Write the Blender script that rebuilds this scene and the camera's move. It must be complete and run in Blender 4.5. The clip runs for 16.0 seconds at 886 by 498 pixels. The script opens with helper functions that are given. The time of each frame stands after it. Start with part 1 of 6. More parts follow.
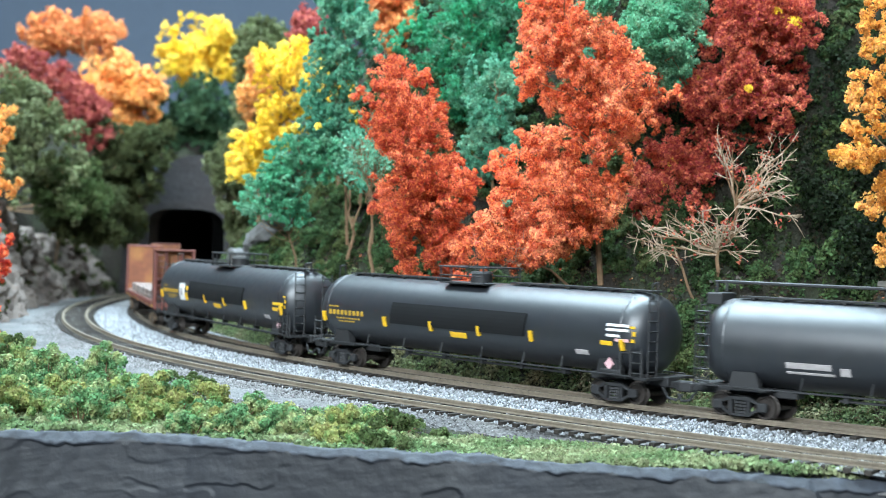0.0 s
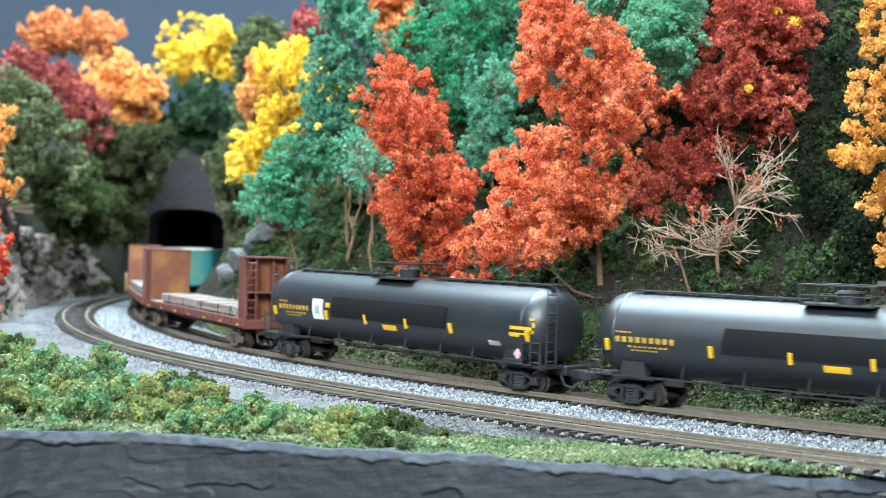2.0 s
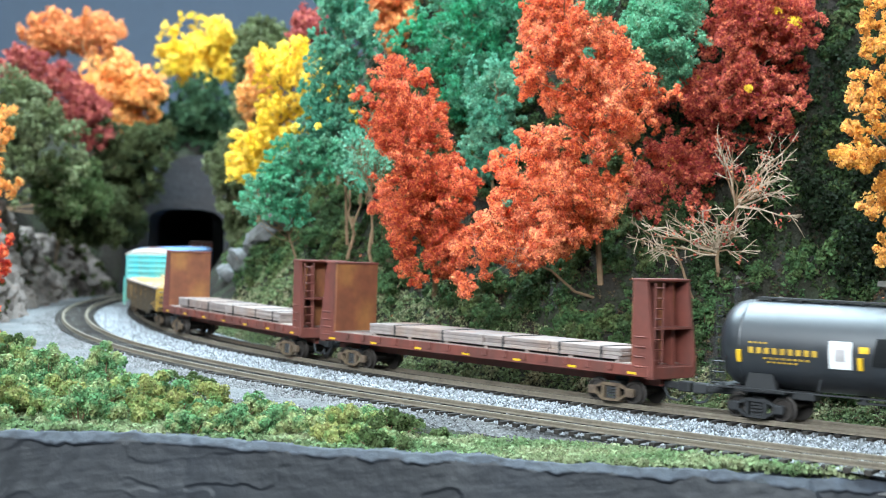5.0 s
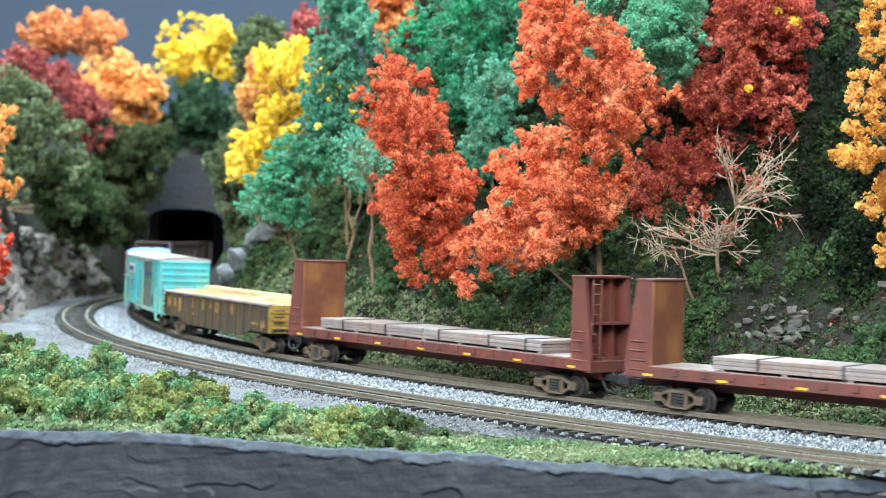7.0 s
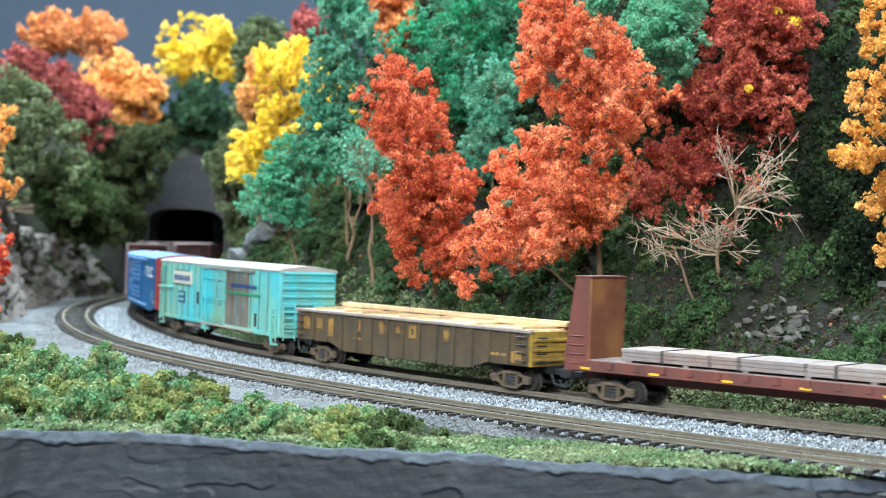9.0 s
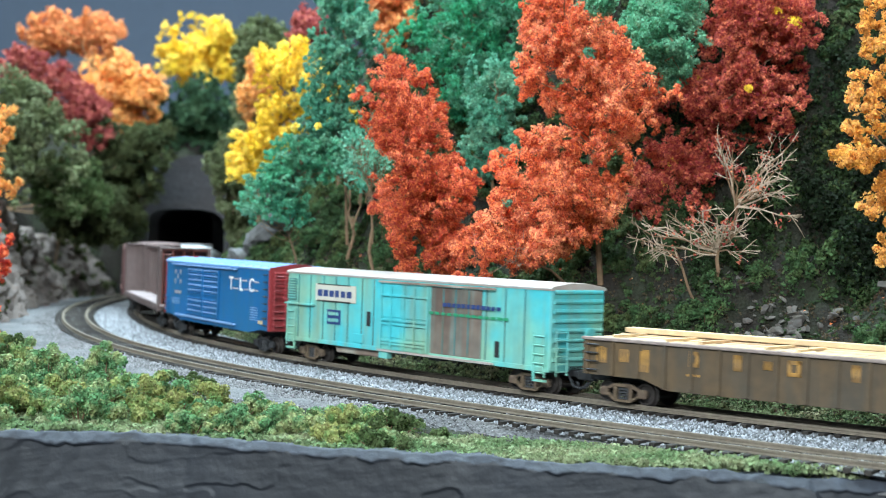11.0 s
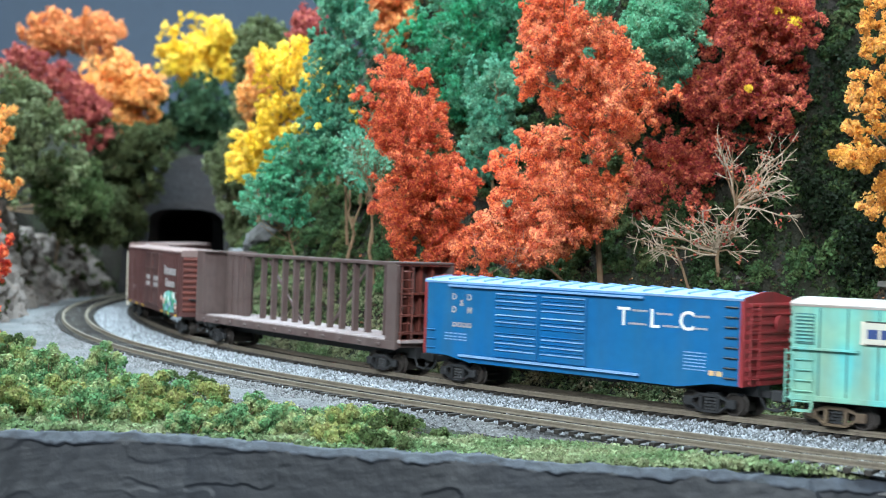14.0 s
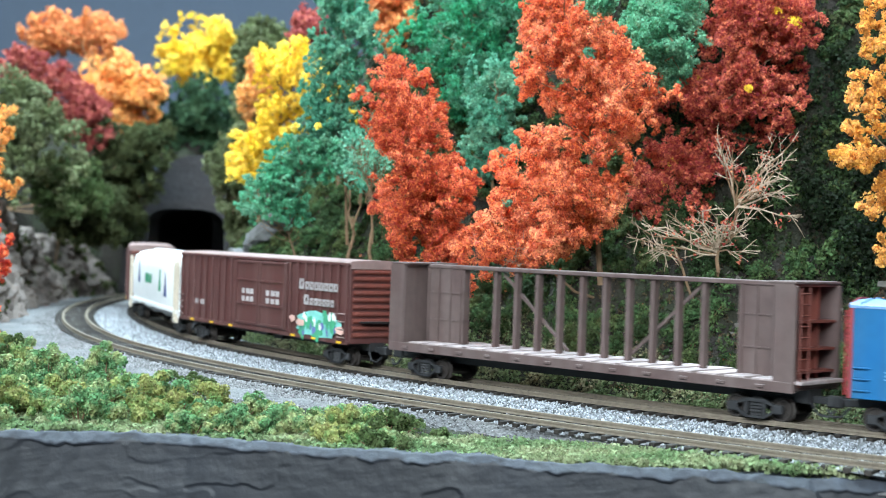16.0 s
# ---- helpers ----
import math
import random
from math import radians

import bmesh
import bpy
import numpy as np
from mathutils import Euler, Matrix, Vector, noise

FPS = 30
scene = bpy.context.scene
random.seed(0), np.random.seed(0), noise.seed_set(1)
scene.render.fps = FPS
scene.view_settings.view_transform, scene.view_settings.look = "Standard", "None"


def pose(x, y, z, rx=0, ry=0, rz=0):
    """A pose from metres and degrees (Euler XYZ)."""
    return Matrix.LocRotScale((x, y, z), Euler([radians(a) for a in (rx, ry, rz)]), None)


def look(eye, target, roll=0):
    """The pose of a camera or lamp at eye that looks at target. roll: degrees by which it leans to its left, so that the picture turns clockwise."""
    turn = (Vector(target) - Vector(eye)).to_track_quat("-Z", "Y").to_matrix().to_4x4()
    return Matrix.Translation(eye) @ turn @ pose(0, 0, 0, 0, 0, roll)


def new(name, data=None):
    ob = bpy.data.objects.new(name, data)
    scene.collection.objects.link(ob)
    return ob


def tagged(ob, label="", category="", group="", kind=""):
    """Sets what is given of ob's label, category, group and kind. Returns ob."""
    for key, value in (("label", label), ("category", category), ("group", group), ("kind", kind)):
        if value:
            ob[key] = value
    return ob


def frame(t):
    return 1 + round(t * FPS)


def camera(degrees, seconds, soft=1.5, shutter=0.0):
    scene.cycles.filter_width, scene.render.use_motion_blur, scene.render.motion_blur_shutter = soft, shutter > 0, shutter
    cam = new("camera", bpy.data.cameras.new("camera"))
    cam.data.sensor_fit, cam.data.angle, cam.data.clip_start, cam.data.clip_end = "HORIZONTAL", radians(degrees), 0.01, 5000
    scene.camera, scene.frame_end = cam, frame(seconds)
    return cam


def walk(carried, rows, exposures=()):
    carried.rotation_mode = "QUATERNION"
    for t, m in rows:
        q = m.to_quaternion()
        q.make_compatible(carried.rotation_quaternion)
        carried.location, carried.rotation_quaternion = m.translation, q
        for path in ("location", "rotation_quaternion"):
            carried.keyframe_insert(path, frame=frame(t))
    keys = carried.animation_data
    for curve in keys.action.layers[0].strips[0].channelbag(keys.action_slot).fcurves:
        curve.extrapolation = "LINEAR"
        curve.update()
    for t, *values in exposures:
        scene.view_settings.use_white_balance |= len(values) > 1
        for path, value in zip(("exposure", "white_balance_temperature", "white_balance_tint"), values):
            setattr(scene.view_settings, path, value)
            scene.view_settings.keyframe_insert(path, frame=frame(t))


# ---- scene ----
cam = camera(33.56, 16.0, soft=0.9, shutter=0.5)
cam.data.dof.use_dof = True
cam.data.dof.focus_distance = 0.63
cam.data.dof.aperture_fstop = 21.0
EYE = (0.0, 0.0, 0.0688)
STAND = look(EYE, (0.0, 1.0, 0.0688 - 0.00696), 1.88)
walk(cam, [(0.0, STAND), (16.0, STAND)], exposures=[(0.0, 0.06), (6.5, 0.05), (8.0, 0.02), (9.0, -0.08), (11.5, -0.31), (12.0, -0.38), (13.0, -0.41), (14.0, -0.23),
                                                  (15.0, -0.08), (16.0, 0.0)])

# ---- light: a dim room with cool ceiling lights over the layout ----
world = bpy.data.worlds.new("room_air")
scene.world = world
world.use_nodes = True
world.node_tree.nodes["Background"].inputs[0].default_value = (0.70, 0.88, 1.0, 1)
world.node_tree.nodes["Background"].inputs[1].default_value = 0.006


def area_lamp(x, y, z, sx, sy, watts, aim, tint=(0.77, 0.915, 1.0)):
    data = bpy.data.lights.new("ceiling_lamp", "AREA")
    data.shape, data.size, data.size_y, data.energy = "RECTANGLE", sx, sy, watts
    data.color = tint
    ob = new("ceiling_lamp", data)
    ob.matrix_world = look((x, y, z), aim)
    return ob


area_lamp(-0.7, -1.30, 1.36, 2.20, 1.00, 236.0, (0.0, 0.9, 0.1), (0.80, 0.92, 1.0))
area_lamp(-0.1, 1.20, 1.36, 1.60, 1.10, 125.0, (-0.1, 1.2, 0.0), (0.66, 0.87, 1.0))


# ---- materials ----
def material(name, colour, rough=0.7, metal=0.0, vary=0.25, scale=300.0, bump=0.0, second=None, island=0.0,
             piece=0.0, coat=0.0, spec=0.5, streak=None, blotch=60.0, coords="Object"):
    """A painted or natural surface: fine grain and larger blotches move its brightness, second is a stain colour."""
    m = bpy.data.materials.new(name)
    m.use_nodes = True
    nt = m.node_tree
    n, l = nt.nodes, nt.links
    bsdf = n["Principled BSDF"]
    bsdf.inputs["Metallic"].default_value = metal
    if coat:
        bsdf.inputs["Coat Weight"].default_value = coat
    tc = n.new("ShaderNodeTexCoord")
    grain = n.new("ShaderNodeTexNoise")
    grain.inputs["Scale"].default_value, grain.inputs["Detail"].default_value = scale, 4.0
    l.new(tc.outputs[coords], grain.inputs["Vector"])
    big = n.new("ShaderNodeTexNoise")
    big.inputs["Scale"].default_value, big.inputs["Detail"].default_value = blotch, 3.0
    l.new(tc.outputs[coords], big.inputs["Vector"])
    base = n.new("ShaderNodeRGB")
    base.outputs[0].default_value = (*colour, 1)
    out = base.outputs[0]
    if second is not None:
        ramp = n.new("ShaderNodeMapRange")
        ramp.inputs["From Min"].default_value, ramp.inputs["From Max"].default_value = 0.42, 0.62
        l.new(big.outputs["Fac"], ramp.inputs["Value"])
        mix = n.new("ShaderNodeMix")
        mix.data_type = "RGBA"
        l.new(ramp.outputs[0], mix.inputs[0])
        l.new(out, mix.inputs[6])
        mix.inputs[7].default_value = (*second, 1)
        out = mix.outputs[2]
    if streak is not None:
        # grime that has run down the sides
        stretch = n.new("ShaderNodeMapping")
        stretch.inputs["Scale"].default_value = (1.0, 1.0, 0.07)
        l.new(tc.outputs[coords], stretch.inputs["Vector"])
        run = n.new("ShaderNodeTexNoise")
        run.inputs["Scale"].default_value, run.inputs["Detail"].default_value = 130.0, 5.0
        l.new(stretch.outputs[0], run.inputs["Vector"])
        soft = n.new("ShaderNodeMapRange")
        soft.inputs["From Min"].default_value, soft.inputs["From Max"].default_value = 0.45, 0.75
        soft.inputs["To Max"].default_value = streak[1]
        l.new(run.outputs["Fac"], soft.inputs["Value"])
        grime = n.new("ShaderNodeMix")
        grime.data_type = "RGBA"
        l.new(soft.outputs[0], grime.inputs[0])
        l.new(out, grime.inputs[6])
        grime.inputs[7].default_value = (*streak[0], 1)
        out = grime.outputs[2]
    add = n.new("ShaderNodeMath")
    add.operation = "ADD"
    l.new(grain.outputs["Fac"], add.inputs[0])
    l.new(big.outputs["Fac"], add.inputs[1])
    val = n.new("ShaderNodeMapRange")
    val.inputs["From Min"].default_value, val.inputs["From Max"].default_value = 0.6, 1.4
    val.inputs["To Min"].default_value, val.inputs["To Max"].default_value = 1 - vary, 1 + vary
    l.new(add.outputs[0], val.inputs["Value"])
    hsv = n.new("ShaderNodeHueSaturation")
    l.new(out, hsv.inputs["Color"])
    amount = val.outputs[0]
    if island or piece:
        src = n.new("ShaderNodeNewGeometry").outputs["Random Per Island"] if island else n.new("ShaderNodeObjectInfo").outputs["Random"]
        spread = island or piece
        mr = n.new("ShaderNodeMapRange")
        mr.inputs["To Min"].default_value, mr.inputs["To Max"].default_value = 1 - spread, 1 + spread
        l.new(src, mr.inputs["Value"])
        mul = n.new("ShaderNodeMath")
        mul.operation = "MULTIPLY"
        l.new(amount, mul.inputs[0])
        l.new(mr.outputs[0], mul.inputs[1])
        amount = mul.outputs[0]
        hue = n.new("ShaderNodeMapRange")
        hue.inputs["To Min"].default_value, hue.inputs["To Max"].default_value = 0.5 - spread * 0.04, 0.5 + spread * 0.04
        l.new(src, hue.inputs["Value"])
        l.new(hue.outputs[0], hsv.inputs["Hue"])
    l.new(amount, hsv.inputs["Value"])
    l.new(hsv.outputs[0], bsdf.inputs["Base Color"])
    rr = n.new("ShaderNodeMapRange")
    rr.inputs["To Min"].default_value, rr.inputs["To Max"].default_value = max(0.03, rough - 0.12), min(1.0, rough + 0.12)
    l.new(grain.outputs["Fac"], rr.inputs["Value"])
    l.new(rr.outputs[0], bsdf.inputs["Roughness"])
    bsdf.inputs["Specular IOR Level"].default_value = spec
    if rough > 0.75:
        bsdf.inputs["Specular IOR Level"].default_value = 0.2
    if bump:
        b = n.new("ShaderNodeBump")
        b.inputs["Strength"].default_value, b.inputs["Distance"].default_value = 0.8, bump
        l.new(grain.outputs["Fac"], b.inputs["Height"])
        l.new(b.outputs[0], bsdf.inputs["Normal"])
    return m


def leafy(name, colour, spread=0.4, tips=None, blotch=45.0):
    """Dyed foam foliage: every fleck has its own shade, and some light passes through it."""
    m = material(name, colour, 0.85, vary=0.22, scale=500.0, island=spread, blotch=blotch, second=tips)
    nt = m.node_tree
    bsdf = nt.nodes["Principled BSDF"]
    trans = nt.nodes.new("ShaderNodeBsdfTranslucent")
    hsv = [k for k in nt.nodes if k.type == "HUE_SAT"][0]
    nt.links.new(hsv.outputs[0], trans.inputs["Color"])
    mix = nt.nodes.new("ShaderNodeMixShader")
    mix.inputs[0].default_value = 0.35
    nt.links.new(bsdf.outputs[0], mix.inputs[1])
    nt.links.new(trans.outputs[0], mix.inputs[2])
    nt.links.new(mix.outputs[0], nt.nodes["Material Output"].inputs["Surface"])
    return m


EARTH = material("earth_scatter", (0.027, 0.022, 0.017), 0.95, vary=0.6, scale=620, bump=0.003, second=(0.026, 0.030, 0.018), blotch=42)
GRAVEL = material("gravel_bed", (0.135, 0.133, 0.134), 0.9, vary=0.7, scale=650, bump=0.0016, second=(0.14, 0.138, 0.135), blotch=22)
STONE = material("ballast_stone", (0.235, 0.24, 0.25), 0.85, vary=0.25, scale=500, island=0.75)
CINDER = material("dusty_cinder", (0.165, 0.158, 0.157), 0.88, vary=0.3, scale=500, island=0.6)
RAIL = material("rusty_rail", (0.175, 0.145, 0.110), 0.85, metal=0.0, vary=0.3, scale=500)
TIE = material("dark_tie", (0.035, 0.030, 0.026), 0.85, vary=0.35, scale=700, piece=0.4)
FASCIA = material("black_plaster", (0.0080, 0.0095, 0.0125), 0.58, vary=0.35, scale=240, bump=0.0004, second=(0.0105, 0.0125, 0.0165), blotch=16)
# fascia plaster in paler grey: overhead light on the upward rim, put into colour
LIT_RIM = material("lit_rim_plaster", (0.034, 0.040, 0.052), 0.7, vary=0.5, scale=300, bump=0.0006, second=(0.020, 0.024, 0.031), blotch=90)
WALL = material("slate_paint", (0.082, 0.102, 0.135), 0.8, vary=0.08, scale=40, blotch=2.0)
ROOM = material("plain_paint", (0.09, 0.093, 0.10), 0.9, vary=0.08, scale=20, blotch=1.5)
CONCRETE = material("portal_concrete", (0.055, 0.052, 0.054), 0.9, vary=0.4, scale=200, bump=0.001, second=(0.040, 0.036, 0.036), blotch=25)
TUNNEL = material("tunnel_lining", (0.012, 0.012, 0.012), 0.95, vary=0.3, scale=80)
ROCK = material("grey_rock", (0.180, 0.145, 0.127), 0.9, vary=0.35, scale=220, bump=0.002, second=(0.125, 0.098, 0.083), blotch=42)
DEBRIS = material("slate_debris", (0.125, 0.112, 0.097), 0.85, vary=0.35, scale=300, bump=0.001, piece=0.35)
BARK = material("twig_bark", (0.23, 0.145, 0.085), 0.85, vary=0.35, scale=400)
PALE_TWIG = material("pale_twig", (0.46, 0.35, 0.25), 0.85, vary=0.35, scale=400)
CEILING = material("ceiling_paint", (0.45, 0.46, 0.48), 0.9, vary=0.05, scale=30, blotch=2.0)
LAMP_FRAME = material("lamp_housing", (0.75, 0.76, 0.77), 0.5, vary=0.04)


# ---- mesh helpers ----
class Shape:
    """Collects vertices and faces of one mesh."""

    def __init__(self):
        self.v, self.f, self.smooth = [], [], False

    def add(self, vs, fs, m=None):
        o = len(self.v)
        self.v += [tuple(m @ Vector(p)) for p in vs] if m is not None else [tuple(p) for p in vs]
        self.f += [tuple(i + o for i in f) for f in fs]
        return self

    def box(self, x0, x1, y0, y1, z0, z1, c=0.0, m=None):
        """A box, its upright and lying edges cut by c."""
        if c <= 0:
            vs = [(x, y, z) for z in (z0, z1) for x, y in ((x0, y0), (x1, y0), (x1, y1), (x0, y1))]
            fs = [(3, 2, 1, 0), (4, 5, 6, 7), (0, 1, 5, 4), (1, 2, 6, 5), (2, 3, 7, 6), (3, 0, 4, 7)]
            return self.add(vs, fs, m)

        def ring(i, z):
            a, b, p, q = x0 + i, x1 - i, y0 + i, y1 - i
            return [(a + c, p, z), (b - c, p, z), (b, p + c, z), (b, q - c, z), (b - c, q, z), (a + c, q, z), (a, q - c, z), (a, p + c, z)]
        vs = ring(c * 0.7, z0) + ring(0, z0 + c) + ring(0, z1 - c) + ring(c * 0.7, z1)
        fs = [tuple(range(7, -1, -1)), tuple(range(24, 32))]
        for k in range(3):
            fs += [(8 * k + i, 8 * k + (i + 1) % 8, 8 * k + 8 + (i + 1) % 8, 8 * k + 8 + i) for i in range(8)]
        return self.add(vs, fs, m)

    def prism(self, poly, y0, y1, m=None):
        """A polygon of (x, z) points drawn along y."""
        k = len(poly)
        vs = [(x, y0, z) for x, z in poly] + [(x, y1, z) for x, z in poly]
        fs = [tuple(range(k)), tuple(range(2 * k - 1, k - 1, -1))]
        fs += [(i, i + k, (i + 1) % k + k, (i + 1) % k) for i in range(k)]
        return self.add(vs, fs, m)

    def loft(self, rings, closed=True, caps=True):
        k = len(rings[0])
        o = len(self.v)
        for r in rings:
            self.v += [tuple(p) for p in r]
        for a in range(len(rings) - 1):
            for i in range(k if closed else k - 1):
                j = (i + 1) % k
                self.f.append((o + a * k + i, o + a * k + j, o + a * k + k + j, o + a * k + k + i))
        if caps and closed:
            self.f.append(tuple(o + i for i in reversed(range(k))))
            self.f.append(tuple(o + (len(rings) - 1) * k + i for i in range(k)))
        return self

    def rod(self, a, b, r0, r1=None, sides=6):
        a, b = Vector(a), Vector(b)
        r1 = r0 if r1 is None else r1
        q = (b - a).to_track_quat("Z", "Y")
        ring = lambda c, r: [c + q @ Vector((r * math.cos(2 * math.pi * i / sides), r * math.sin(2 * math.pi * i / sides), 0)) for i in range(sides)]
        return self.loft([ring(a, r0), ring(b, r1)])

    def disc_y(self, cx, cz, y0, y1, r, sides=16):
        return self.rod((cx, y0, cz), (cx, y1, cz), r, r, sides)


def mesh_of(name, shape, mat):
    me = bpy.data.meshes.new(name)
    if isinstance(shape, Shape):
        me.from_pydata(shape.v, [], shape.f)
        bm = bmesh.new()
        bm.from_mesh(me)
        bmesh.ops.recalc_face_normals(bm, faces=bm.faces)
        bm.to_mesh(me)
        bm.free()
        if shape.smooth:
            me.polygons.foreach_set("use_smooth", [True] * len(me.polygons))
            me.set_sharp_from_angle(angle=radians(40))
    else:
        vs, fs = shape
        k = fs.shape[1]
        me.vertices.add(len(vs))
        me.vertices.foreach_set("co", np.asarray(vs, dtype=np.float32).ravel())
        me.loops.add(fs.size)
        me.loops.foreach_set("vertex_index", fs.astype(np.int32).ravel())
        me.polygons.add(len(fs))
        me.polygons.foreach_set("loop_start", np.arange(0, fs.size, k, dtype=np.int32))
        me.update(calc_edges=True)
    me.materials.append(mat)
    return me


def part(name, shape, mat, parent=None, label="", smooth=False):
    if smooth:
        shape.smooth = True
    ob = new(name, mesh_of(name, shape, mat))
    ob.parent = parent
    return tagged(ob, label=label) if label else ob


def thing(name, label, category, group="", at=None):
    ob = new(name)
    ob.empty_display_size = 0.01
    tagged(ob, label, category, group)
    if at is not None:
        ob.matrix_world = at
    return ob


# ---- the line of the track ----
STEP = 0.004
S = np.arange(-3.0, 2.6, STEP)
BENDS = [1.444, 1.347, 1.154, 0.889, 0.623, 0.548, 0.837, 1.167, 0.907, 0.914, 0.730, 0.843, 1.159]
CURVE = np.interp(S, list(np.linspace(-0.9, 0.3, 13)) + [0.8, 0.9], BENDS + [1.1, 0.0])
CURVE[S < -0.9] = 1.1
ZERO = int(np.argmin(abs(S)))
TURN = np.concatenate([[0], np.cumsum((CURVE[1:] + CURVE[:-1]) / 2 * STEP)])
TURN += -0.90149 - TURN[ZERO]
TX = np.concatenate([[0], np.cumsum((np.cos(TURN[1:]) + np.cos(TURN[:-1])) / 2 * STEP)])
TY = np.concatenate([[0], np.cumsum((np.sin(TURN[1:]) + np.sin(TURN[:-1])) / 2 * STEP)])
TX += -0.03570 - TX[ZERO]
TY += 0.77879 - TY[ZERO]


def line(s, off=0.0):
    """The point of the main track at s, moved off metres towards its near side, and the heading there."""
    x, y, a = np.interp(s, S, TX), np.interp(s, S, TY), np.interp(s, S, TURN)
    return x + np.sin(a) * off, y - np.cos(a) * off, a


def spacing(s):
    """How far the second track lies from the main one."""
    return np.maximum(0.0742 + 0.0257 * np.clip(s, -0.9, 0.5) - 0.0166 * np.clip(s, -0.9, 0.5) ** 2, 0.050)


def nearest(x, y):
    """Distance beyond the main track (positive on the hill's side) and the place along it."""
    x, y = np.atleast_1d(np.asarray(x, float)), np.atleast_1d(np.asarray(y, float))
    px, py, ps, pa = TX[::4], TY[::4], S[::4], TURN[::4]
    i = np.empty(len(x), int)
    for c in range(0, len(x), 4000):
        i[c:c + 4000] = np.argmin((x[c:c + 4000, None] - px) ** 2 + (y[c:c + 4000, None] - py) ** 2, axis=1)
    d = -(x - px[i]) * np.sin(pa[i]) + (y - py[i]) * np.cos(pa[i])
    return d, ps[i]


def smooth(a, b, v):
    t = np.clip((np.asarray(v, float) - a) / (b - a), 0, 1)
    return t * t * (3 - 2 * t)


PORTAL_S = -0.87


def wave(x, y):
    return np.sin(x * 61 + 1.3 * np.sin(y * 47)) * np.sin(y * 53 + 1.7 * np.sin(x * 39)) + 0.5 * np.sin(x * 141 + y * 97) * np.sin(y * 157 - x * 83)


def ground_z(x, y):
    x, y = np.atleast_1d(np.asarray(x, float)), np.atleast_1d(np.asarray(y, float))
    q, s = nearest(x, y)
    steep = np.interp(s, [-0.3, -0.1, 0.08, 0.2, 0.4], [1.15, 1.2, 0.95, 0.45, 0.42])
    foot = np.interp(s, [-0.3, 0.0, 0.3], [0.028, 0.036, 0.050])
    up = np.clip(q - foot, 0, None)
    top = 0.17 + 0.27 * smooth(-0.22, 0.10, x)
    right = np.minimum(up * steep + np.clip(up - 0.12, 0, None) * (1.1 - 0.5 * smooth(0.0, 0.2, s)), top)
    out = -q - spacing(s) - 0.032 - 0.052 * smooth(0.95, 1.12, y)
    left = np.clip(out, 0, None) * 2.2 * smooth(0.95, 1.15, y)
    left = np.minimum(left, 0.085 + 0.105 * smooth(1.35, 1.7, y))
    z = -0.0075 + np.where(q > 0, right, left)
    back = (s < PORTAL_S - 0.004)
    z = np.where(back, np.maximum(z, 0.150 + 0.045 * smooth(1.62, 1.8, y)), z)
    rough = 0.0012 + 0.010 * smooth(0.0, 0.05, z)
    flat = (q > -spacing(s) - 0.03) & (q < 0.03) & ~back
    return z + np.where(flat, 0, rough * wave(x, y))


def edge_y(x):
    """The front edge of the layout, a little wavy."""
    xs = [-2.0, -0.30, -0.156, -0.12, -0.075, 0.0, 0.146, 0.3, 0.5, 0.8, 2.2]
    ys = [0.62, 0.535, 0.528, 0.545, 0.527, 0.510, 0.480, 0.42, 0.35, 0.31, 0.31]
    x = np.asarray(x, float)
    return sum(np.interp(x + o, xs, ys) for o in (-0.03, -0.02, -0.01, 0.0, 0.01, 0.02, 0.03)) / 7


# ---- the ground sheet of the layout ----
def lines(*spans):
    return np.concatenate([np.arange(a, b - 1e-9, d) for a, b, d in spans] + [[spans[-1][1]]])


def build_ground():
    gx = lines((-2.0, -0.6, 0.07), (-0.6, 0.5, 0.007), (0.5, 2.2, 0.07))
    gr = lines((0.0, 1.35, 0.007), (1.35, 2.35, 0.05))
    X, R = np.meshgrid(gx, gr, indexing="ij")
    Y = edge_y(X) + R
    Z = ground_z(X.ravel(), Y.ravel()).reshape(X.shape)
    q, s = nearest(X.ravel(), Y.ravel())
    q, s = q.reshape(X.shape), s.reshape(X.shape)
    nx, ny = X.shape
    idx = np.arange(nx * ny).reshape(nx, ny)
    f = np.stack([idx[:-1, :-1], idx[1:, :-1], idx[1:, 1:], idx[:-1, 1:]], -1)
    # the tunnel's mouth stays open in the bank above the portal
    zs = np.stack([Z[:-1, :-1], Z[1:, :-1], Z[1:, 1:], Z[:-1, 1:]], -1)
    jump = (zs.max(-1) - zs.min(-1) > 0.06) & (abs(q[:-1, :-1] + 0.018) < 0.054) & (s[:-1, :-1] < -0.8)
    f = f[~jump].reshape(-1, 4)
    ob = new("ground", mesh_of("ground", (np.stack([X, Y, Z], -1).reshape(-1, 3), f), EARTH))
    ob.data.polygons.foreach_set("use_smooth", [True] * len(ob.data.polygons))
    return tagged(ob, "brown and green scatter-covered ground of the model layout", "ground", kind="structure")


build_ground()


def shoulder(s):
    """How far the ballast runs out in front of the second track."""
    return np.interp(s, [-0.4, -0.05, 0.06, 0.15, 0.3], [0.078, 0.070, 0.046, 0.024, 0.014])


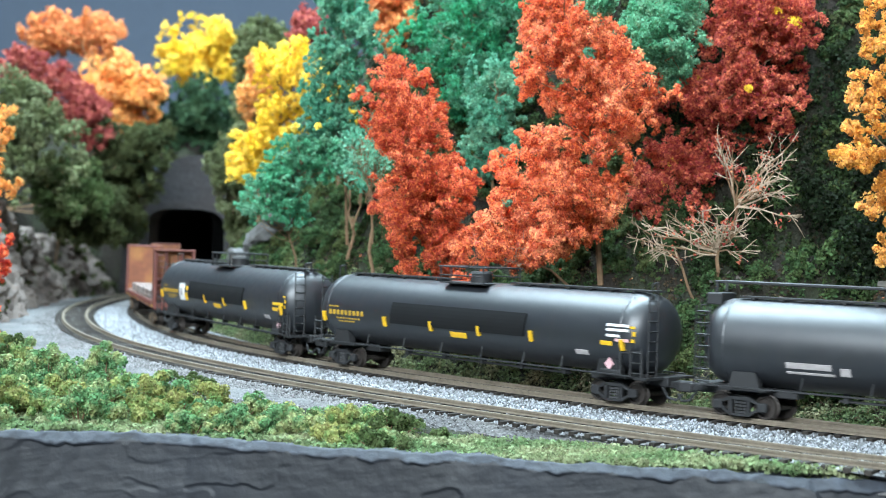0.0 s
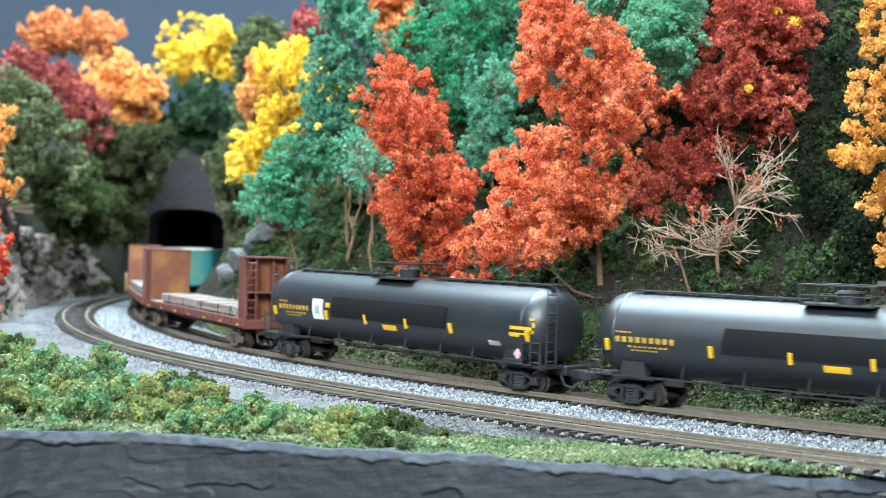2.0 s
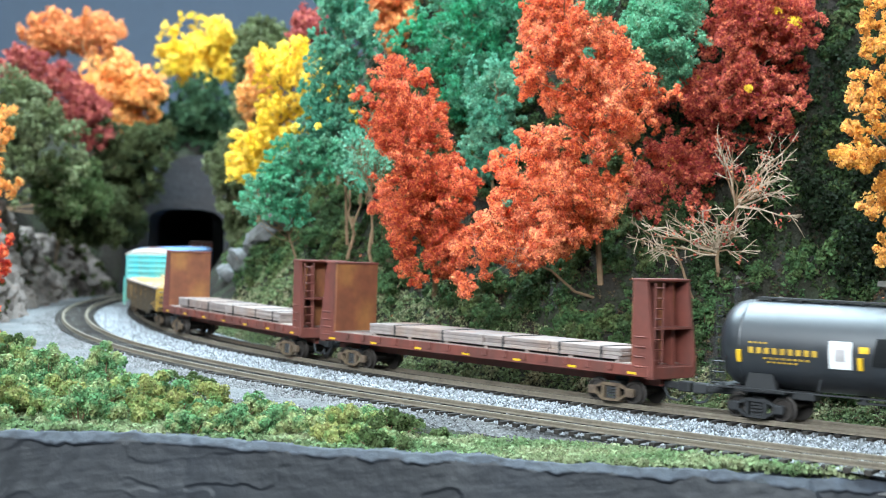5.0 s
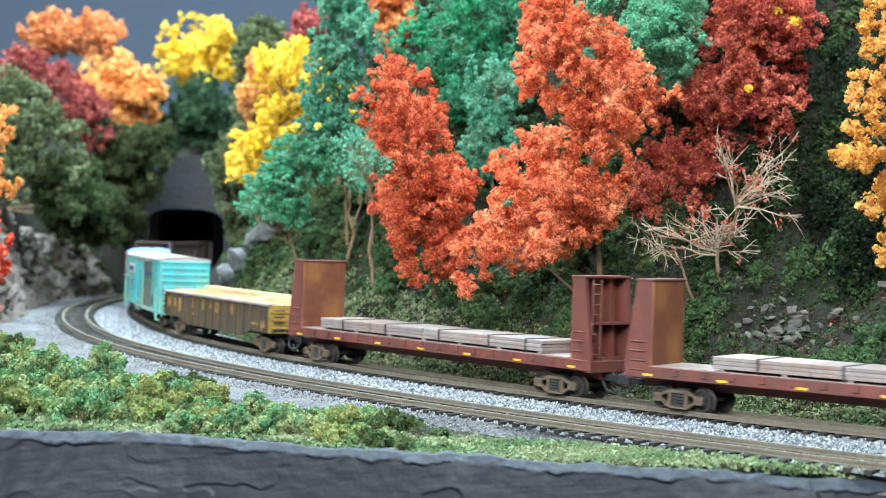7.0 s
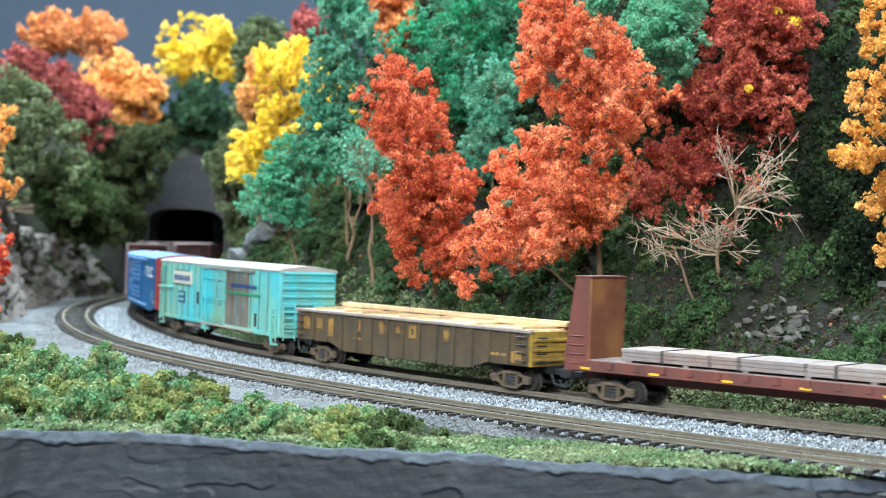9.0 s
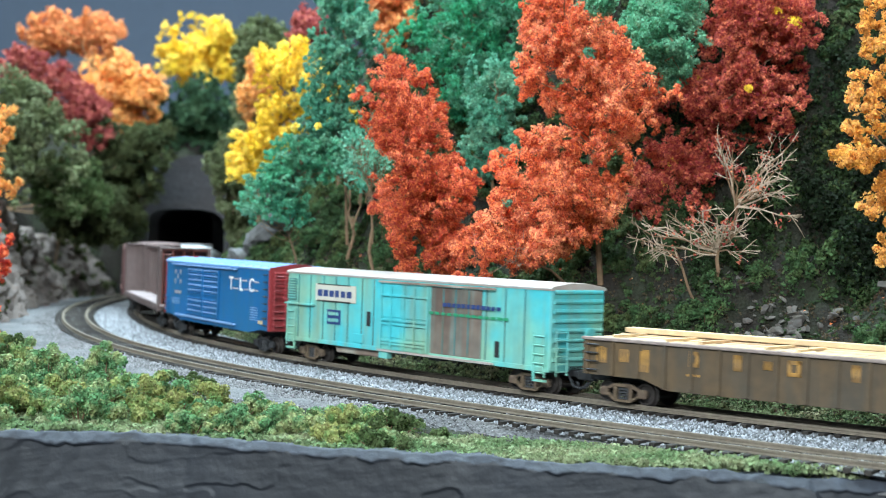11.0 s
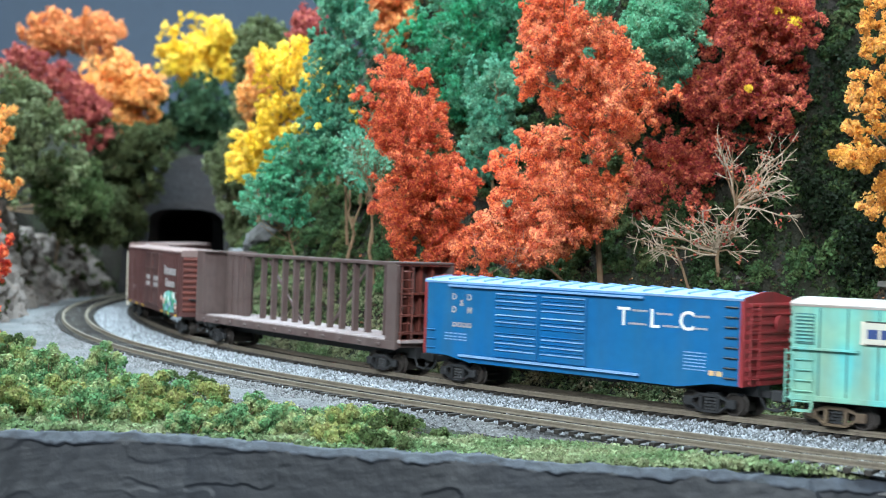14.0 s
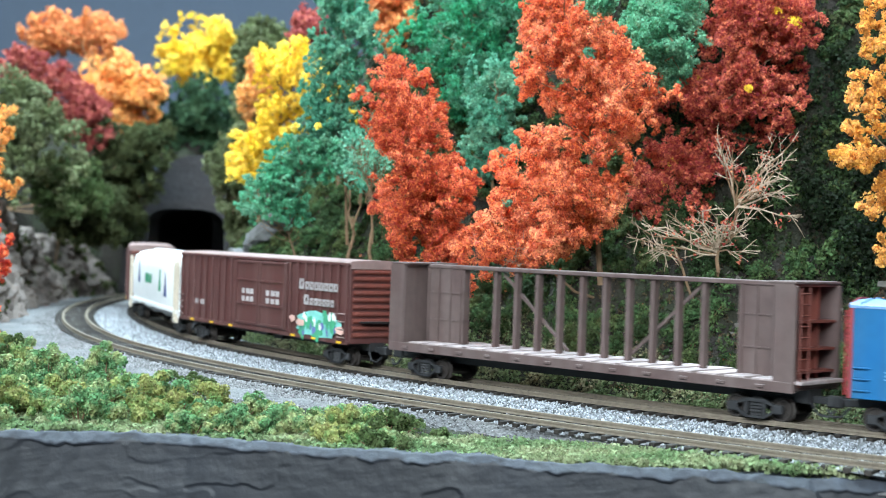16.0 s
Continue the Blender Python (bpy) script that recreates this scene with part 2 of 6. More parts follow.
def build_bed():
    """The grey gravel bed under both tracks, a low rounded bank."""
    ss = np.arange(-1.3, 1.0, 0.01)
    d, e = spacing(ss), shoulder(ss)
    rows = []
    for off, z in ((0 * d - 0.034, -0.0085), (0 * d - 0.024, -0.0033), (0 * d, -0.0029), (d / 2, -0.0041), (d, -0.0029), (d + 0.015, -0.0033), (d + e * 0.7, -0.0048), (d + e, -0.0095)):
        x, y, _ = line(ss, off)
        rows.append(np.stack([x, y, np.full(len(ss), z) + 0.0004 * wave(x * 3, y * 3)], -1))
    sh = Shape()
    sh.loft([list(map(tuple, r)) for r in rows], closed=False)
    ob = part("ballast_bed", sh, GRAVEL, smooth=True)
    tagged(ob, "grey crushed-stone ballast bed under two curved tracks", "ballast", kind="structure")


build_bed()


def stones(n, seed):
    rng = np.random.default_rng(seed)
    s = rng.uniform(-0.62, 0.36, n)
    off = np.where(rng.random(n) < 0.17, rng.uniform(-0.030, -0.010, n), rng.uniform(-0.010, 0.150, n))
    d, e = spacing(s), shoulder(s)
    far = np.minimum(abs(off), abs(off - d))
    gap = abs((s + 2.1) / 0.0066 - np.round((s + 2.1) / 0.0066)) * 0.0066
    keep = (off < d + e) & ((far > 0.0160) | (gap > 0.0019)) & (abs(far - 0.00885) > 0.0016)
    s, off, d, e = s[keep], off[keep], d[keep], e[keep]
    x, y, _ = line(s, off)
    z = np.interp(off, [-0.034, -0.024, 0.0], [-0.0085, -0.0032, -0.0028])
    z = np.where(off > 0, -0.0028 - 0.0009 * np.sin(np.clip(off / d, 0, 1) * math.pi), z)
    z = np.where(off > d, -0.0029 - 0.0064 * np.clip((off - d - 0.014) / (e - 0.012), 0, 1) ** 1.3, z)
    r = rng.uniform(0.00042, 0.00085, len(x)) * np.where(off > d + 0.016, 0.72, 1.0)
    side = off > d + 0.0145 + 0.002 * wave(x * 2, y * 2)
    return [scatter(x[k], y[k], z[k], r[k], rng) for k in (~side, side)]


def scatter(x, y, z, r, rng):
    """Small angular stones, six corners each."""
    base = np.array([(1, 0, 0), (-1, 0, 0), (0, 1, 0), (0, -1, 0), (0, 0, 1), (0, 0, -1)], float)
    tri = np.array([(0, 2, 4), (2, 1, 4), (1, 3, 4), (3, 0, 4), (2, 0, 5), (1, 2, 5), (3, 1, 5), (0, 3, 5)])
    n = len(x)
    v = base[None] * rng.uniform(0.55, 1.25, (n, 6, 1)) + rng.normal(0, 0.22, (n, 6, 3))
    a = rng.uniform(0, 6.28, n)
    c, s = np.cos(a)[:, None], np.sin(a)[:, None]
    v = np.stack([v[..., 0] * c - v[..., 1] * s, v[..., 0] * s + v[..., 1] * c, v[..., 2]], -1)
    v = v * r[:, None, None] + np.stack([x, y, z], -1)[:, None]
    f = tri[None] + (np.arange(n) * 6)[:, None, None]
    return v.reshape(-1, 3), f.reshape(-1, 3)


def shoulder_stones(n, seed):
    """Fine gravel thrown over the outer shoulder."""
    rng = np.random.default_rng(seed)
    s = rng.uniform(-0.30, 0.13, n)
    d, e = spacing(s), shoulder(s)
    u = rng.random(n)
    off = d + 0.015 + (e - 0.017) * u
    x, y, _ = line(s, off)
    z = -0.0029 - 0.0064 * np.clip((off - d - 0.014) / (e - 0.012), 0, 1) ** 1.3
    return scatter(x, y, z, rng.uniform(0.00035, 0.0007, n), rng)


BETWEEN, OUTSIDE = stones(92000, 5)
tagged(new("shoulder_grit", mesh_of("shoulder_grit", shoulder_stones(15000, 6), CINDER)), "fine grey grit spread over the track shoulder", "gravel", kind="stuff")
tagged(new("ballast_stones", mesh_of("ballast_stones", BETWEEN, STONE)), "loose pale grey ballast stones between the ties", "gravel", kind="stuff")
tagged(new("shoulder_gravel", mesh_of("shoulder_gravel", OUTSIDE, CINDER)), "finer dusty grey-brown gravel on the track shoulder", "gravel", kind="stuff")


# ---- the two tracks ----
TIE_SHAPE = Shape().box(-0.0013, 0.0013, -0.015, 0.015, -0.0038, -0.0020, 0.0002)


def build_track(name, label, off_of):
    track = tagged(new(name), label, "railway track", "curved tracks", kind="structure")
    ss = np.arange(-2.2, 1.6, 0.012)
    for side in (-1, 1):
        prof = [(-0.0011, -0.0021), (0.0011, -0.0021), (0.0011, -0.0017), (0.0004, -0.0015), (0.0004, -0.0009),
                (0.0007, -0.0008), (0.0007, 0.0), (-0.0007, 0.0), (-0.0007, -0.0008), (-0.0004, -0.0009), (-0.0004, -0.0015), (-0.0011, -0.0017)]
        rings = []
        for s in ss:
            rings.append([(*line(s, off_of(s) + side * 0.00885 + p)[:2], z) for p, z in prof])
        part("rail", Shape().loft(rings), RAIL, track, "brown weathered steel rail")
    me = mesh_of("tie", TIE_SHAPE, TIE)
    rest = Shape()
    for k, s in enumerate(np.arange(-2.1, 1.5, 0.0066)):
        x, y, a = line(s, off_of(s))
        m = pose(x, y, 0, 0, 0, math.degrees(a) + 1.5 * math.sin(k * 7.3))
        if -0.58 < s < 0.38:
            ob = new("tie", me)
            ob.parent, ob.matrix_basis = track, m
        else:
            rest.box(-0.0013, 0.0013, -0.015, 0.015, -0.0038, -0.0020, 0, m)
    tagged(part("far_ties", rest, TIE, track), kind="stuff")


build_track("main_track", "curved main track with brown rails on black ties", lambda s: 0.0)
build_track("front_track", "empty curved track with brown rails along the layout edge", lambda s: float(spacing(s)))


# ---- the tunnel ----
def build_tunnel():
    x, y, a = line(PORTAL_S, 0.006)
    at = pose(x, y, 0, 0, 0, math.degrees(a) + 90)
    half, spring, crown = 0.043, 0.074, 0.092
    arch = [(half * math.copysign(abs(math.cos(t)) ** 0.6, math.cos(t)), spring + (crown - spring) * math.sin(t) ** 0.8) for t in np.linspace(0.02, math.pi - 0.02, 17)]
    hole = [(half, -0.008)] + arch + [(-half, -0.008)]
    outer = [(0.068, -0.008), (0.068, 0.10), (0.062, 0.124), (0.048, 0.142), (0.025, 0.150), (0.0, 0.150), (-0.025, 0.141), (-0.046, 0.124), (-0.060, 0.100), (-0.070, 0.070), (-0.074, -0.008)]
    dense = []
    for k in range(len(hole)):
        f = k / (len(hole) - 1) * (len(outer) - 1)
        i = min(int(f), len(outer) - 2)
        w = f - i
        dense.append((outer[i][0] * (1 - w) + outer[i + 1][0] * w, outer[i][1] * (1 - w) + outer[i + 1][1] * w))
    portal = tagged(new("tunnel_portal"), "dark grey concrete tunnel portal with a flat arch", "tunnel", kind="structure")
    portal.matrix_world = at
    rings = []
    for ring, dy in ((dense, 0.02), (dense, -0.004), (hole, -0.004), (hole, 0.03)):
        rings.append([(px, dy, pz) for px, pz in ring])
    part("portal_face", Shape().loft(rings, closed=False), CONCRETE, portal)
    trim = [[(px * k, dy, 0.0 + pz * (1 + (k - 1) * 0.7)) for px, pz in hole[1:-1]] for k, dy in ((1.0, -0.007), (1.12, -0.007), (1.12, -0.003))]
    part("arch_ring", Shape().loft(trim, closed=False), CONCRETE, portal)
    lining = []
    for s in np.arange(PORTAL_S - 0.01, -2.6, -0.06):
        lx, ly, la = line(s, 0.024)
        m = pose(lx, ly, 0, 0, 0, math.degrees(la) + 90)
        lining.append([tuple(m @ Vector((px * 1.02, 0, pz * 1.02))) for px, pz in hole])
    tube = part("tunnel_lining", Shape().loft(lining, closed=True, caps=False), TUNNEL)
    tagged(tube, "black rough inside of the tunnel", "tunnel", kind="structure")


build_tunnel()


# ---- the front fascia: black plaster worked with a broad tool ----
def smooth_step(a, b, v):
    t = min(1.0, max(0.0, (v - a) / (b - a)))
    return t * t * (3 - 2 * t)


def build_fascia():
    gx = lines((-2.0, -0.3, 0.06), (-0.3, 0.3, 0.0008), (0.3, 2.2, 0.06))
    gz = np.concatenate([np.linspace(0.0, -0.045, 96), [-0.06, -0.09, -0.14, -0.22, -0.30]])
    X, Z = np.meshgrid(gx, gz, indexing="ij")
    out = np.zeros_like(X)
    lip = np.zeros_like(X)
    rims = np.zeros_like(X)

    def nz3(x, y, z):
        return noise.noise(Vector((x, y, z)))
    for j in range(X.shape[0]):
        x = gx[j]
        lip[j] = 0.0012 * nz3(x * 38, 7, 1) + 0.0008 * nz3(x * 140, 3, 5)
        # the rim where the ground was painted over slopes back, with a ragged lower edge
        rim = max(0.0006, 0.0026 + 0.0020 * nz3(x * 34, 2, 8) + 0.0016 * nz3(x * 110, 5, 2) + 0.0008 * nz3(x * 330, 1, 3))
        for i in range(X.shape[1]):
            z = gz[i]
            # each pass of the trowel left a flat sheet that ends in a torn, overhanging lip
            warp = noise.fractal(Vector((x * 11, z * 20, 3.0)), 0.9, 2.1, 4) + 0.06 * noise.noise(Vector((x * 120, z * 120, 5.0)))
            smear = z * 46 + 2.3 * warp - x * 3
            level = math.floor(smear)
            part_way = smear - level
            edge = min(1.0, part_way / 0.022)
            rise = 0.0013 * max(0.0, nz3(x * 14, level * 3.1, 9.0) + 0.15) * 2.0
            slab = rise * (1 - part_way) ** 1.5 * edge
            scratch = 0.00005 * nz3(x * 40 + z * 300, z * 900 - x * 160, 4.0) + 0.00012 * nz3(x * 260, z * 300, 6.0)
            body = 0.0030 + 0.0004 * nz3(x * 22, z * 40, 1.5) + slab + scratch
            # the plaster rim dragged over the edge, thick and ragged, its paler grey painted light
            thick = smooth_step(-rim * 1.1 - 0.0008, -rim * 1.1, z)
            ragged = 0.0009 * nz3(x * 120, z * 160, 2.5) + 0.0007 * nz3(x * 320, z * 380, 1.5)
            out[j, i] = min(-0.9 * z + ragged + 0.0006, body + 0.0014 * thick + ragged * thick)
            rims[j, i] = thick
    Y = edge_y(X) + 0.001 - out + Z * 0.10
    Zt = -0.0055 + Z + lip * np.clip(1 + Z / 0.008, 0, 1)
    Y[:, 0] += 0.009
    Zt[:, 0] -= 0.001
    nx, nz = X.shape
    idx = np.arange(nx * nz).reshape(nx, nz)
    f = np.stack([idx[:-1, :-1], idx[:-1, 1:], idx[1:, 1:], idx[1:, :-1]], -1).reshape(-1, 4)
    ob = new("fascia", mesh_of("fascia", (np.stack([X, Y, Zt], -1).reshape(-1, 3), f), FASCIA))
    ob.data.polygons.foreach_set("use_smooth", [True] * len(ob.data.polygons))
    ob.data.materials.append(LIT_RIM)
    top = (rims[:-1, :-1] > 0.5).ravel()
    ob.data.polygons.foreach_set("material_index", top.astype(np.int32))
    tagged(ob, "black roughly trowelled plaster edge of the layout", "fascia", kind="structure")


build_fascia()


# ---- the room ----
def build_room():
    def slab(name, label, cat, mat, *b):
        tagged(part(name, Shape().box(*b), mat), label, cat, kind="structure")
    slab("floor", "plain grey room floor below the layout", "floor", ROOM, -2.6, 2.8, -2.2, 3.4, -1.10, -1.0)
    slab("ceiling", "plain pale ceiling", "ceiling", CEILING, -2.6, 2.8, -2.2, 3.4, 1.45, 1.5)
    slab("wall_north", "slate-blue painted backdrop wall behind the hill", "wall", WALL, -2.5, 2.7, 2.95, 3.05, -1.0, 1.45)
    slab("wall_west", "slate-blue painted wall", "wall", WALL, -2.55, -2.45, -2.1, 2.94, -1.0, 1.45)
    slab("wall_east", "slate-blue painted wall", "wall", WALL, 2.65, 2.75, -2.1, 2.94, -1.0, 1.45)
    slab("wall_south", "plain room wall behind the viewer", "wall", ROOM, -2.44, 2.64, -2.15, -2.05, -1.0, 1.45)
    for x, y in ((-0.7, -1.30), (-0.1, 1.20)):
        fix = thing("ceiling_light", "white rectangular ceiling light fixture", "ceiling light", "ceiling lights", pose(x, y, 1.40))
        part("housing", Shape().box(-0.83, 0.83, -0.48, 0.48, 0.0, 0.05, 0.005), LAMP_FRAME, fix)


build_room()


# ---- foliage ----
def flecks(centres, radii, per, size, rng, up=0.25, near=0.25, far=1.30):
    """Leaf flecks on the skins of many small clumps."""
    n = len(centres) * per
    c = np.repeat(centres, per, axis=0)
    r = np.repeat(radii, per)
    d = rng.normal(0, 1, (n, 3))
    d[:, 2] += up
    d /= np.linalg.norm(d, axis=1)[:, None] + 1e-9
    p = c + d * (r * rng.uniform(near, far, n) ** 0.75)[:, None]
    nrm = d + rng.normal(0, 0.55, (n, 3))
    nrm /= np.linalg.norm(nrm, axis=1)[:, None] + 1e-9
    a = np.cross(nrm, rng.normal(0, 1, (n, 3)))
    a /= np.linalg.norm(a, axis=1)[:, None] + 1e-9
    b = np.cross(nrm, a)
    w = (size * rng.uniform(0.6, 1.4, n))[:, None]
    v = np.stack([p - a * w - b * w * 0.6, p + a * w - b * w * 0.5, p + b * w * 1.1], 1)
    f = (np.arange(n) * 3)[:, None, None] + np.array([(0, 1, 2)])[None]
    return v.reshape(-1, 3), f.reshape(-1, 3)


def branch(sh, a, b, r0, r1, rng, kink=0.1):
    """A bent limb in three pieces."""
    a, b = Vector(a), Vector(b)
    L = (b - a).length
    pts = [a] + [a.lerp(b, t) + Vector(rng.normal(0, kink * L * 0.5, 3)) for t in (0.35, 0.7)] + [b]
    for i in range(3):
        sh.rod(pts[i], pts[i + 1], r0 + (r1 - r0) * i / 3, r0 + (r1 - r0) * (i + 1) / 3, 5)
    return pts


def tree(label, leaf, bx, by, profile, clumps=90, per=130, size=0.00082, seed=1, depth=0.42, bark=None, clump_r=0.011, twigs=30, trunk=0.0017, group="model trees", name="tree", category="model tree", accent=None, crown_y=None):
    """profile: rows of height, left and right limit of the crown, in millimetres."""
    rng = np.random.default_rng(seed)
    pr = np.array(profile, float)[::-1] / 1000.0
    zg = float(ground_z(bx, by)[0])
    base = np.array([bx, by, zg - 0.002])
    by = by if crown_y is None else crown_y
    zmin, zmax = pr[0, 0], pr[-1, 0]
    cs, rs = [], []

    def inside(z, q, ang, rad):
        l, r = np.interp(z, pr[:, 0], pr[:, 1]), np.interp(z, pr[:, 0], pr[:, 2])
        wide = max((r - l) / 2 - rad * 0.5, 0.001)
        return (l + r) / 2 + wide * q * math.cos(ang), by + max(wide, 0.010) * 2 * depth * q * math.sin(ang)

    # limbs carry lobes, each lobe a handful of clumps, with gaps between the lobes
    while len(cs) < clumps * 0.62:
        lobe = min(clump_r * rng.uniform(1.2, 2.1), (zmax - zmin) * 0.45)
        z = rng.uniform(zmin + lobe * 0.5, zmax - lobe * 0.5)
        x, y = inside(z, rng.uniform(0.15, 1) ** 0.4, rng.uniform(0, 6.283), lobe)
        for _ in range(int(rng.integers(5, 10))):
            o = rng.normal(0, 0.62, 3) * lobe
            rad = clump_r * rng.uniform(0.32, 0.72)
            zz = min(max(z + o[2] * 0.75, zmin + rad * 0.5), zmax - rad * 0.6)
            l, r = np.interp(zz, pr[:, 0], pr[:, 1]), np.interp(zz, pr[:, 0], pr[:, 2])
            cs.append((min(max(x + o[0], l + rad * 0.5), r - rad * 0.5), y + o[1], zz))
            rs.append(rad)
    cs, rs = np.array(cs), np.array(rs)
    holder = thing(name, label, category, group, pose(*base))
    sh = Shape()
    mid = (pr[:, 1] + pr[:, 2]) / 2
    stem = [Vector((0, 0, 0))]
    for t in (0.25, 0.5, 0.75, 0.93):
        z = base[2] + (zmax - base[2]) * t
        x = np.interp(z, pr[:, 0], mid)
        w = 0.35 if t < 0.4 else 0.8
        stem.append(Vector(((x - bx) * w * min(1, t * 1.6), rng.normal(0, 0.002) + (by - base[1]) * t, z - base[2])))
    for i in range(4):
        sh.rod(stem[i], stem[i + 1], trunk * (1 - 0.2 * i), trunk * (0.8 - 0.2 * i), 7)
    order = rng.permutation(len(cs))[:twigs]
    for i in order:
        tip = Vector(cs[i] - base)
        t = max(0.28, min(0.88, (tip.z / (zmax - base[2])) - 0.13))
        k = min(int(t * 4), 3)
        root = stem[k].lerp(stem[k + 1], t * 4 - k)
        branch(sh, root, tip, trunk * 0.32, trunk * 0.12, rng)
    part("trunk", sh, bark or BARK, holder)
    # sprigs stand out from each clump
    sprig = rng.normal(0, 1, (len(cs), 6, 3))
    sprig /= np.linalg.norm(sprig, axis=2)[:, :, None]
    tufts = ((cs - base)[:, None, :] + sprig * (rs[:, None] * rng.uniform(0.45, 1.15, (len(cs), 6)))[:, :, None]).reshape(-1, 3)
    v, f = flecks(tufts, np.repeat(rs, 6) * rng.uniform(0.22, 0.5, len(tufts)), int(per * 2.9 / 6), size, rng, 0.25, 0.25, 1.4 if size > 0.0012 else 1.30)
    part("crown", (v, f), leaf, holder)
    if accent is not None:
        pick = rng.permutation(len(cs))[:accent[1]]
        v, f = flecks(cs[pick] - base + np.array([0, -0.010, 0.0]), rs[pick] * 0.55, 70, 0.0010, rng)
        part("stray_leaves", (v, f), accent[0], holder)
    return holder


ORANGE = leafy("orange_foliage", (0.85, 0.215, 0.095), 0.45, (0.92, 0.38, 0.20))
BURNT = leafy("burnt_orange_foliage", (0.63, 0.116, 0.050), 0.45, (0.78, 0.215, 0.108))
LOW_GREEN = leafy("sea_green_foliage", (0.115, 0.43, 0.23), 0.45, (0.18, 0.40, 0.25))
RED = leafy("dark_red_foliage", (0.53, 0.098, 0.068), 0.5, (0.68, 0.18, 0.12))
GREEN = leafy("bright_green_foliage", (0.062, 0.39, 0.185), 0.45, (0.115, 0.31, 0.185))
SOFT_GREEN = leafy("soft_green_foliage", (0.125, 0.40, 0.22), 0.45, (0.20, 0.42, 0.26))
TEAL = leafy("teal_green_foliage", (0.130, 0.42, 0.270), 0.4, (0.20, 0.40, 0.260))
YELLOW = leafy("yellow_foliage", (0.94, 0.65, 0.050), 0.26, (0.94, 0.73, 0.14))
GOLD = leafy("gold_foliage", (0.78, 0.37, 0.075), 0.35, (0.84, 0.48, 0.15))
AMBER = leafy("amber_foliage", (0.90, 0.43, 0.12), 0.25, (0.92, 0.52, 0.20))
RUST = leafy("rust_foliage", (0.80, 0.31, 0.11), 0.3, (0.84, 0.38, 0.16))
MAROON = leafy("maroon_foliage", (0.40, 0.085, 0.075), 0.35, (0.46, 0.12, 0.10))
SAGE = leafy("sage_foliage", (0.130, 0.155, 0.065), 0.4, (0.19, 0.21, 0.11))
OLIVE = leafy("olive_foliage", (0.072, 0.108, 0.036), 0.45, (0.105, 0.14, 0.055))
MOSS = leafy("moss_green_foliage", (0.085, 0.095, 0.036), 0.5, (0.052, 0.066, 0.026))
# green taken nearly to black: the shade under the trees is in its colour
SHADED_GREEN = leafy("shaded_green_foliage", (0.016, 0.026, 0.010), 0.6, (0.012, 0.019, 0.008))
PINE = leafy("pine_green_foliage", (0.038, 0.085, 0.040), 0.5, (0.055, 0.10, 0.045))
SCARLET = leafy("scarlet_foliage", (0.78, 0.085, 0.055), 0.35, (0.74, 0.20, 0.09))
BUSH = leafy("bush_foliage", (0.135, 0.275, 0.120), 0.5, (0.34, 0.36, 0.165), 130.0)
WEED = leafy("dry_weed_foliage", (0.20, 0.25, 0.115), 0.5, (0.30, 0.27, 0.16))
GRASS = leafy("grass_foliage", (0.165, 0.245, 0.11), 0.45, (0.26, 0.28, 0.15))


# ---- the trees ----
FAR = dict(clumps=300, per=52, size=0.0016, clump_r=0.015, twigs=8, trunk=0.0013)
tree("narrow burnt-orange autumn model tree on the slope", BURNT, -0.004, 0.852,
     [(167, -39, -22), (161, -44, -20), (152, -53, -7), (143, -50, -1), (135, -47, 3), (126, -42, 4), (117, -40, 10), (106, -37, 15), (94, -40, 17), (85, -40, 16), (77, -29, 14), (63, -26, 14), (54, -22, 10), (44, -13, 9)],
     clumps=360, per=175, size=0.00060, seed=11, crown_y=0.80, depth=0.36)
tree("large bright orange autumn model tree beside the track", ORANGE, 0.0845, 0.783,
     [(206, 41, 54), (191, 40, 60), (183, 41, 82), (177, 39, 86), (165, 36, 96), (157, 39, 110), (147, 37, 114), (136, 44, 114), (127, 40, 106), (118, 32, 97), (109, 23, 94), (104, 24, 96), (95, 30, 93), (86, 24, 88), (77, 17, 85), (70, 11, 72), (62, 8, 56), (54, 6, 32), (47, 5, 15), (43, 7, 11)],
     clumps=740, per=175, size=0.00060, seed=12, accent=(TEAL, 2), crown_y=0.76, twigs=60)
tree("dark red autumn model tree on the hillside", RED, 0.171, 0.830,
     [(226, 121, 199), (206, 123, 200), (193, 132, 200), (187, 137, 199), (178, 138, 196), (172, 129, 204), (162, 123, 205), (153, 124, 196), (143, 124, 194), (131, 114, 187), (118, 110, 164), (105, 105, 157), (93, 104, 155), (82, 113, 134)],
     clumps=640, per=120, size=0.00074, seed=13, accent=(YELLOW, 9), crown_y=0.815)
tree("bright green model tree high on the slope", GREEN, 0.025, 0.960,
     [(250, -26, 58), (224, -22, 53), (209, -39, 52), (191, -39, 51), (176, -23, 50), (164, -8, 48), (151, 3, 45), (140, 10, 38)],
     clumps=380, per=120, size=0.00078, seed=14)
tree("grey-green twiggy model tree behind the orange ones", TEAL, 0.030, 0.900,
     [(180, 16, 50), (165, 8, 52), (148, 4, 52), (132, 7, 48), (118, 8, 38), (106, 10, 26)],
     clumps=230, per=105, size=0.00070, clump_r=0.0090, twigs=40, trunk=0.0012, seed=58)
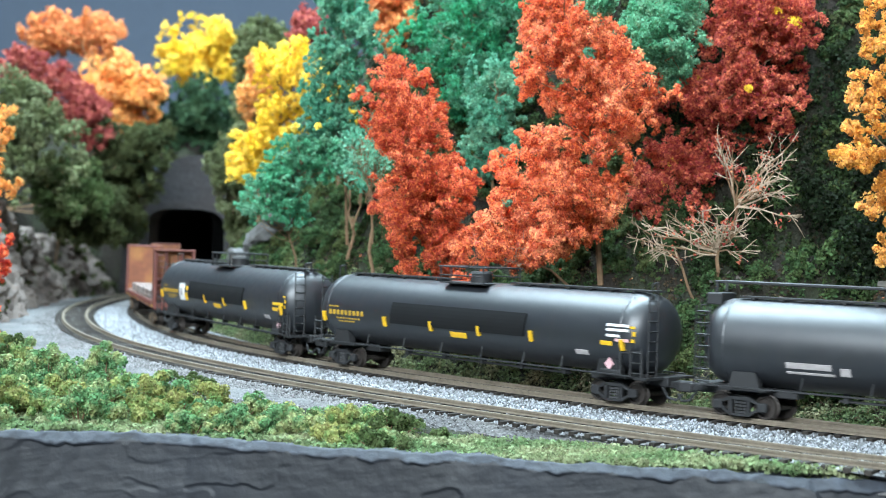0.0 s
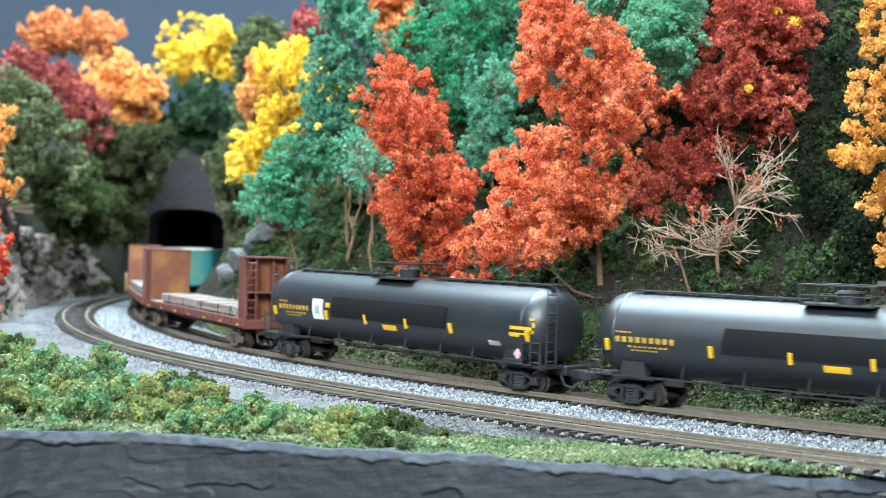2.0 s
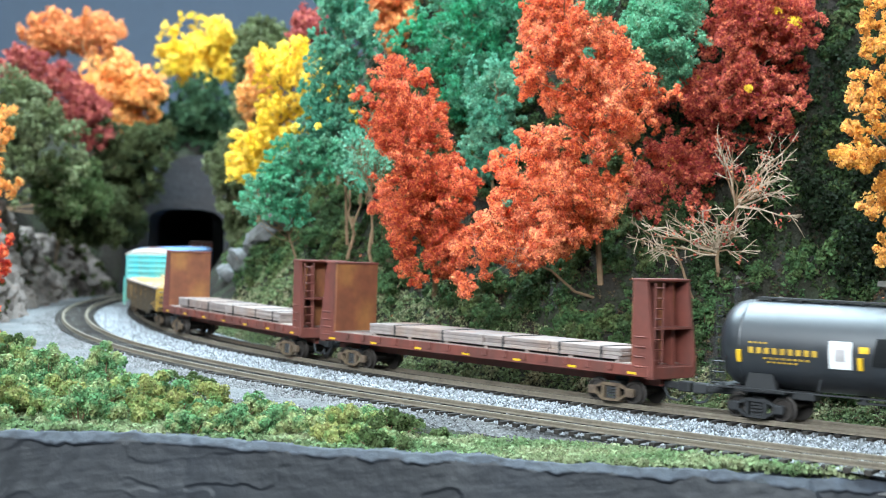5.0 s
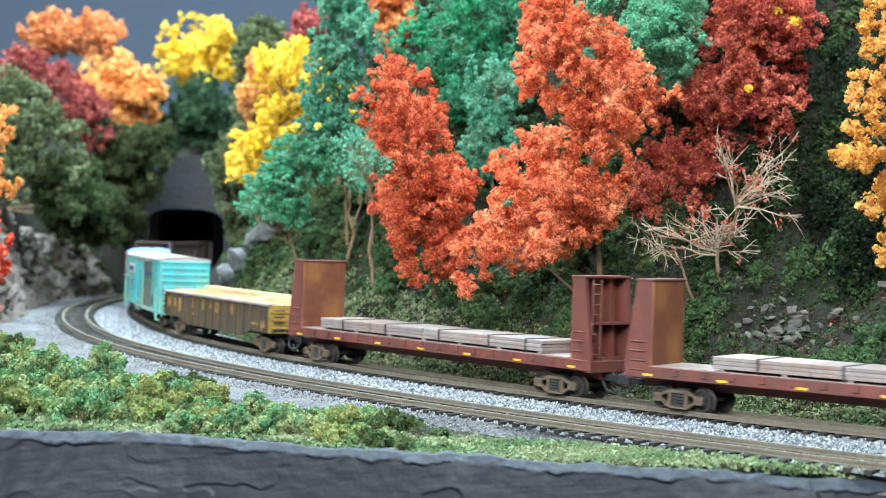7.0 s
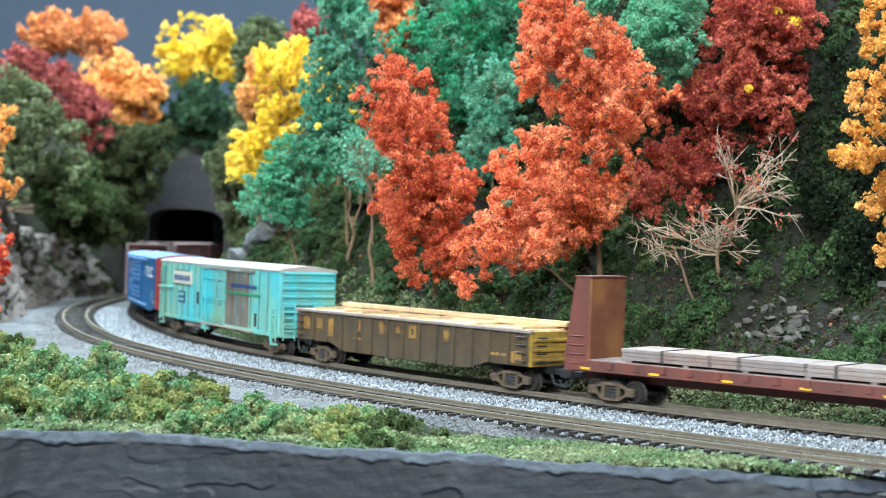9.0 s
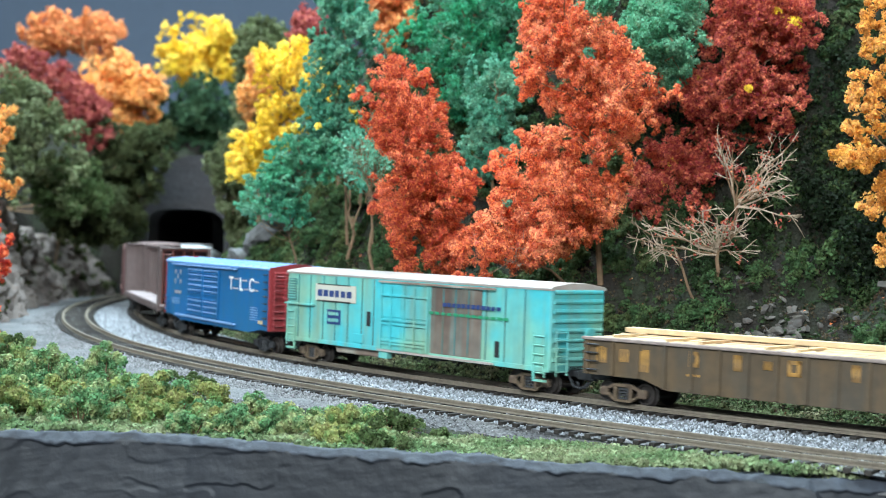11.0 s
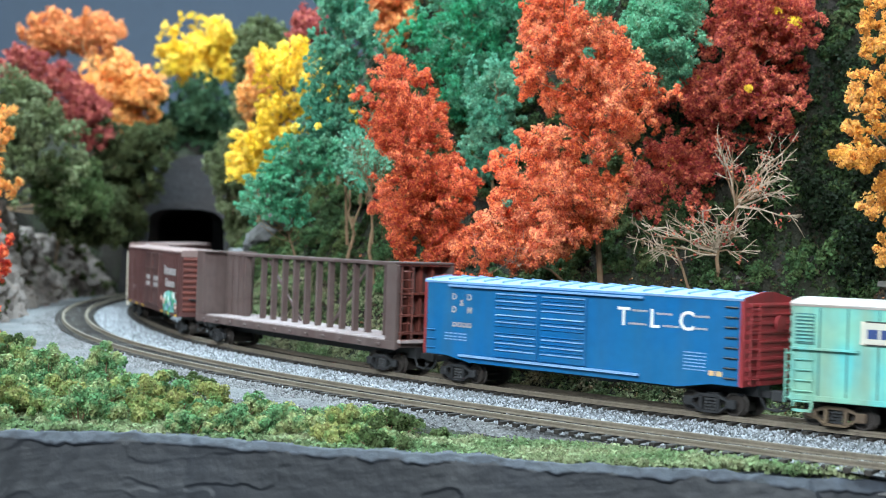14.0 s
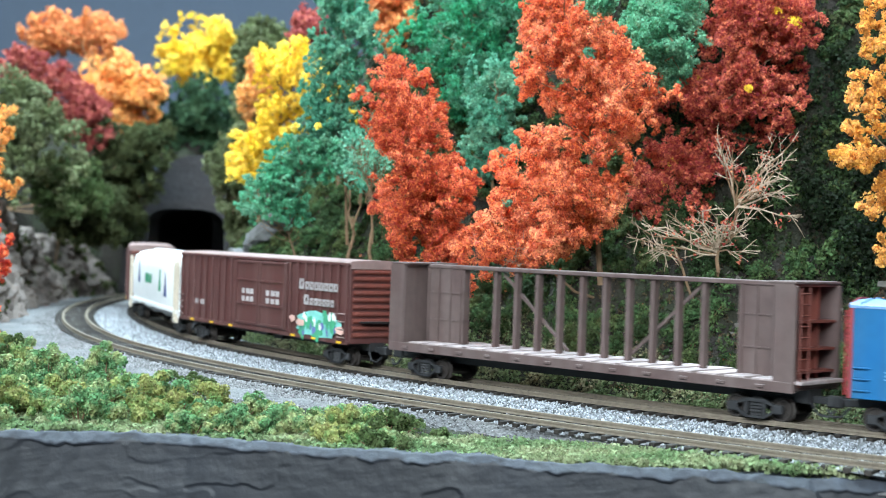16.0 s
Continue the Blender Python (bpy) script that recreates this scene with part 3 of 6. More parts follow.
tree("teal-green ragged model tree with bare lower twigs", TEAL, -0.0638, 0.984,
     [(235, -89, -59), (224, -92, -57), (206, -94, -47), (187, -91, -43), (176, -98, -54), (164, -100, -53), (150, -92, -48), (131, -106, -48), (121, -110, -52)],
     clumps=620, per=85, size=0.00072, twigs=80, trunk=0.0013, clump_r=0.0072, seed=15, accent=(YELLOW, 8), crown_y=0.97)
tree("low spreading green model tree on the slope", LOW_GREEN, -0.098, 0.985,
     [(134, -108, -72), (120, -118, -62), (112, -124, -66), (104, -133, -72), (92, -139, -83), (80, -138, -87), (72, -103, -90)],
     clumps=420, per=75, size=0.00072, twigs=60, trunk=0.0010, clump_r=0.0066, seed=59, crown_y=0.965)
tree("bright yellow autumn model tree on the slope", YELLOW, -0.123, 1.120,
     [(218, -132, -107), (208, -140, -101), (191, -146, -94), (178, -147, -87), (161, -142, -104), (150, -141, -106), (142, -155, -125), (126, -164, -126), (116, -163, -134), (107, -162, -152)],
     clumps=400, per=95, size=0.0009, seed=16)
tree("golden-orange model tree with thin leaves", GOLD, 0.212, 0.640,
     [(192, 182, 229), (172, 175, 236), (150, 171, 239), (138, 172, 242), (120, 166, 241), (108, 157, 241), (102, 160, 241), (96, 168, 240), (86, 170, 238), (76, 171, 226), (70, 168, 200), (63, 178, 192)],
     clumps=400, per=135, size=0.00068, clump_r=0.0085, seed=17, crown_y=0.62)
tree("soft green model tree above the orange one", SOFT_GREEN, 0.120, 0.880,
     [(214, 88, 132), (200, 86, 136), (188, 88, 138), (176, 96, 138), (164, 104, 132), (156, 112, 126)],
     clumps=190, per=120, size=0.00072, depth=0.25, seed=18, crown_y=0.80)
tree("thin sprig of green foliage over the orange tree", SOFT_GREEN, 0.085, 0.795,
     [(196, 56, 84), (189, 58, 82), (184, 62, 76)],
     clumps=22, per=90, size=0.0007, depth=0.25, seed=60, crown_y=0.738, twigs=6, trunk=0.0006)
tree("rust-orange model tree on the ridge", RUST, -0.036, 1.200,
     [(285, -74, -23), (262, -66, -25), (244, -58, -29), (221, -49, -35)], seed=19, **FAR)
tree("small crimson model tree on the ridge", MAROON, -0.122, 1.300,
     [(264, -126, -119), (246, -137, -113), (221, -132, -107)], seed=20, **FAR)
tree("small olive-green model tree above the tunnel", SAGE, -0.196, 1.500,
     [(285, -210, -180), (272, -217, -171), (249, -217, -171), (225, -215, -178), (194, -214, -184), (160, -210, -186)], seed=21, **FAR)
tree("orange model tree on the far ridge", RUST, -0.443, 1.800,
     [(327, -493, -432), (312, -509, -397), (297, -520, -386), (281, -515, -371), (272, -508, -366)], seed=22, **FAR)
tree("pale amber model tree beside the tunnel", AMBER, -0.370, 1.620,
     [(259, -389, -361), (248, -404, -344), (232, -411, -317), (213, -400, -316), (193, -378, -323), (172, -374, -354)], seed=23, **FAR)
tree("round yellow model tree above the tunnel", YELLOW, -0.311, 1.800,
     [(326, -337, -278), (310, -354, -266), (282, -360, -259), (261, -350, -264), (246, -312, -287)], seed=24, **FAR)
tree("wide maroon model tree on the far bank", MAROON, -0.400, 1.500,
     [(247, -476, -447), (238, -475, -400), (224, -469, -382), (202, -428, -360), (182, -399, -346), (161, -381, -343), (150, -356, -338)], seed=25, **FAR)
tree("sage-green leafy model tree on the bank", SAGE, -0.440, 1.360,
     [(207, -417, -389), (192, -416, -365), (178, -416, -353), (166, -415, -332), (148, -415, -324), (126, -414, -317), (106, -414, -315), (89, -400, -313), (79, -386, -318)], seed=26, crown_y=1.30, **FAR)
tree("amber model tree at the layout's side", AMBER, -0.281, 0.900,
     [(144, -296, -280), (126, -309, -275), (106, -309, -272), (94, -308, -267), (74, -301, -276)],
     clumps=110, per=110, twigs=12, seed=27)
tree("scarlet bush-like model tree at the layout's side", SCARLET, -0.267, 0.860,
     [(73, -279, -265), (58, -288, -260), (41, -288, -259), (21, -287, -261), (2, -283, -262), (-12, -279, -264)],
     clumps=110, per=110, twigs=12, seed=28)


# ---- bare trees beside the track ----
def bare_tree(label, bx, by, height, spread, seed, mat, leaf=None, lean=0.0, drop=0.45, sparse=0):
    """A dried twig: a trunk that forks again and again, with a few leaves left."""
    rng = np.random.default_rng(seed)
    zg = float(ground_z(bx, by)[0])
    holder = thing("bare_tree", label, "model tree", "bare model trees", pose(bx, by, zg - 0.002))
    trunk_sh, twig_sh = Shape(), Shape()
    tips = []

    def grow(p, d, length, r, depth):
        q = p + d * length
        branch(trunk_sh if depth < 2 else twig_sh, p, q, max(r, 0.00021), max(r * 0.65, 0.00016), rng, 0.12)
        if depth >= 5:
            tips.append(q)
            return
        for k in range(3 if depth in (1, 2, 3) else 2):
            side = Vector(rng.normal(0, 1, 3))
            nd = (d + side.normalized() * spread * (0.7 + 0.2 * depth) + Vector((0, 0, 0.12 if depth < 3 else -0.05))).normalized()
            grow(p.lerp(q, rng.uniform(0.6, 1.0)), nd, length * rng.uniform(0.55, 0.8), r * 0.58, depth + 1)
    first = Vector((lean, 0, 1)).normalized()
    grow(Vector((0, 0, 0)), first, height * drop, 0.0014, 0)
    part("trunk", trunk_sh, BARK, holder)
    part("twig_spray", twig_sh, mat, holder, "thin pale bare twigs")
    if leaf is not None:
        pts = np.array([tuple(t) for t in tips])
        v, f = flecks(pts, np.full(len(pts), 0.004), sparse, 0.0011, rng)
        part("leaves", (v, f), leaf, holder)


bare_tree("bare forked sapling on the slope", -0.0423, 0.904, 0.085, 0.40, 7, BARK, TEAL, -0.05, 0.42, 10)
bare_tree("bare forked sapling on the slope", -0.060, 0.95, 0.090, 0.42, 9, BARK, TEAL, 0.02, 0.40, 12)


def dead_tree(label, bx, by, hub, regions, seed, leaf=None, trunk=0.0013):
    """A dead twig: an upright stem to the hub, then limbs into each region (centre, half sizes, how many) with short spiky side twigs."""
    rng = np.random.default_rng(seed)
    zg = float(ground_z(bx, by)[0]) - 0.002
    holder = thing("bare_tree", label, "model tree", "bare model trees", pose(bx, by, zg))
    base = Vector((bx, by, zg))
    top = Vector(hub) - base
    stem, spray, tips = Shape(), Shape(), []
    branch(stem, (0, 0, 0), top, trunk, trunk * 0.7, rng, 0.05)
    for centre, half, n in regions:
        for _ in range(n):
            u = rng.normal(0, 0.5, 3)
            tip = Vector(np.array(centre) + np.clip(u, -1, 1) * np.array(half)) - base
            root = top * float(rng.uniform(0.82, 1.0))
            pts = branch(stem if _ < 3 else spray, root, tip, trunk * 0.40, trunk * 0.16, rng, 0.10)
            for k in range(6):
                p = pts[1 + k % 2].lerp(pts[2 + k % 2], float(rng.random()))
                out = (tip - root).normalized() * 0.8 + Vector(rng.normal(0, 0.8, 3))
                q = p + out.normalized() * float(rng.uniform(0.004, 0.011))
                spray.rod(p, q, 0.00024, 0.00013, 4)
                spray.rod(p.lerp(q, 0.55), q + Vector(rng.normal(0, 0.0022, 3)), 0.00018, 0.00011, 4)
                tips.append(q)
    part("trunk", stem, BARK, holder)
    part("twig_spray", spray, PALE_TWIG, holder, "thin pale bare twigs")
    if leaf is not None:
        pts = np.array([tuple(t) for t in tips])
        v, f = flecks(pts[::4], np.full(len(pts[::4]), 0.003), 6, 0.0008, rng)
        part("leaves", (v, f), leaf, holder)


dead_tree("bare pale-twigged tree with an umbrella of spiky twigs", 0.1398, 0.752, (0.1400, 0.748, 0.068),
          (((0.114, 0.744, 0.077), (0.020, 0.010, 0.009), 8), ((0.138, 0.742, 0.083), (0.014, 0.010, 0.008), 8), ((0.153, 0.745, 0.077), (0.010, 0.008, 0.009), 2)), 3, RED)
dead_tree("leaning bare tree with pale tangled twigs", 0.150, 0.775, (0.150, 0.756, 0.094),
          (((0.167, 0.748, 0.100), (0.015, 0.010, 0.016), 11), ((0.147, 0.748, 0.118), (0.014, 0.008, 0.010), 4), ((0.176, 0.752, 0.116), (0.010, 0.008, 0.010), 3)), 21, RED)
dead_tree("fallen bare branch leaning on the slope", 0.130, 0.750, (0.118, 0.744, 0.066), (((0.102, 0.742, 0.069), (0.010, 0.006, 0.004), 4),), 5, None, 0.0008)
dead_tree("bare pale branch under the orange tree", 0.081, 0.780, (0.046, 0.752, 0.058), (((0.038, 0.750, 0.062), (0.008, 0.006, 0.004), 3),), 6, ORANGE, 0.0008)


# ---- shrub masses and lesser trees ----
def shrub(label, leaf, x, y, profile, seed, **kw):
    tree(label, leaf, x, y, profile, seed=seed, name="shrub", category="shrub", group="shrubs",
         **{**dict(clumps=300, per=60, size=0.0014, clump_r=0.016, twigs=8, trunk=0.0010), **kw})


shrub("dark green shrubs massed above the tunnel mouth", PINE, -0.280, 1.680,
      [(253, -258, -235), (236, -328, -233), (216, -334, -233), (190, -342, -236), (163, -343, -246), (143, -322, -250)], 51, clumps=420)
shrub("olive-green moss bank above the rock face", MOSS, -0.460, 1.560,
      [(178, -362, -283), (152, -374, -282), (129, -380, -290), (100, -376, -303), (71, -376, -312), (52, -372, -318)], 52, clumps=460, crown_y=1.52)
shrub("dark shrubs in the hollow over the rock face", MOSS, -0.450, 1.450,
      [(108, -386, -316), (90, -382, -310), (70, -376, -310), (56, -362, -308)], 53, crown_y=1.40)
shrub("olive moss cushion hanging over the rock face", OLIVE, -0.440, 1.380,
      [(128, -372, -322), (108, -372, -314), (92, -368, -312), (80, -358, -316)], 63, clumps=220, crown_y=1.34)
shrub("rounded moss-green shrub at the tunnel mouth", SAGE, -0.196, 1.360,
      [(168, -190, -170), (149, -206, -168), (136, -219, -166), (124, -220, -166), (103, -212, -170), (77, -200, -176), (60, -196, -178)], 54, clumps=300, clump_r=0.012)
tree("pale peach model tree behind the yellow one", AMBER, -0.164, 1.300,
     [(222, -176, -161), (200, -179, -160), (175, -183, -156), (162, -174, -154)],
     clumps=90, per=80, size=0.0013, clump_r=0.011, seed=55, twigs=14)
tree("rusty red model tree between orange and dark red ones", RED, 0.138, 0.860,
     [(183, 130, 147), (167, 118, 157), (141, 115, 168), (114, 119, 166), (98, 130, 156)],
     clumps=170, per=100, seed=56, twigs=14)
tree("small gold-leaved tree behind the teal one", YELLOW, -0.078, 1.080,
     [(205, -86, -70), (188, -100, -64), (167, -96, -66), (150, -92, -72)],
     clumps=50, per=80, seed=57, twigs=14)


# ---- ground cover ----
def cover(name, label, category, leaf, pts, radii, per, size, seed, up=0.5):
    rng = np.random.default_rng(seed)
    v, f = flecks(np.asarray(pts), np.asarray(radii), per, size, rng, up)
    return tagged(new(name, mesh_of(name, (v, f), leaf)), label, category, kind="stuff")


def slope_points(n, seed, s0, s1, q0, q1):
    rng = np.random.default_rng(seed)
    s = rng.uniform(s0, s1, n)
    q = q0 + (q1 - q0) * rng.random(n) ** 1.2
    x, y, _ = line(s, -q)
    return x, y, rng, s


def debris_field(x, y):
    """The bare patch of slope where slate has slid down."""
    return ((x - 0.176) / 0.047) ** 2 + ((y - 0.724) / 0.030) ** 2 < 1


def slope_bush(label, leaf, x, y, n, spread, seed):
    """A foam bush: knobbly clumps heaped on each other, with the ground showing round it."""
    rng = np.random.default_rng(seed)
    zg = float(ground_z(x, y)[0])
    holder = thing("bush", label, "bush", "bushes on the slope", pose(x, y, zg))
    d = rng.normal(0, 1, (n, 3))
    d /= np.linalg.norm(d, axis=1)[:, None]
    c = d * spread * (rng.uniform(0.25, 1.0, n)[:, None]) * (1.0, 0.9, 0.62)
    c[:, 2] = c[:, 2] + spread * 0.40
    c[:, 2] += ground_z(x + c[:, 0], y + c[:, 1]) - zg
    v, f = flecks(c, spread * rng.uniform(0.20, 0.40, n), 95, 0.00074, rng, 0.5, 0.55, 1.12)
    part("foliage", (v, f), leaf, holder)
    stems = Shape()
    for i in range(0, n, 4):
        stems.rod((0, 0, -0.002), tuple(c[i]), 0.0005, 0.0002, 4)
    part("stalk", stems, BARK, holder)


def build_slope_bushes():
    rng = np.random.default_rng(41)
    kinds = ((BUSH_DARK, "dark leafy foam bush on the slope"), (BUSH_MID, "mid-green foam bush on the slope"), (BUSH_OLIVE, "olive-green foam bush on the slope"))
    taken, far = [], {}
    k = tries = 0
    while k < 430 and tries < 9000:
        tries += 1
        s = rng.uniform(0.0, 0.30) if rng.random() < 0.6 else rng.uniform(-0.52, 0.0)
        q = 0.066 + (0.11 + 0.13 * float(smooth(-0.02, 0.10, s))) * rng.random() ** 1.1
        x, y, _ = line(s, -q)
        size = rng.uniform(0.0065, 0.0120)
        if debris_field(x, y) or any((x - a) ** 2 + (y - b) ** 2 < (0.52 * (size + c)) ** 2 for a, b, c in taken):
            continue
        # bare earth below the saplings and beneath the orange trees
        if -0.16 < s < 0.11 and 0.070 < q < 0.105 and rng.random() < 0.6:
            continue
        taken.append((x, y, size))
        pick = kinds[int(rng.choice(3, p=(0.42, 0.36, 0.22) if s > 0.02 else (0.25, 0.55, 0.20)))]
        k += 1
        if q > 0.150 or s < -0.30:
            far.setdefault(pick[0].name, []).append((x, y, size, pick[0]))
        else:
            slope_bush(pick[1], pick[0], float(x), float(y), int(rng.integers(16, 26)), float(size), 700 + k)
    for rows in far.values():
        pts, rads = [], []
        for x, y, size, leaf in rows:
            for _ in range(20):
                d = rng.normal(0, 1, 3)
                d *= size * rng.uniform(0.25, 1.0) / np.linalg.norm(d)
                pts.append((x + d[0], y + d[1], float(ground_z(x + d[0], y + d[1])[0]) + d[2] * 0.62 + size * 0.4))
                rads.append(size * rng.uniform(0.20, 0.40))
        cover("hillside_bushes", "foam bushes higher up the slope", "bushes", rows[0][3], pts, rads, 52, 0.00100, 44)


def build_slope_cover():
    kinds = ((SHADED_GREEN, 330, "dark_bushes", "green foam bushes on the slope, shade darkened into their colour", 0.014), (OLIVE, 60, "olive_bushes", "olive foam bushes on the slope", 0.010))
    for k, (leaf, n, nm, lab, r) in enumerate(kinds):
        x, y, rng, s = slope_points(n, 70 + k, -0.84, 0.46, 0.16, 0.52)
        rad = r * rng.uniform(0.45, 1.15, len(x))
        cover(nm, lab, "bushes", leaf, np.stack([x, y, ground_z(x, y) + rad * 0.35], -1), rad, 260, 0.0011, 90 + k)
    # near-black clumps stand in for the shade on the slope behind the trees
    for k, (leaf, n, nm, lab, r) in enumerate(((SHADED_GREEN, 1050, "upper_dark_bushes", "dense bushes high on the hillside, shade darkened into their colour", 0.017), (MOSS, 60, "upper_olive_bushes", "olive bushes high on the hillside", 0.013))):
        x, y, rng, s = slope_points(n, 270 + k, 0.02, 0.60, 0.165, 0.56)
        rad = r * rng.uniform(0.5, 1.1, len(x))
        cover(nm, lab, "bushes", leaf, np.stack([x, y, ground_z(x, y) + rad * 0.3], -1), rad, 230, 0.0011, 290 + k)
    # undergrowth and leaf litter close to the ground
    for k, (leaf, n, nm, lab, size) in enumerate(((BUSH_DARK, 10500, "undergrowth", "low green scatter on the slope", 0.0008), (WEED, 9500, "weeds", "short green weeds behind the track", 0.0007),
                                                  (LITTER, 6500, "leaf_litter", "brown leaf litter on the slope", 0.0006), (ORANGE, 320, "fallen_leaves", "scattered orange-red fallen leaves", 0.0008))):
        lo, hi = ((0.030, 0.075) if nm == "weeds" else (0.050, 0.34))
        hi = 0.27 if nm in ("undergrowth", "leaf_litter") else hi
        x, y, rng, s = slope_points(n, 170 + k, -0.36, 0.38, lo, hi)
        if nm == "undergrowth":
            keep = ~debris_field(x, y) | (rng.random(len(x)) < 0.5)
            x, y = x[keep], y[keep]
        z = ground_z(x, y)
        cover(nm, lab, "ground cover", leaf, np.stack([x, y, z], -1), np.full(len(x), 0.0022), 14 if nm != "fallen_leaves" else 3, size, 190 + k, 0.9)


BUSH_DARK = leafy("dark_bush_foliage", (0.040, 0.070, 0.026), 0.55, (0.065, 0.095, 0.034), 110.0)
BUSH_MID = leafy("mid_bush_foliage", (0.068, 0.128, 0.050), 0.5, (0.105, 0.150, 0.056), 110.0)
BUSH_OLIVE = leafy("olive_bush_foliage", (0.115, 0.140, 0.050), 0.5, (0.070, 0.110, 0.045), 110.0)
LITTER = leafy("leaf_litter", (0.125, 0.085, 0.050), 0.5, (0.085, 0.060, 0.036))
build_slope_cover()
build_slope_bushes()


def front_bush(label, leaf, x, y, n, spread, rad, seed, height=0.0):
    rng = np.random.default_rng(seed)
    zg = float(ground_z(x, y)[0])
    holder = thing("bush", label, "bush", "bushes along the layout edge", pose(x, y, zg))
    c = rng.normal(0, 1, (n, 3)) * (spread * 0.55, spread * 0.55, 0.0)
    c = c[y + c[:, 1] > edge_y(x + c[:, 0]) + 0.006]
    n = len(c)
    k = np.clip(1 - (np.hypot(c[:, 0], c[:, 1]) / (spread * 1.3)) ** 2, 0.05, 1)
    c[:, 2] = height * k * rng.uniform(0.3, 1.0, n) + 0.001
    v, f = flecks(c, rad * rng.uniform(0.45, 1.1, n), 190, 0.00062, rng, 0.5, 0.5, 1.12)
    part("foliage", (v, f), leaf, holder)
    stems = Shape()
    for i in range(0, n, 3):
        stems.rod((0, 0, -0.002), tuple(c[i]), 0.0005, 0.0002, 4)
    part("stalk", stems, BARK, holder)


def build_front_bushes():
    rng = np.random.default_rng(8)
    leaves = (BUSH, BUSH, LEAF_YELLOW, BUSH, OLIVE, LEAF_YELLOW)
    labels = {"bush_foliage": "mid-green clump foliage bush at the layout edge", "yellow_green_foliage": "yellow-green clump foliage bush at the layout edge", "olive_foliage": "dull olive clump foliage bush at the layout edge"}
    k = 0
    for gx in np.arange(-0.33, -0.004, 0.0195):
        for gy in np.arange(0.525, 1.0, 0.0215):
            x, y = gx + rng.uniform(-0.007, 0.007), gy + rng.uniform(-0.007, 0.007)
            q, s = nearest(x, y)
            if y < edge_y(x) + 0.0145 or x / y < -0.36 or -q[0] < spacing(s[0]) + shoulder(s[0]) + float(np.interp(x, [-0.2, -0.08], [0.009, 0.020])):
                continue
            leaf = leaves[int(rng.integers(0, 6))]
            tall = 0.0135 * float(np.interp(x, [-0.2, -0.08, -0.02, 0.01], [1.5, 0.75, 0.45, 0.3]))
            front_bush(labels[leaf.name], leaf, float(x), float(y), int(rng.integers(17, 24)), 0.0132, 0.0034, 300 + k, tall * rng.uniform(0.25, 1.3))
            k += 1


LEAF_YELLOW = leafy("yellow_green_foliage", (0.34, 0.34, 0.12), 0.45, (0.13, 0.23, 0.08), 120.0)
build_front_bushes()


def build_grass():
    rng = np.random.default_rng(31)
    x = rng.uniform(-0.34, 0.34, 9000)
    back = rng.random(9000) ** 1.1
    y = edge_y(x) + 0.002 + back * np.interp(x, [-0.34, -0.02, 0.05, 0.2], [0.12, 0.075, 0.045, 0.026])
    q, s = nearest(x, y)
    keep = -q > spacing(s) + np.interp(x, [-0.02, 0.0, 0.05, 0.09], [0.050, 0.036, 0.018, 0.0105])
    x, y, q, s = x[keep], y[keep], q[keep], s[keep]
    z = ground_z(x, y) + 0.0002 + 0.0026 * smooth(0.03, 0.11, x)
    cover("grass", "short bright green scatter grass along the layout edge", "grass", GRASS, np.stack([x, y, z], -1), np.full(len(x), 0.0021), 12, 0.0008, 32, 0.9)


build_grass()


# ---- rocks ----
def build_cliff():
    """A weathered rock face beside the second track, left of the tunnel: broken strata, cracks and ledges."""
    ss = np.arange(-0.30, -0.90, -0.0030)
    hh = np.linspace(0, 1, 44)
    rows = []
    for s in ss:
        tall = float(np.interp(s, [-0.90, -0.78, -0.70, -0.62, -0.42, -0.33, -0.30], [0.072, 0.066, 0.074, 0.098, 0.100, 0.030, 0.010]))
        row = []
        for h in hh:
            z = tall * h
            p = Vector((s * 24 + 1.2 * z * 20, z * 30, 1.7))
            crag = 0.011 * noise.fractal(p, 0.8, 2.1, 5)
            crack = 0.007 * (1 - abs(noise.noise(Vector((s * 55 + z * 18, z * 22, 4))))) ** 6
            ledge = 0.004 * ((z * 55 + 2.0 * noise.noise(Vector((s * 20, z * 12, 9)))) % 1.0)
            fine = 0.0015 * noise.fractal(Vector((s * 150, z * 170, 2)), 0.7, 2.2, 3)
            off = float(spacing(s)) + 0.044 + 0.030 * h - crag + crack - ledge - fine + 0.022 * float(smooth(-0.45, -0.32, s))
            x, y, _ = line(s, off)
            row.append((x, y, -0.010 + z + 0.004 * noise.noise(Vector((s * 45, h * 6, 8)))))
        x, y, _ = line(s, float(spacing(s)) + 0.125)
        row.append((x, y, -0.012 + tall * 1.02))
        rows.append(row)
    ob = part("rock_cliff", Shape().loft(rows, closed=False), ROCK)
    tagged(ob, "weathered grey-brown rock face beside the track", "rock", kind="structure")
    # moss in the cracks
    rng = np.random.default_rng(12)
    pts = [rows[int(i)][int(j)] for i, j in zip(rng.integers(10, len(rows), 240), rng.integers(2, 40, 240)) if noise.noise(Vector((i * 0.05, j * 0.12, 3))) > 0.05]
    cover("cliff_moss", "dark moss in the cracks of the rock face", "moss", MOSS, np.array(pts), rng.uniform(0.002, 0.005, len(pts)), 60, 0.0012, 13)


build_cliff()


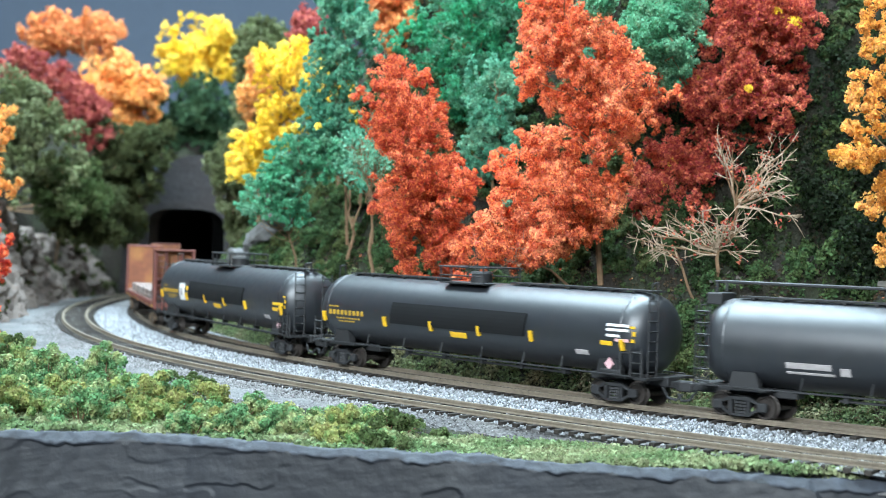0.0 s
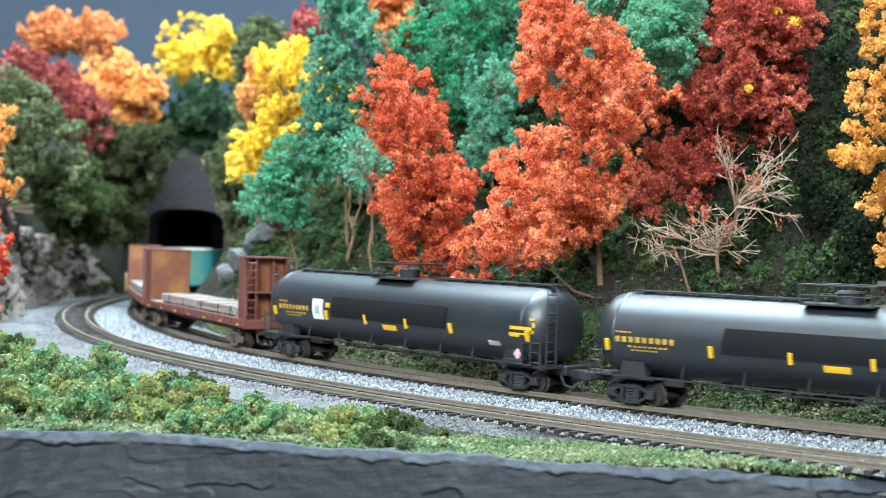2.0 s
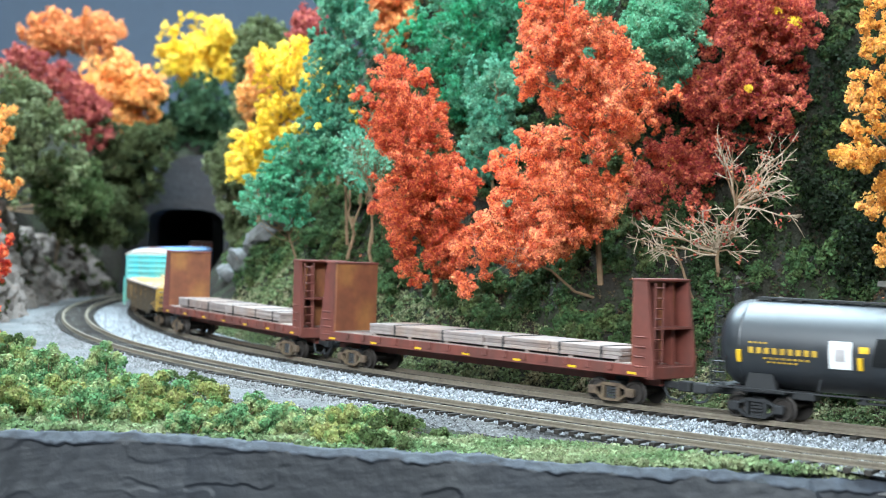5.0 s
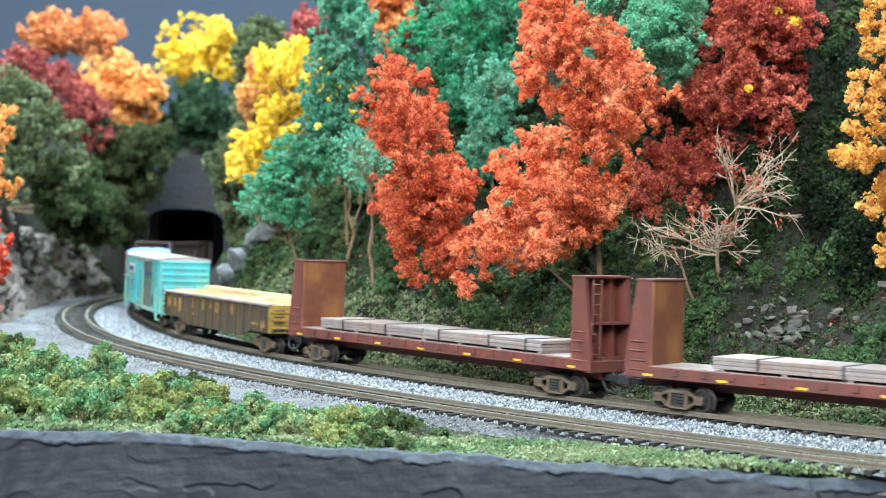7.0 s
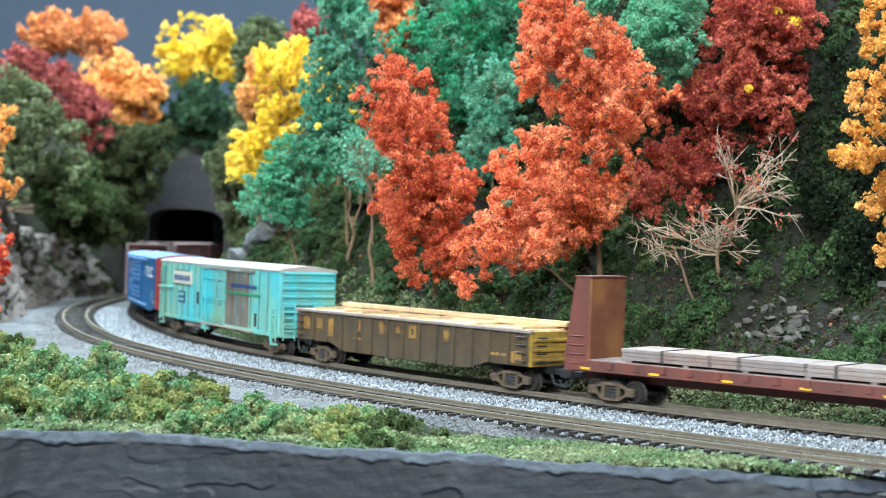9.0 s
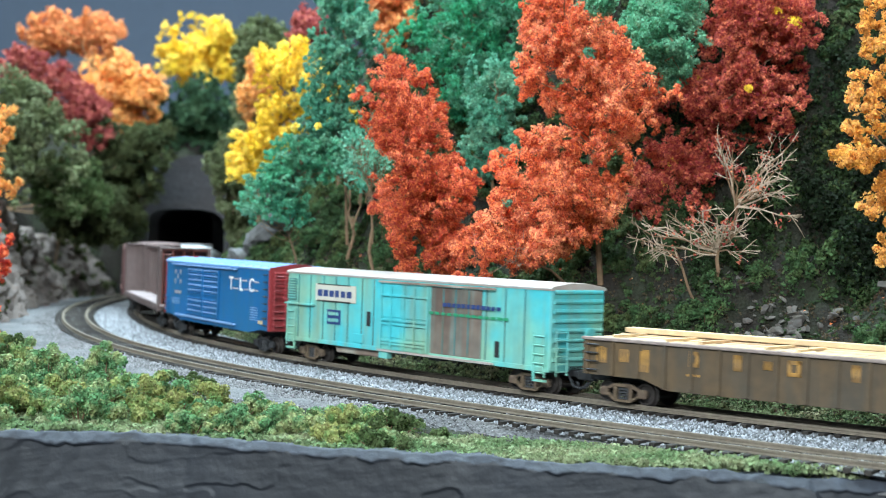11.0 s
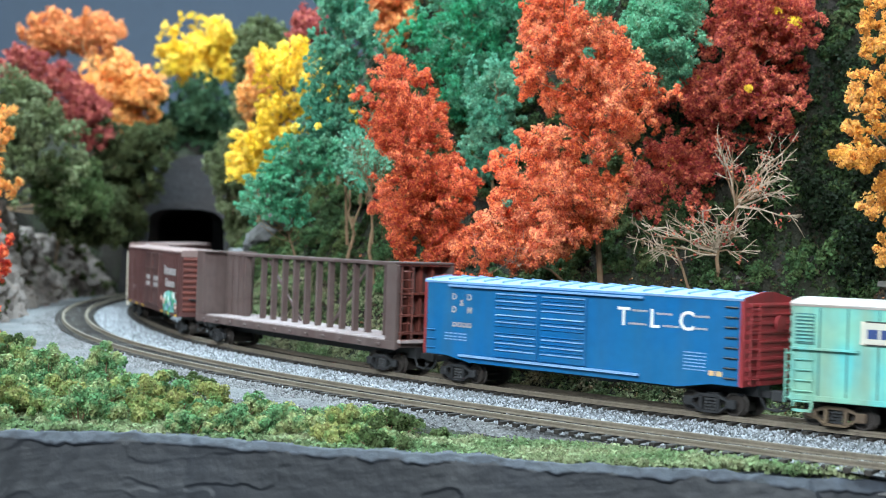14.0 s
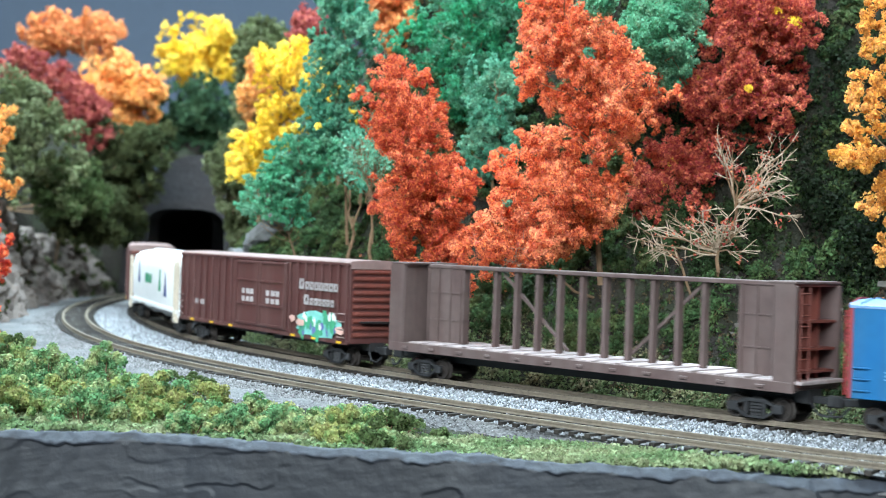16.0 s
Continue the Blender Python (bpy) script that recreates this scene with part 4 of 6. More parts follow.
def rock(label, x, y, z, r, seed, mat, group, flat=0.55):
    rng = np.random.default_rng(seed)
    bm = bmesh.new()
    bmesh.ops.create_icosphere(bm, subdivisions=1 if r < 0.006 else 3, radius=1.0)
    cuts = [Vector(rng.normal(0, 1, 3)).normalized() for _ in range(9)]
    for v in bm.verts:
        for c in cuts:
            over = v.co.dot(c) - (0.45 if r < 0.006 else 0.62)
            if over > 0:
                v.co -= c * over
        if r >= 0.006:
            v.co *= 1.0 + 0.22 * noise.noise(v.co * 2.3 + Vector((seed, 0, 0)))
        v.co = Vector((v.co.x * r * 1.45, v.co.y * r, v.co.z * r * flat))
    me = bpy.data.meshes.new("rock")
    bm.to_mesh(me)
    bm.free()
    me.materials.append(mat)
    ob = new("rock", me)
    ob.matrix_world = pose(x, y, z, *rng.uniform(-45, 45, 2), rng.uniform(0, 360))
    tagged(ob, label, "rock", group)


def build_rocks():
    rng = np.random.default_rng(77)
    for k in range(120):
        x = 0.177 + rng.normal(0, 0.012)
        y = 0.734 + rng.normal(0, 0.008)
        r = 0.0013 + 0.0040 * rng.random() ** 2.2
        rock("angular grey slate fragment on the slope", float(x), float(y), float(ground_z(x, y)[0]) + r * 0.30, r, 500 + k, DEBRIS, "slate debris", 0.55)
    for k in range(70):
        x, y, _ = line(rng.uniform(0.10, 0.23), -rng.uniform(0.06, 0.13))
        r = 0.0008 + 0.0016 * rng.random()
        rock("small grey stone on the slope", float(x), float(y), float(ground_z(x, y)[0]) + r * 0.3, r, 650 + k, DEBRIS, "slate debris")
    for k, (x, y, z, r) in enumerate(((-0.154, 1.17, 0.046, 0.014), (-0.146, 1.15, 0.060, 0.012), (-0.134, 1.13, 0.070, 0.013), (-0.124, 1.10, 0.080, 0.011), (-0.166, 1.20, 0.034, 0.013), (-0.175, 1.22, 0.026, 0.011))):
        rock("pale grey rock outcrop among the bushes", x, y, z, r, 640 + k, PALE_ROCK, "rock outcrop", 0.9)


PALE_ROCK = material("pale_rock", (0.165, 0.165, 0.165), 0.9, vary=0.5, scale=200, bump=0.003, second=(0.095, 0.095, 0.09), blotch=60)
build_rocks()


# ---- the train ----
def travel(t):
    """How far the train has come at t seconds."""
    u = t - 8.0
    return 0.10631 * u - 8.575e-05 * u * u - 1.0088e-05 * u ** 3 + 5.3627e-06 * u ** 4


TRAIN = []
TANK = material("black_tank_paint", (0.0110, 0.0130, 0.0168), 0.45, vary=0.16, scale=250, blotch=26, spec=1.0, streak=((0.019, 0.019, 0.021), 0.5))
TANK_JACKET = material("flat_black_panel", (0.009, 0.0095, 0.010), 0.8, vary=0.15, scale=250)
IRON = material("black_iron", (0.020, 0.020, 0.021), 0.6, vary=0.3, scale=500)
WHEEL = material("dusty_wheel_steel", (0.050, 0.041, 0.036), 0.55, metal=0.4, vary=0.3, scale=500)
TAN_TRUCK = material("dusty_tan_truck", (0.165, 0.118, 0.075), 0.8, vary=0.4, scale=450, second=(0.10, 0.07, 0.05), blotch=120)
OXIDE = material("red_oxide_paint", (0.185, 0.048, 0.033), 0.65, vary=0.25, scale=300, second=(0.135, 0.040, 0.030), blotch=55, bump=0.0001, streak=((0.085, 0.036, 0.028), 0.7))
RUSTY_PLATE = material("rusty_bulkhead_plate", (0.225, 0.075, 0.036), 0.7, vary=0.3, scale=240, second=(0.30, 0.125, 0.040), blotch=40, bump=0.0001)
DECK = material("grey_deck_boards", (0.30, 0.235, 0.205), 0.85, vary=0.3, scale=320, second=(0.21, 0.16, 0.14), blotch=60)
BOARD = material("stacked_board", (0.30, 0.245, 0.225), 0.8, vary=0.22, scale=260, piece=0.14, second=(0.27, 0.19, 0.155), blotch=45)
WOOD = material("fresh_lumber", (0.62, 0.44, 0.255), 0.75, vary=0.28, scale=260, piece=0.22, second=(0.52, 0.33, 0.165), blotch=50)
GONDOLA = material("grimy_brown_paint", (0.088, 0.058, 0.030), 0.7, vary=0.35, scale=260, second=(0.060, 0.046, 0.030), blotch=50, streak=((0.15, 0.085, 0.03), 0.55))
GON_LETTER = material("worn_orange_lettering", (0.44, 0.225, 0.05), 0.75, vary=0.5, scale=260, second=(0.22, 0.12, 0.04), blotch=160)
LETTER_YELLOW = material("dull_yellow_lettering", (0.50, 0.30, 0.03), 0.6, vary=0.25)
GON_YELLOW = material("worn_yellow_paint", (0.46, 0.27, 0.035), 0.7, vary=0.4, scale=260, second=(0.24, 0.14, 0.035), blotch=110)
CYAN = material("faded_cyan_paint", (0.065, 0.49, 0.53), 0.5, vary=0.14, scale=220, second=(0.20, 0.47, 0.35), blotch=26, streak=((0.22, 0.27, 0.17), 0.75))
DOOR_RUST = material("rust_stained_door", (0.235, 0.165, 0.125), 0.75, vary=0.3, scale=180, second=(0.33, 0.29, 0.235), blotch=42)
STAINED = material("brown_stained_paint", (0.125, 0.082, 0.062), 0.75, vary=0.35, scale=180, second=(0.155, 0.118, 0.092), blotch=34, streak=((0.16, 0.30, 0.27), 0.6))
SEAM_GRIME = material("grimy_seam", (0.05, 0.20, 0.20), 0.7, vary=0.4, scale=200, second=(0.09, 0.13, 0.10), blotch=60)
REEFER_ROOF = material("chalky_white_roof", (0.40, 0.375, 0.35), 0.75, vary=0.2, scale=200, second=(0.34, 0.28, 0.24), blotch=35)
BLUE = material("bright_blue_paint", (0.003, 0.118, 0.315), 0.5, spec=0.3, vary=0.14, scale=220, second=(0.008, 0.112, 0.26), blotch=24, streak=((0.028, 0.105, 0.19), 0.55))
# dusty roof blue, which also serves as the painted glint on the door slats
PALE_BLUE = material("pale_dusty_blue_and_glint", (0.19, 0.34, 0.56), 0.6, vary=0.15, scale=260)
RED_END = material("red_end_paint", (0.30, 0.028, 0.032), 0.55, vary=0.2, scale=260, streak=((0.13, 0.03, 0.03), 0.6))
BEAM = material("brown_centre_beam_paint", (0.115, 0.078, 0.070), 0.65, vary=0.22, scale=260, second=(0.090, 0.055, 0.050), blotch=45, streak=((0.16, 0.12, 0.11), 0.5))
BEAM_DECK = material("pinkish_grey_deck", (0.36, 0.295, 0.285), 0.8, vary=0.25, scale=260)
BROWN_BOX = material("dark_brown_boxcar_paint", (0.095, 0.032, 0.028), 0.55, vary=0.2, scale=260, second=(0.075, 0.026, 0.023), blotch=40, streak=((0.15, 0.085, 0.075), 0.5))
BROWN_ROOF = material("dusty_brown_roof", (0.23, 0.155, 0.14), 0.75, vary=0.2, scale=260)
WHITE_CAR = material("white_hopper_paint", (0.80, 0.80, 0.78), 0.5, vary=0.06, scale=200)
CREAM_TRIM = material("cream_ladder_trim", (0.62, 0.55, 0.44), 0.6, vary=0.15)
YELLOW_MARK = material("yellow_reflective_mark", (0.78, 0.45, 0.018), 0.5, vary=0.12)
WHITE_MARK = material("white_lettering", (0.78, 0.78, 0.76), 0.6, vary=0.15)
GREY_MARK = material("faded_grey_lettering", (0.42, 0.38, 0.37), 0.6, vary=0.25)
PINK_MARK = material("pale_pink_placard", (0.72, 0.42, 0.44), 0.6, vary=0.1)
NAVY_MARK = material("navy_lettering", (0.018, 0.045, 0.16), 0.6, vary=0.15)
GREEN_MARK = material("green_lettering", (0.02, 0.26, 0.12), 0.6, vary=0.2)
TEAL_SPRAY = material("teal_spray_paint", (0.19, 0.52, 0.45), 0.6, vary=0.3, scale=300)
LIME_SPRAY = material("green_spray_paint", (0.055, 0.33, 0.17), 0.6, vary=0.3, scale=300)
PEACH_SPRAY = material("peach_spray_paint", (0.66, 0.40, 0.33), 0.6, vary=0.2, scale=300)
BLUE_SPRAY = material("violet_blue_spray_paint", (0.13, 0.15, 0.36), 0.6, vary=0.2, scale=300)


def build_truck(car, x, frame_mat):
    """A two-axle truck: bolster, side frames with journals and springs, and two wheelsets."""
    truck = part("truck", Shape().box(-0.0030, 0.0030, -0.0105, 0.0105, 0.0052, 0.0092, 0.0005).box(-0.004, 0.004, -0.004, 0.004, 0.0092, 0.0110), IRON, car)
    truck.location = (x, 0, 0)
    for side in (-1, 1):
        y0, y1 = side * 0.0112, side * 0.0128
        sh = Shape()
        sh.prism([(-0.0085, 0.0067), (-0.0045, 0.0086), (0.0045, 0.0086), (0.0085, 0.0067), (0.0085, 0.0057), (0.0042, 0.0073), (-0.0042, 0.0073), (-0.0085, 0.0057)], y0, y1)
        sh.prism([(-0.0085, 0.0048), (-0.0040, 0.0018), (0.0040, 0.0018), (0.0085, 0.0048), (0.0085, 0.0036), (0.0044, 0.0008), (-0.0044, 0.0008), (-0.0085, 0.0036)], y0, y1)
        for cx in (-0.0040, 0.0040):
            sh.box(cx - 0.0007, cx + 0.0007, min(y0, y1), max(y0, y1), 0.0012, 0.0080)
        for cx in (-0.0100, 0.0100):
            sh.box(cx - 0.0022, cx + 0.0022, min(y0, y1) - 0.0004, max(y0, y1) + 0.0004, 0.0030, 0.0068, 0.0005)
        frame_ob = part("side_frame", sh, frame_mat, truck)
        spring = Shape()
        for cx in (-0.0018, 0.0, 0.0018):
            for k in range(4):
                spring.rod((cx, side * 0.0120, 0.0020 + k * 0.0013), (cx, side * 0.0120, 0.0029 + k * 0.0013), 0.00085, 0.0006, 7)
        part("spring_pack", spring, IRON, truck)
    sets = []
    for cx in (-0.0100, 0.0100):
        sh = Shape()
        sh.disc_y(0, 0, -0.0118, 0.0118, 0.0010, 8)
        for side in (-1, 1):
            ring = lambda r, y: [(r * math.cos(2 * math.pi * i / 24), side * y, r * math.sin(2 * math.pi * i / 24)) for i in range(24)]
            sh.loft([ring(0.0055, 0.0071), ring(0.0055, 0.0077), ring(0.0048, 0.0079), ring(0.0047, 0.0097), ring(0.0040, 0.0097), ring(0.0037, 0.0089), ring(0.0018, 0.0088), ring(0.0015, 0.0097)])
        sh.box(-0.0035, 0.0035, -0.00905, 0.00905, -0.0004, 0.0004)
        w = part("wheelset", sh, WHEEL, truck, "brown steel wheels on an axle", smooth=True)
        w.location = (cx, 0, 0.0048)
        sets.append((w, cx))
    return truck, sets


def ladder(parent, mat, x0, x1, y, z0, z1, rungs, across=False, stiles=True, name="ladder"):
    """Grab irons between two stiles on a side (x0..x1 at y) or, across, on an end (y range x0..x1 at x = y)."""
    sh = Shape()
    put = (lambda a, h: (y, a, h)) if across else (lambda a, h: (a, y, h))
    if stiles:
        sh.rod(put(x0, z0), put(x0, z1), 0.00040, sides=4)
        sh.rod(put(x1, z0), put(x1, z1), 0.00040, sides=4)
    for k in range(rungs):
        h = z0 + (z1 - z0) * (k + 0.5) / rungs
        if not stiles:
            part("grab_iron", Shape().rod(put(x0, h), put(x1, h), 0.00040, sides=4), mat, parent)
            continue
        sh.rod(put(x0, h), put(x1, h), 0.00036, sides=4)
    return part(name, sh, mat, parent) if stiles else None


def lettering(parent, mat, x0, x1, z0, z1, y, n=0, seed=0, hollow=0.0, name="lettering"):
    """A line of writing as plain bars on the near side."""
    sh = Shape()
    if hollow:
        w = (x1 - x0) / n
        for i in range(n):
            a, b = x0 + i * w + w * 0.06, x0 + (i + 1) * w - w * 0.14
            for p in ((a, b, z0, z0 + hollow), (a, b, z1 - hollow, z1), (a, a + hollow, z0, z1), (b - hollow, b, z0, z1)):
                sh.box(p[0], p[1], y - 0.00012, y + 0.00008, p[2], p[3])
    elif n <= 1:
        sh.box(x0, x1, y - 0.00012, y + 0.00008, z0, z1)
    else:
        rng = random.Random(seed)
        w = (x1 - x0) / n
        for i in range(n):
            sh.box(x0 + i * w + w * 0.10, x0 + (i + 1) * w - w * rng.choice((0.12, 0.18, 0.25)), y - 0.00012, y + 0.00008, z0, z1 - rng.choice((0, 0, 0.06)) * (z1 - z0))
    return part(name, sh, mat, parent)


def text(parent, words, x, y, z, size, mat, name="lettering"):
    """Letters on the near side, x at their middle and z at their foot."""
    cu = bpy.data.curves.new(name, "FONT")
    cu.body, cu.size, cu.extrude, cu.align_x, cu.offset = words, size, 0.0001, "CENTER", size * 0.012
    tmp = bpy.data.objects.new(name, cu)
    scene.collection.objects.link(tmp)
    me = bpy.data.meshes.new_from_object(tmp.evaluated_get(bpy.context.evaluated_depsgraph_get()))
    bpy.data.objects.remove(tmp)
    me.materials.clear()
    me.materials.append(mat)
    ob = new(name, me)
    ob.parent, ob.matrix_basis = parent, pose(x, y, z, 90, 0, 0)
    return ob


def couplers(car, half, z=0.0095):
    for d in (-1, 1):
        sh = Shape().box(min(d * (half - 0.012), d * (half + 0.009)), max(d * (half - 0.012), d * (half + 0.009)), -0.0016, 0.0016, z - 0.0014, z + 0.0014, 0.0003)
        sh.box(min(d * (half + 0.006), d * (half + 0.0125)), max(d * (half + 0.006), d * (half + 0.0125)), -0.0028, 0.0022, z - 0.0022, z + 0.0022, 0.0005)
        part("coupler", sh, IRON, car)
        hose = Shape()
        pts = [(d * (half + 0.002), -0.0060, z - 0.001), (d * (half + 0.005), -0.0065, z - 0.005), (d * (half + 0.009), -0.0055, z - 0.0058), (d * (half + 0.0115), -0.0040, z - 0.003)]
        for a, b in zip(pts, pts[1:]):
            hose.rod(a, b, 0.0005, sides=5)
        part("brake_hose", hose, IRON, car)


def finish(car, centre, half, truck_x, frame_mat, slim=1.0):
    for piece in car.children:
        piece.matrix_basis = Matrix.Scale(slim, 4, (0, 1, 0)) @ piece.matrix_basis
    trucks, axles = [], []
    for x in (-truck_x, truck_x):
        t, sets = build_truck(car, x, frame_mat)
        trucks.append((t, x))
        axles += sets
    couplers(car, half)
    TRAIN.append((car, centre, 2 * truck_x, trucks, axles))


def tank_point(R, zc, angle, lift=0.0):
    return -(R + lift) * math.cos(angle), zc + (R + lift) * math.sin(angle)


def curved_panel(parent, name, mat, R, zc, x0, x1, a0, a1, lift, label="", skew=0.0):
    """A plate that hugs the near flank of a tank between two angles above its middle."""
    rings = []
    for x in np.linspace(x0, x1, 5):
        ring = [(x + skew * (k / 6), *tank_point(R, zc, radians(a0 + (a1 - a0) * k / 6), lift)) for k in range(7)]
        ring += [(x + skew * (k / 6), *tank_point(R, zc, radians(a0 + (a1 - a0) * k / 6), -0.0002)) for k in range(6, -1, -1)]
        rings.append(ring)
    return part(name, Shape().loft(rings), mat, parent, label)


def ang(z, R, zc):
    return math.degrees(math.asin(max(-0.99, min(0.99, (z - zc) / R))))


def tank_car(centre, label, first=False, placard=False):
    R, zc, half = 0.0180, 0.0302, 0.1140
    marks = 0.009 if placard else 0.006
    car = thing("tank_car", label, "tank car", "freight train")
    n = 40
    rings = []
    for x, k in [(-half, 0.0), (-half + 0.0004, 0.30), (-half + 0.0016, 0.58), (-half + 0.0038, 0.80), (-half + 0.0065, 0.93), (-half + 0.0095, 0.985), (-half + 0.013, 1.0),
                 (-0.04, 1.0), (0.04, 1.0), (half - 0.013, 1.0), (half - 0.0095, 0.985), (half - 0.0065, 0.93), (half - 0.0038, 0.80), (half - 0.0016, 0.58), (half - 0.0004, 0.30), (half, 0.0)]:
        r = max(R * k, 0.0002)
        rings.append([(x, r * math.cos(2 * math.pi * i / n), zc + r * math.sin(2 * math.pi * i / n)) for i in range(n)])
    part("tank", Shape().loft(rings), TANK, car, "glossy black welded tank", smooth=True)
    for x in (-half + 0.0125, half - 0.0125):
        part("head_seam", Shape().loft([[(xx, (R + e) * math.cos(2 * math.pi * i / n), zc + (R + e) * math.sin(2 * math.pi * i / n)) for i in range(n)] for xx, e in ((x - 0.0005, 0.0), (x, 0.00022), (x + 0.0005, 0.0))]), TANK, car)
    top = zc + R
    # running board along the crown, with its brackets
    for x0, x1 in ((-half + 0.014, -0.021), (0.021, half - 0.005)):
        part("running_board", Shape().box(x0, x1, -0.0042, -0.0006, top + 0.0004, top + 0.0011).box(x0, x1, 0.0006, 0.0042, top + 0.0004, top + 0.0011), IRON, car)
    for x in np.arange(-half + 0.02, half - 0.005, 0.0128):
        if abs(x) > 0.022:
            part("bracket", Shape().box(x - 0.0006, x + 0.0006, -0.0048, 0.0048, top - 0.0012, top + 0.0004), IRON, car)
    # centre platform with its railing round the manway
    part("platform", Shape().box(-0.019, 0.011, -0.0125, -0.0030, top - 0.0010, top - 0.0003).box(-0.019, 0.011, 0.0030, 0.0125, top - 0.0010, top - 0.0003), IRON, car)
    rail = Shape()
    zr = top + 0.0072
    for y in (-0.0125, 0.0125):
        for x in (-0.019, -0.0115, 0.011):
            rail.rod((x, y, top - 0.001), (x, y, zr), 0.00040, sides=5)
        rail.rod((-0.0205, y, zr), (0.0125, y, zr), 0.00045, sides=5)
        rail.rod((-0.019, y, top + 0.003), (0.011, y, top + 0.003), 0.00035, sides=5)
    for x in (-0.019, 0.011):
        rail.rod((x, -0.0125, zr), (x, 0.0125, zr), 0.00045, sides=5)
    part("railing", rail, IRON, car)
    dome = Shape()
    dome.rod((-0.003, 0, top - 0.002), (-0.003, 0, top + 0.0040), 0.0055, 0.0052, 18)
    dome.rod((-0.003, 0, top + 0.0040), (-0.003, 0, top + 0.0052), 0.0058, 0.0050, 18)
    part("manway", dome, IRON, car, "black domed manway cover")
    if first:
        hand = Shape()
        for y in (-0.0050, 0.0050):
            hand.rod((-half + 0.003, y, top + 0.0066), (half - 0.003, y, top + 0.0066), 0.00060, sides=5)
        for x in (-half + 0.004, half - 0.004):
            for y in (-0.0050, 0.0050):
                hand.rod((x, y, top - 0.003), (x, y, top + 0.0070), 0.00075, sides=5)
        part("handrail", hand, IRON, car)
        for x in (-half + 0.004, half - 0.004):
            part("corner_plate", Shape().box(x - 0.0035, x + 0.0035, -0.0075, 0.0075, top - 0.003, top + 0.0020, 0.0005), IRON, car)
    else:
        for x in (half - 0.0055, -half + 0.0055):
            hoop = Shape()
            pts = [(x, -0.0048, top - 0.003), (x, -0.0048, top + 0.0040), (x, -0.0010, top + 0.0046), (x, -0.0010, top - 0.001)]
            for a, b in zip(pts, pts[1:]):
                hoop.rod(a, b, 0.00040, sides=5)
            part("grab_hoop", hoop, IRON, car)
    # sills, saddles, end platforms and ladders
    for d in (-1, 1):
        x0, x1 = sorted((d * 0.074, d * (half + 0.004)))
        part("stub_sill", Shape().box(x0, x1, -0.0042, 0.0042, 0.0085, 0.0128, 0.0004), IRON, car)
        sad = Shape()
        for side in (-1, 1):
            sad.prism([(d * 0.086, 0.0118), (d * 0.100, 0.0118), (d * 0.098, 0.0190), (d * 0.088, 0.0190)], side * 0.0145, side * 0.0105)
        sad.box(*sorted((d * 0.083, d * 0.103)), -0.0145, 0.0145, 0.0112, 0.0124)
        part("saddle", sad, IRON, car)
        part("end_platform", Shape().box(*sorted((d * (half - 0.006), d * (half + 0.002))), -0.0165, 0.0165, 0.0115, 0.0125), IRON, car)
        ladder(car, IRON, *sorted((d * (half - 0.0065), d * (half - 0.0005))), -0.0168, 0.0120, 0.0450 if first else 0.0250, 7 if first else 3)
        lx = d * (half - 0.002)
        ladder(car, IRON, -0.0125, -0.0065, lx + d * 0.0015, 0.0125, top - 0.001, 8, across=True)
    # low handrail along both flanks, on little posts
    for side in (-1, 1):
        side_rail = Shape().rod((-half + 0.004, side * 0.0178, 0.0128), (half - 0.004, side * 0.0178, 0.0128), 0.00042, sides=5)
        for x in (-0.068, -0.040, -0.012, 0.016, 0.044, 0.068):
            side_rail.rod((x, side * 0.0178, 0.0126), (x + 0.0008, side * 0.0172, 0.0185), 0.00042, sides=5)
        part("side_handrail", side_rail, IRON, car)
    outlets = Shape()
    for x in (-0.055, -0.027, 0.0, 0.027, 0.055):
        outlets.box(x - 0.0011, x + 0.0011, -0.0016, 0.0016, 0.0086, 0.0125)
    outlets.rod((-0.058, 0, 0.0092), (0.058, 0, 0.0092), 0.0006, sides=5)
    part("drain_pipe", outlets, IRON, car)
    P = lambda nm, mat, x0, x1, z0, z1, lift=0.0003, lab="", skew=0.0: curved_panel(car, nm, mat, R, zc, x0 + marks, x1 + marks, ang(z0, R, zc), ang(z1, R, zc), lift, lab, skew)
    if first:
        for x0, x1, z0, z1 in ((-0.0805, -0.0620, 0.0222, 0.0245), (-0.0805, -0.0610, 0.0200, 0.0208), (-0.0585, -0.0545, 0.0205, 0.0235)):
            P("lettering", GREY_MARK, x0, x1, z0, z1)
    else:
        P("insulation_panel", TANK_JACKET, -0.0560, 0.0385, 0.0255, 0.0358, 0.0008, "flat black jacket panel", 0.0015)
        for x in (-0.110, -0.0605, -0.0255, 0.0085, 0.0430, 0.0975):
            P("reflector", YELLOW_MARK, x - 0.0009, x + 0.0009, 0.0237, 0.0283, 0.0011)
        P("reflector", YELLOW_MARK, -0.0120, -0.0010, 0.0216, 0.0241, 0.0004)
        for k, (x0, x1, z, h, nn) in enumerate(((-0.1060, -0.0975, 0.0312, 0.0007, 4), (-0.1060, -0.0765, 0.0273, 0.0024, 9), (-0.1000, -0.0800, 0.0252, 0.0007, 8), (-0.0985, -0.0850, 0.0237, 0.0006, 6))):
            w = (x1 - x0) / nn
            for i in range(nn):
                P("lettering", LETTER_YELLOW, x0 + i * w, x0 + i * w + w * 0.58, z, z + h, 0.0002)
        P("lettering", YELLOW_MARK, 0.0850, 0.0915, 0.0252, 0.0270)
        P("lettering", GREY_MARK, 0.0690, 0.0765, 0.0200, 0.0220)
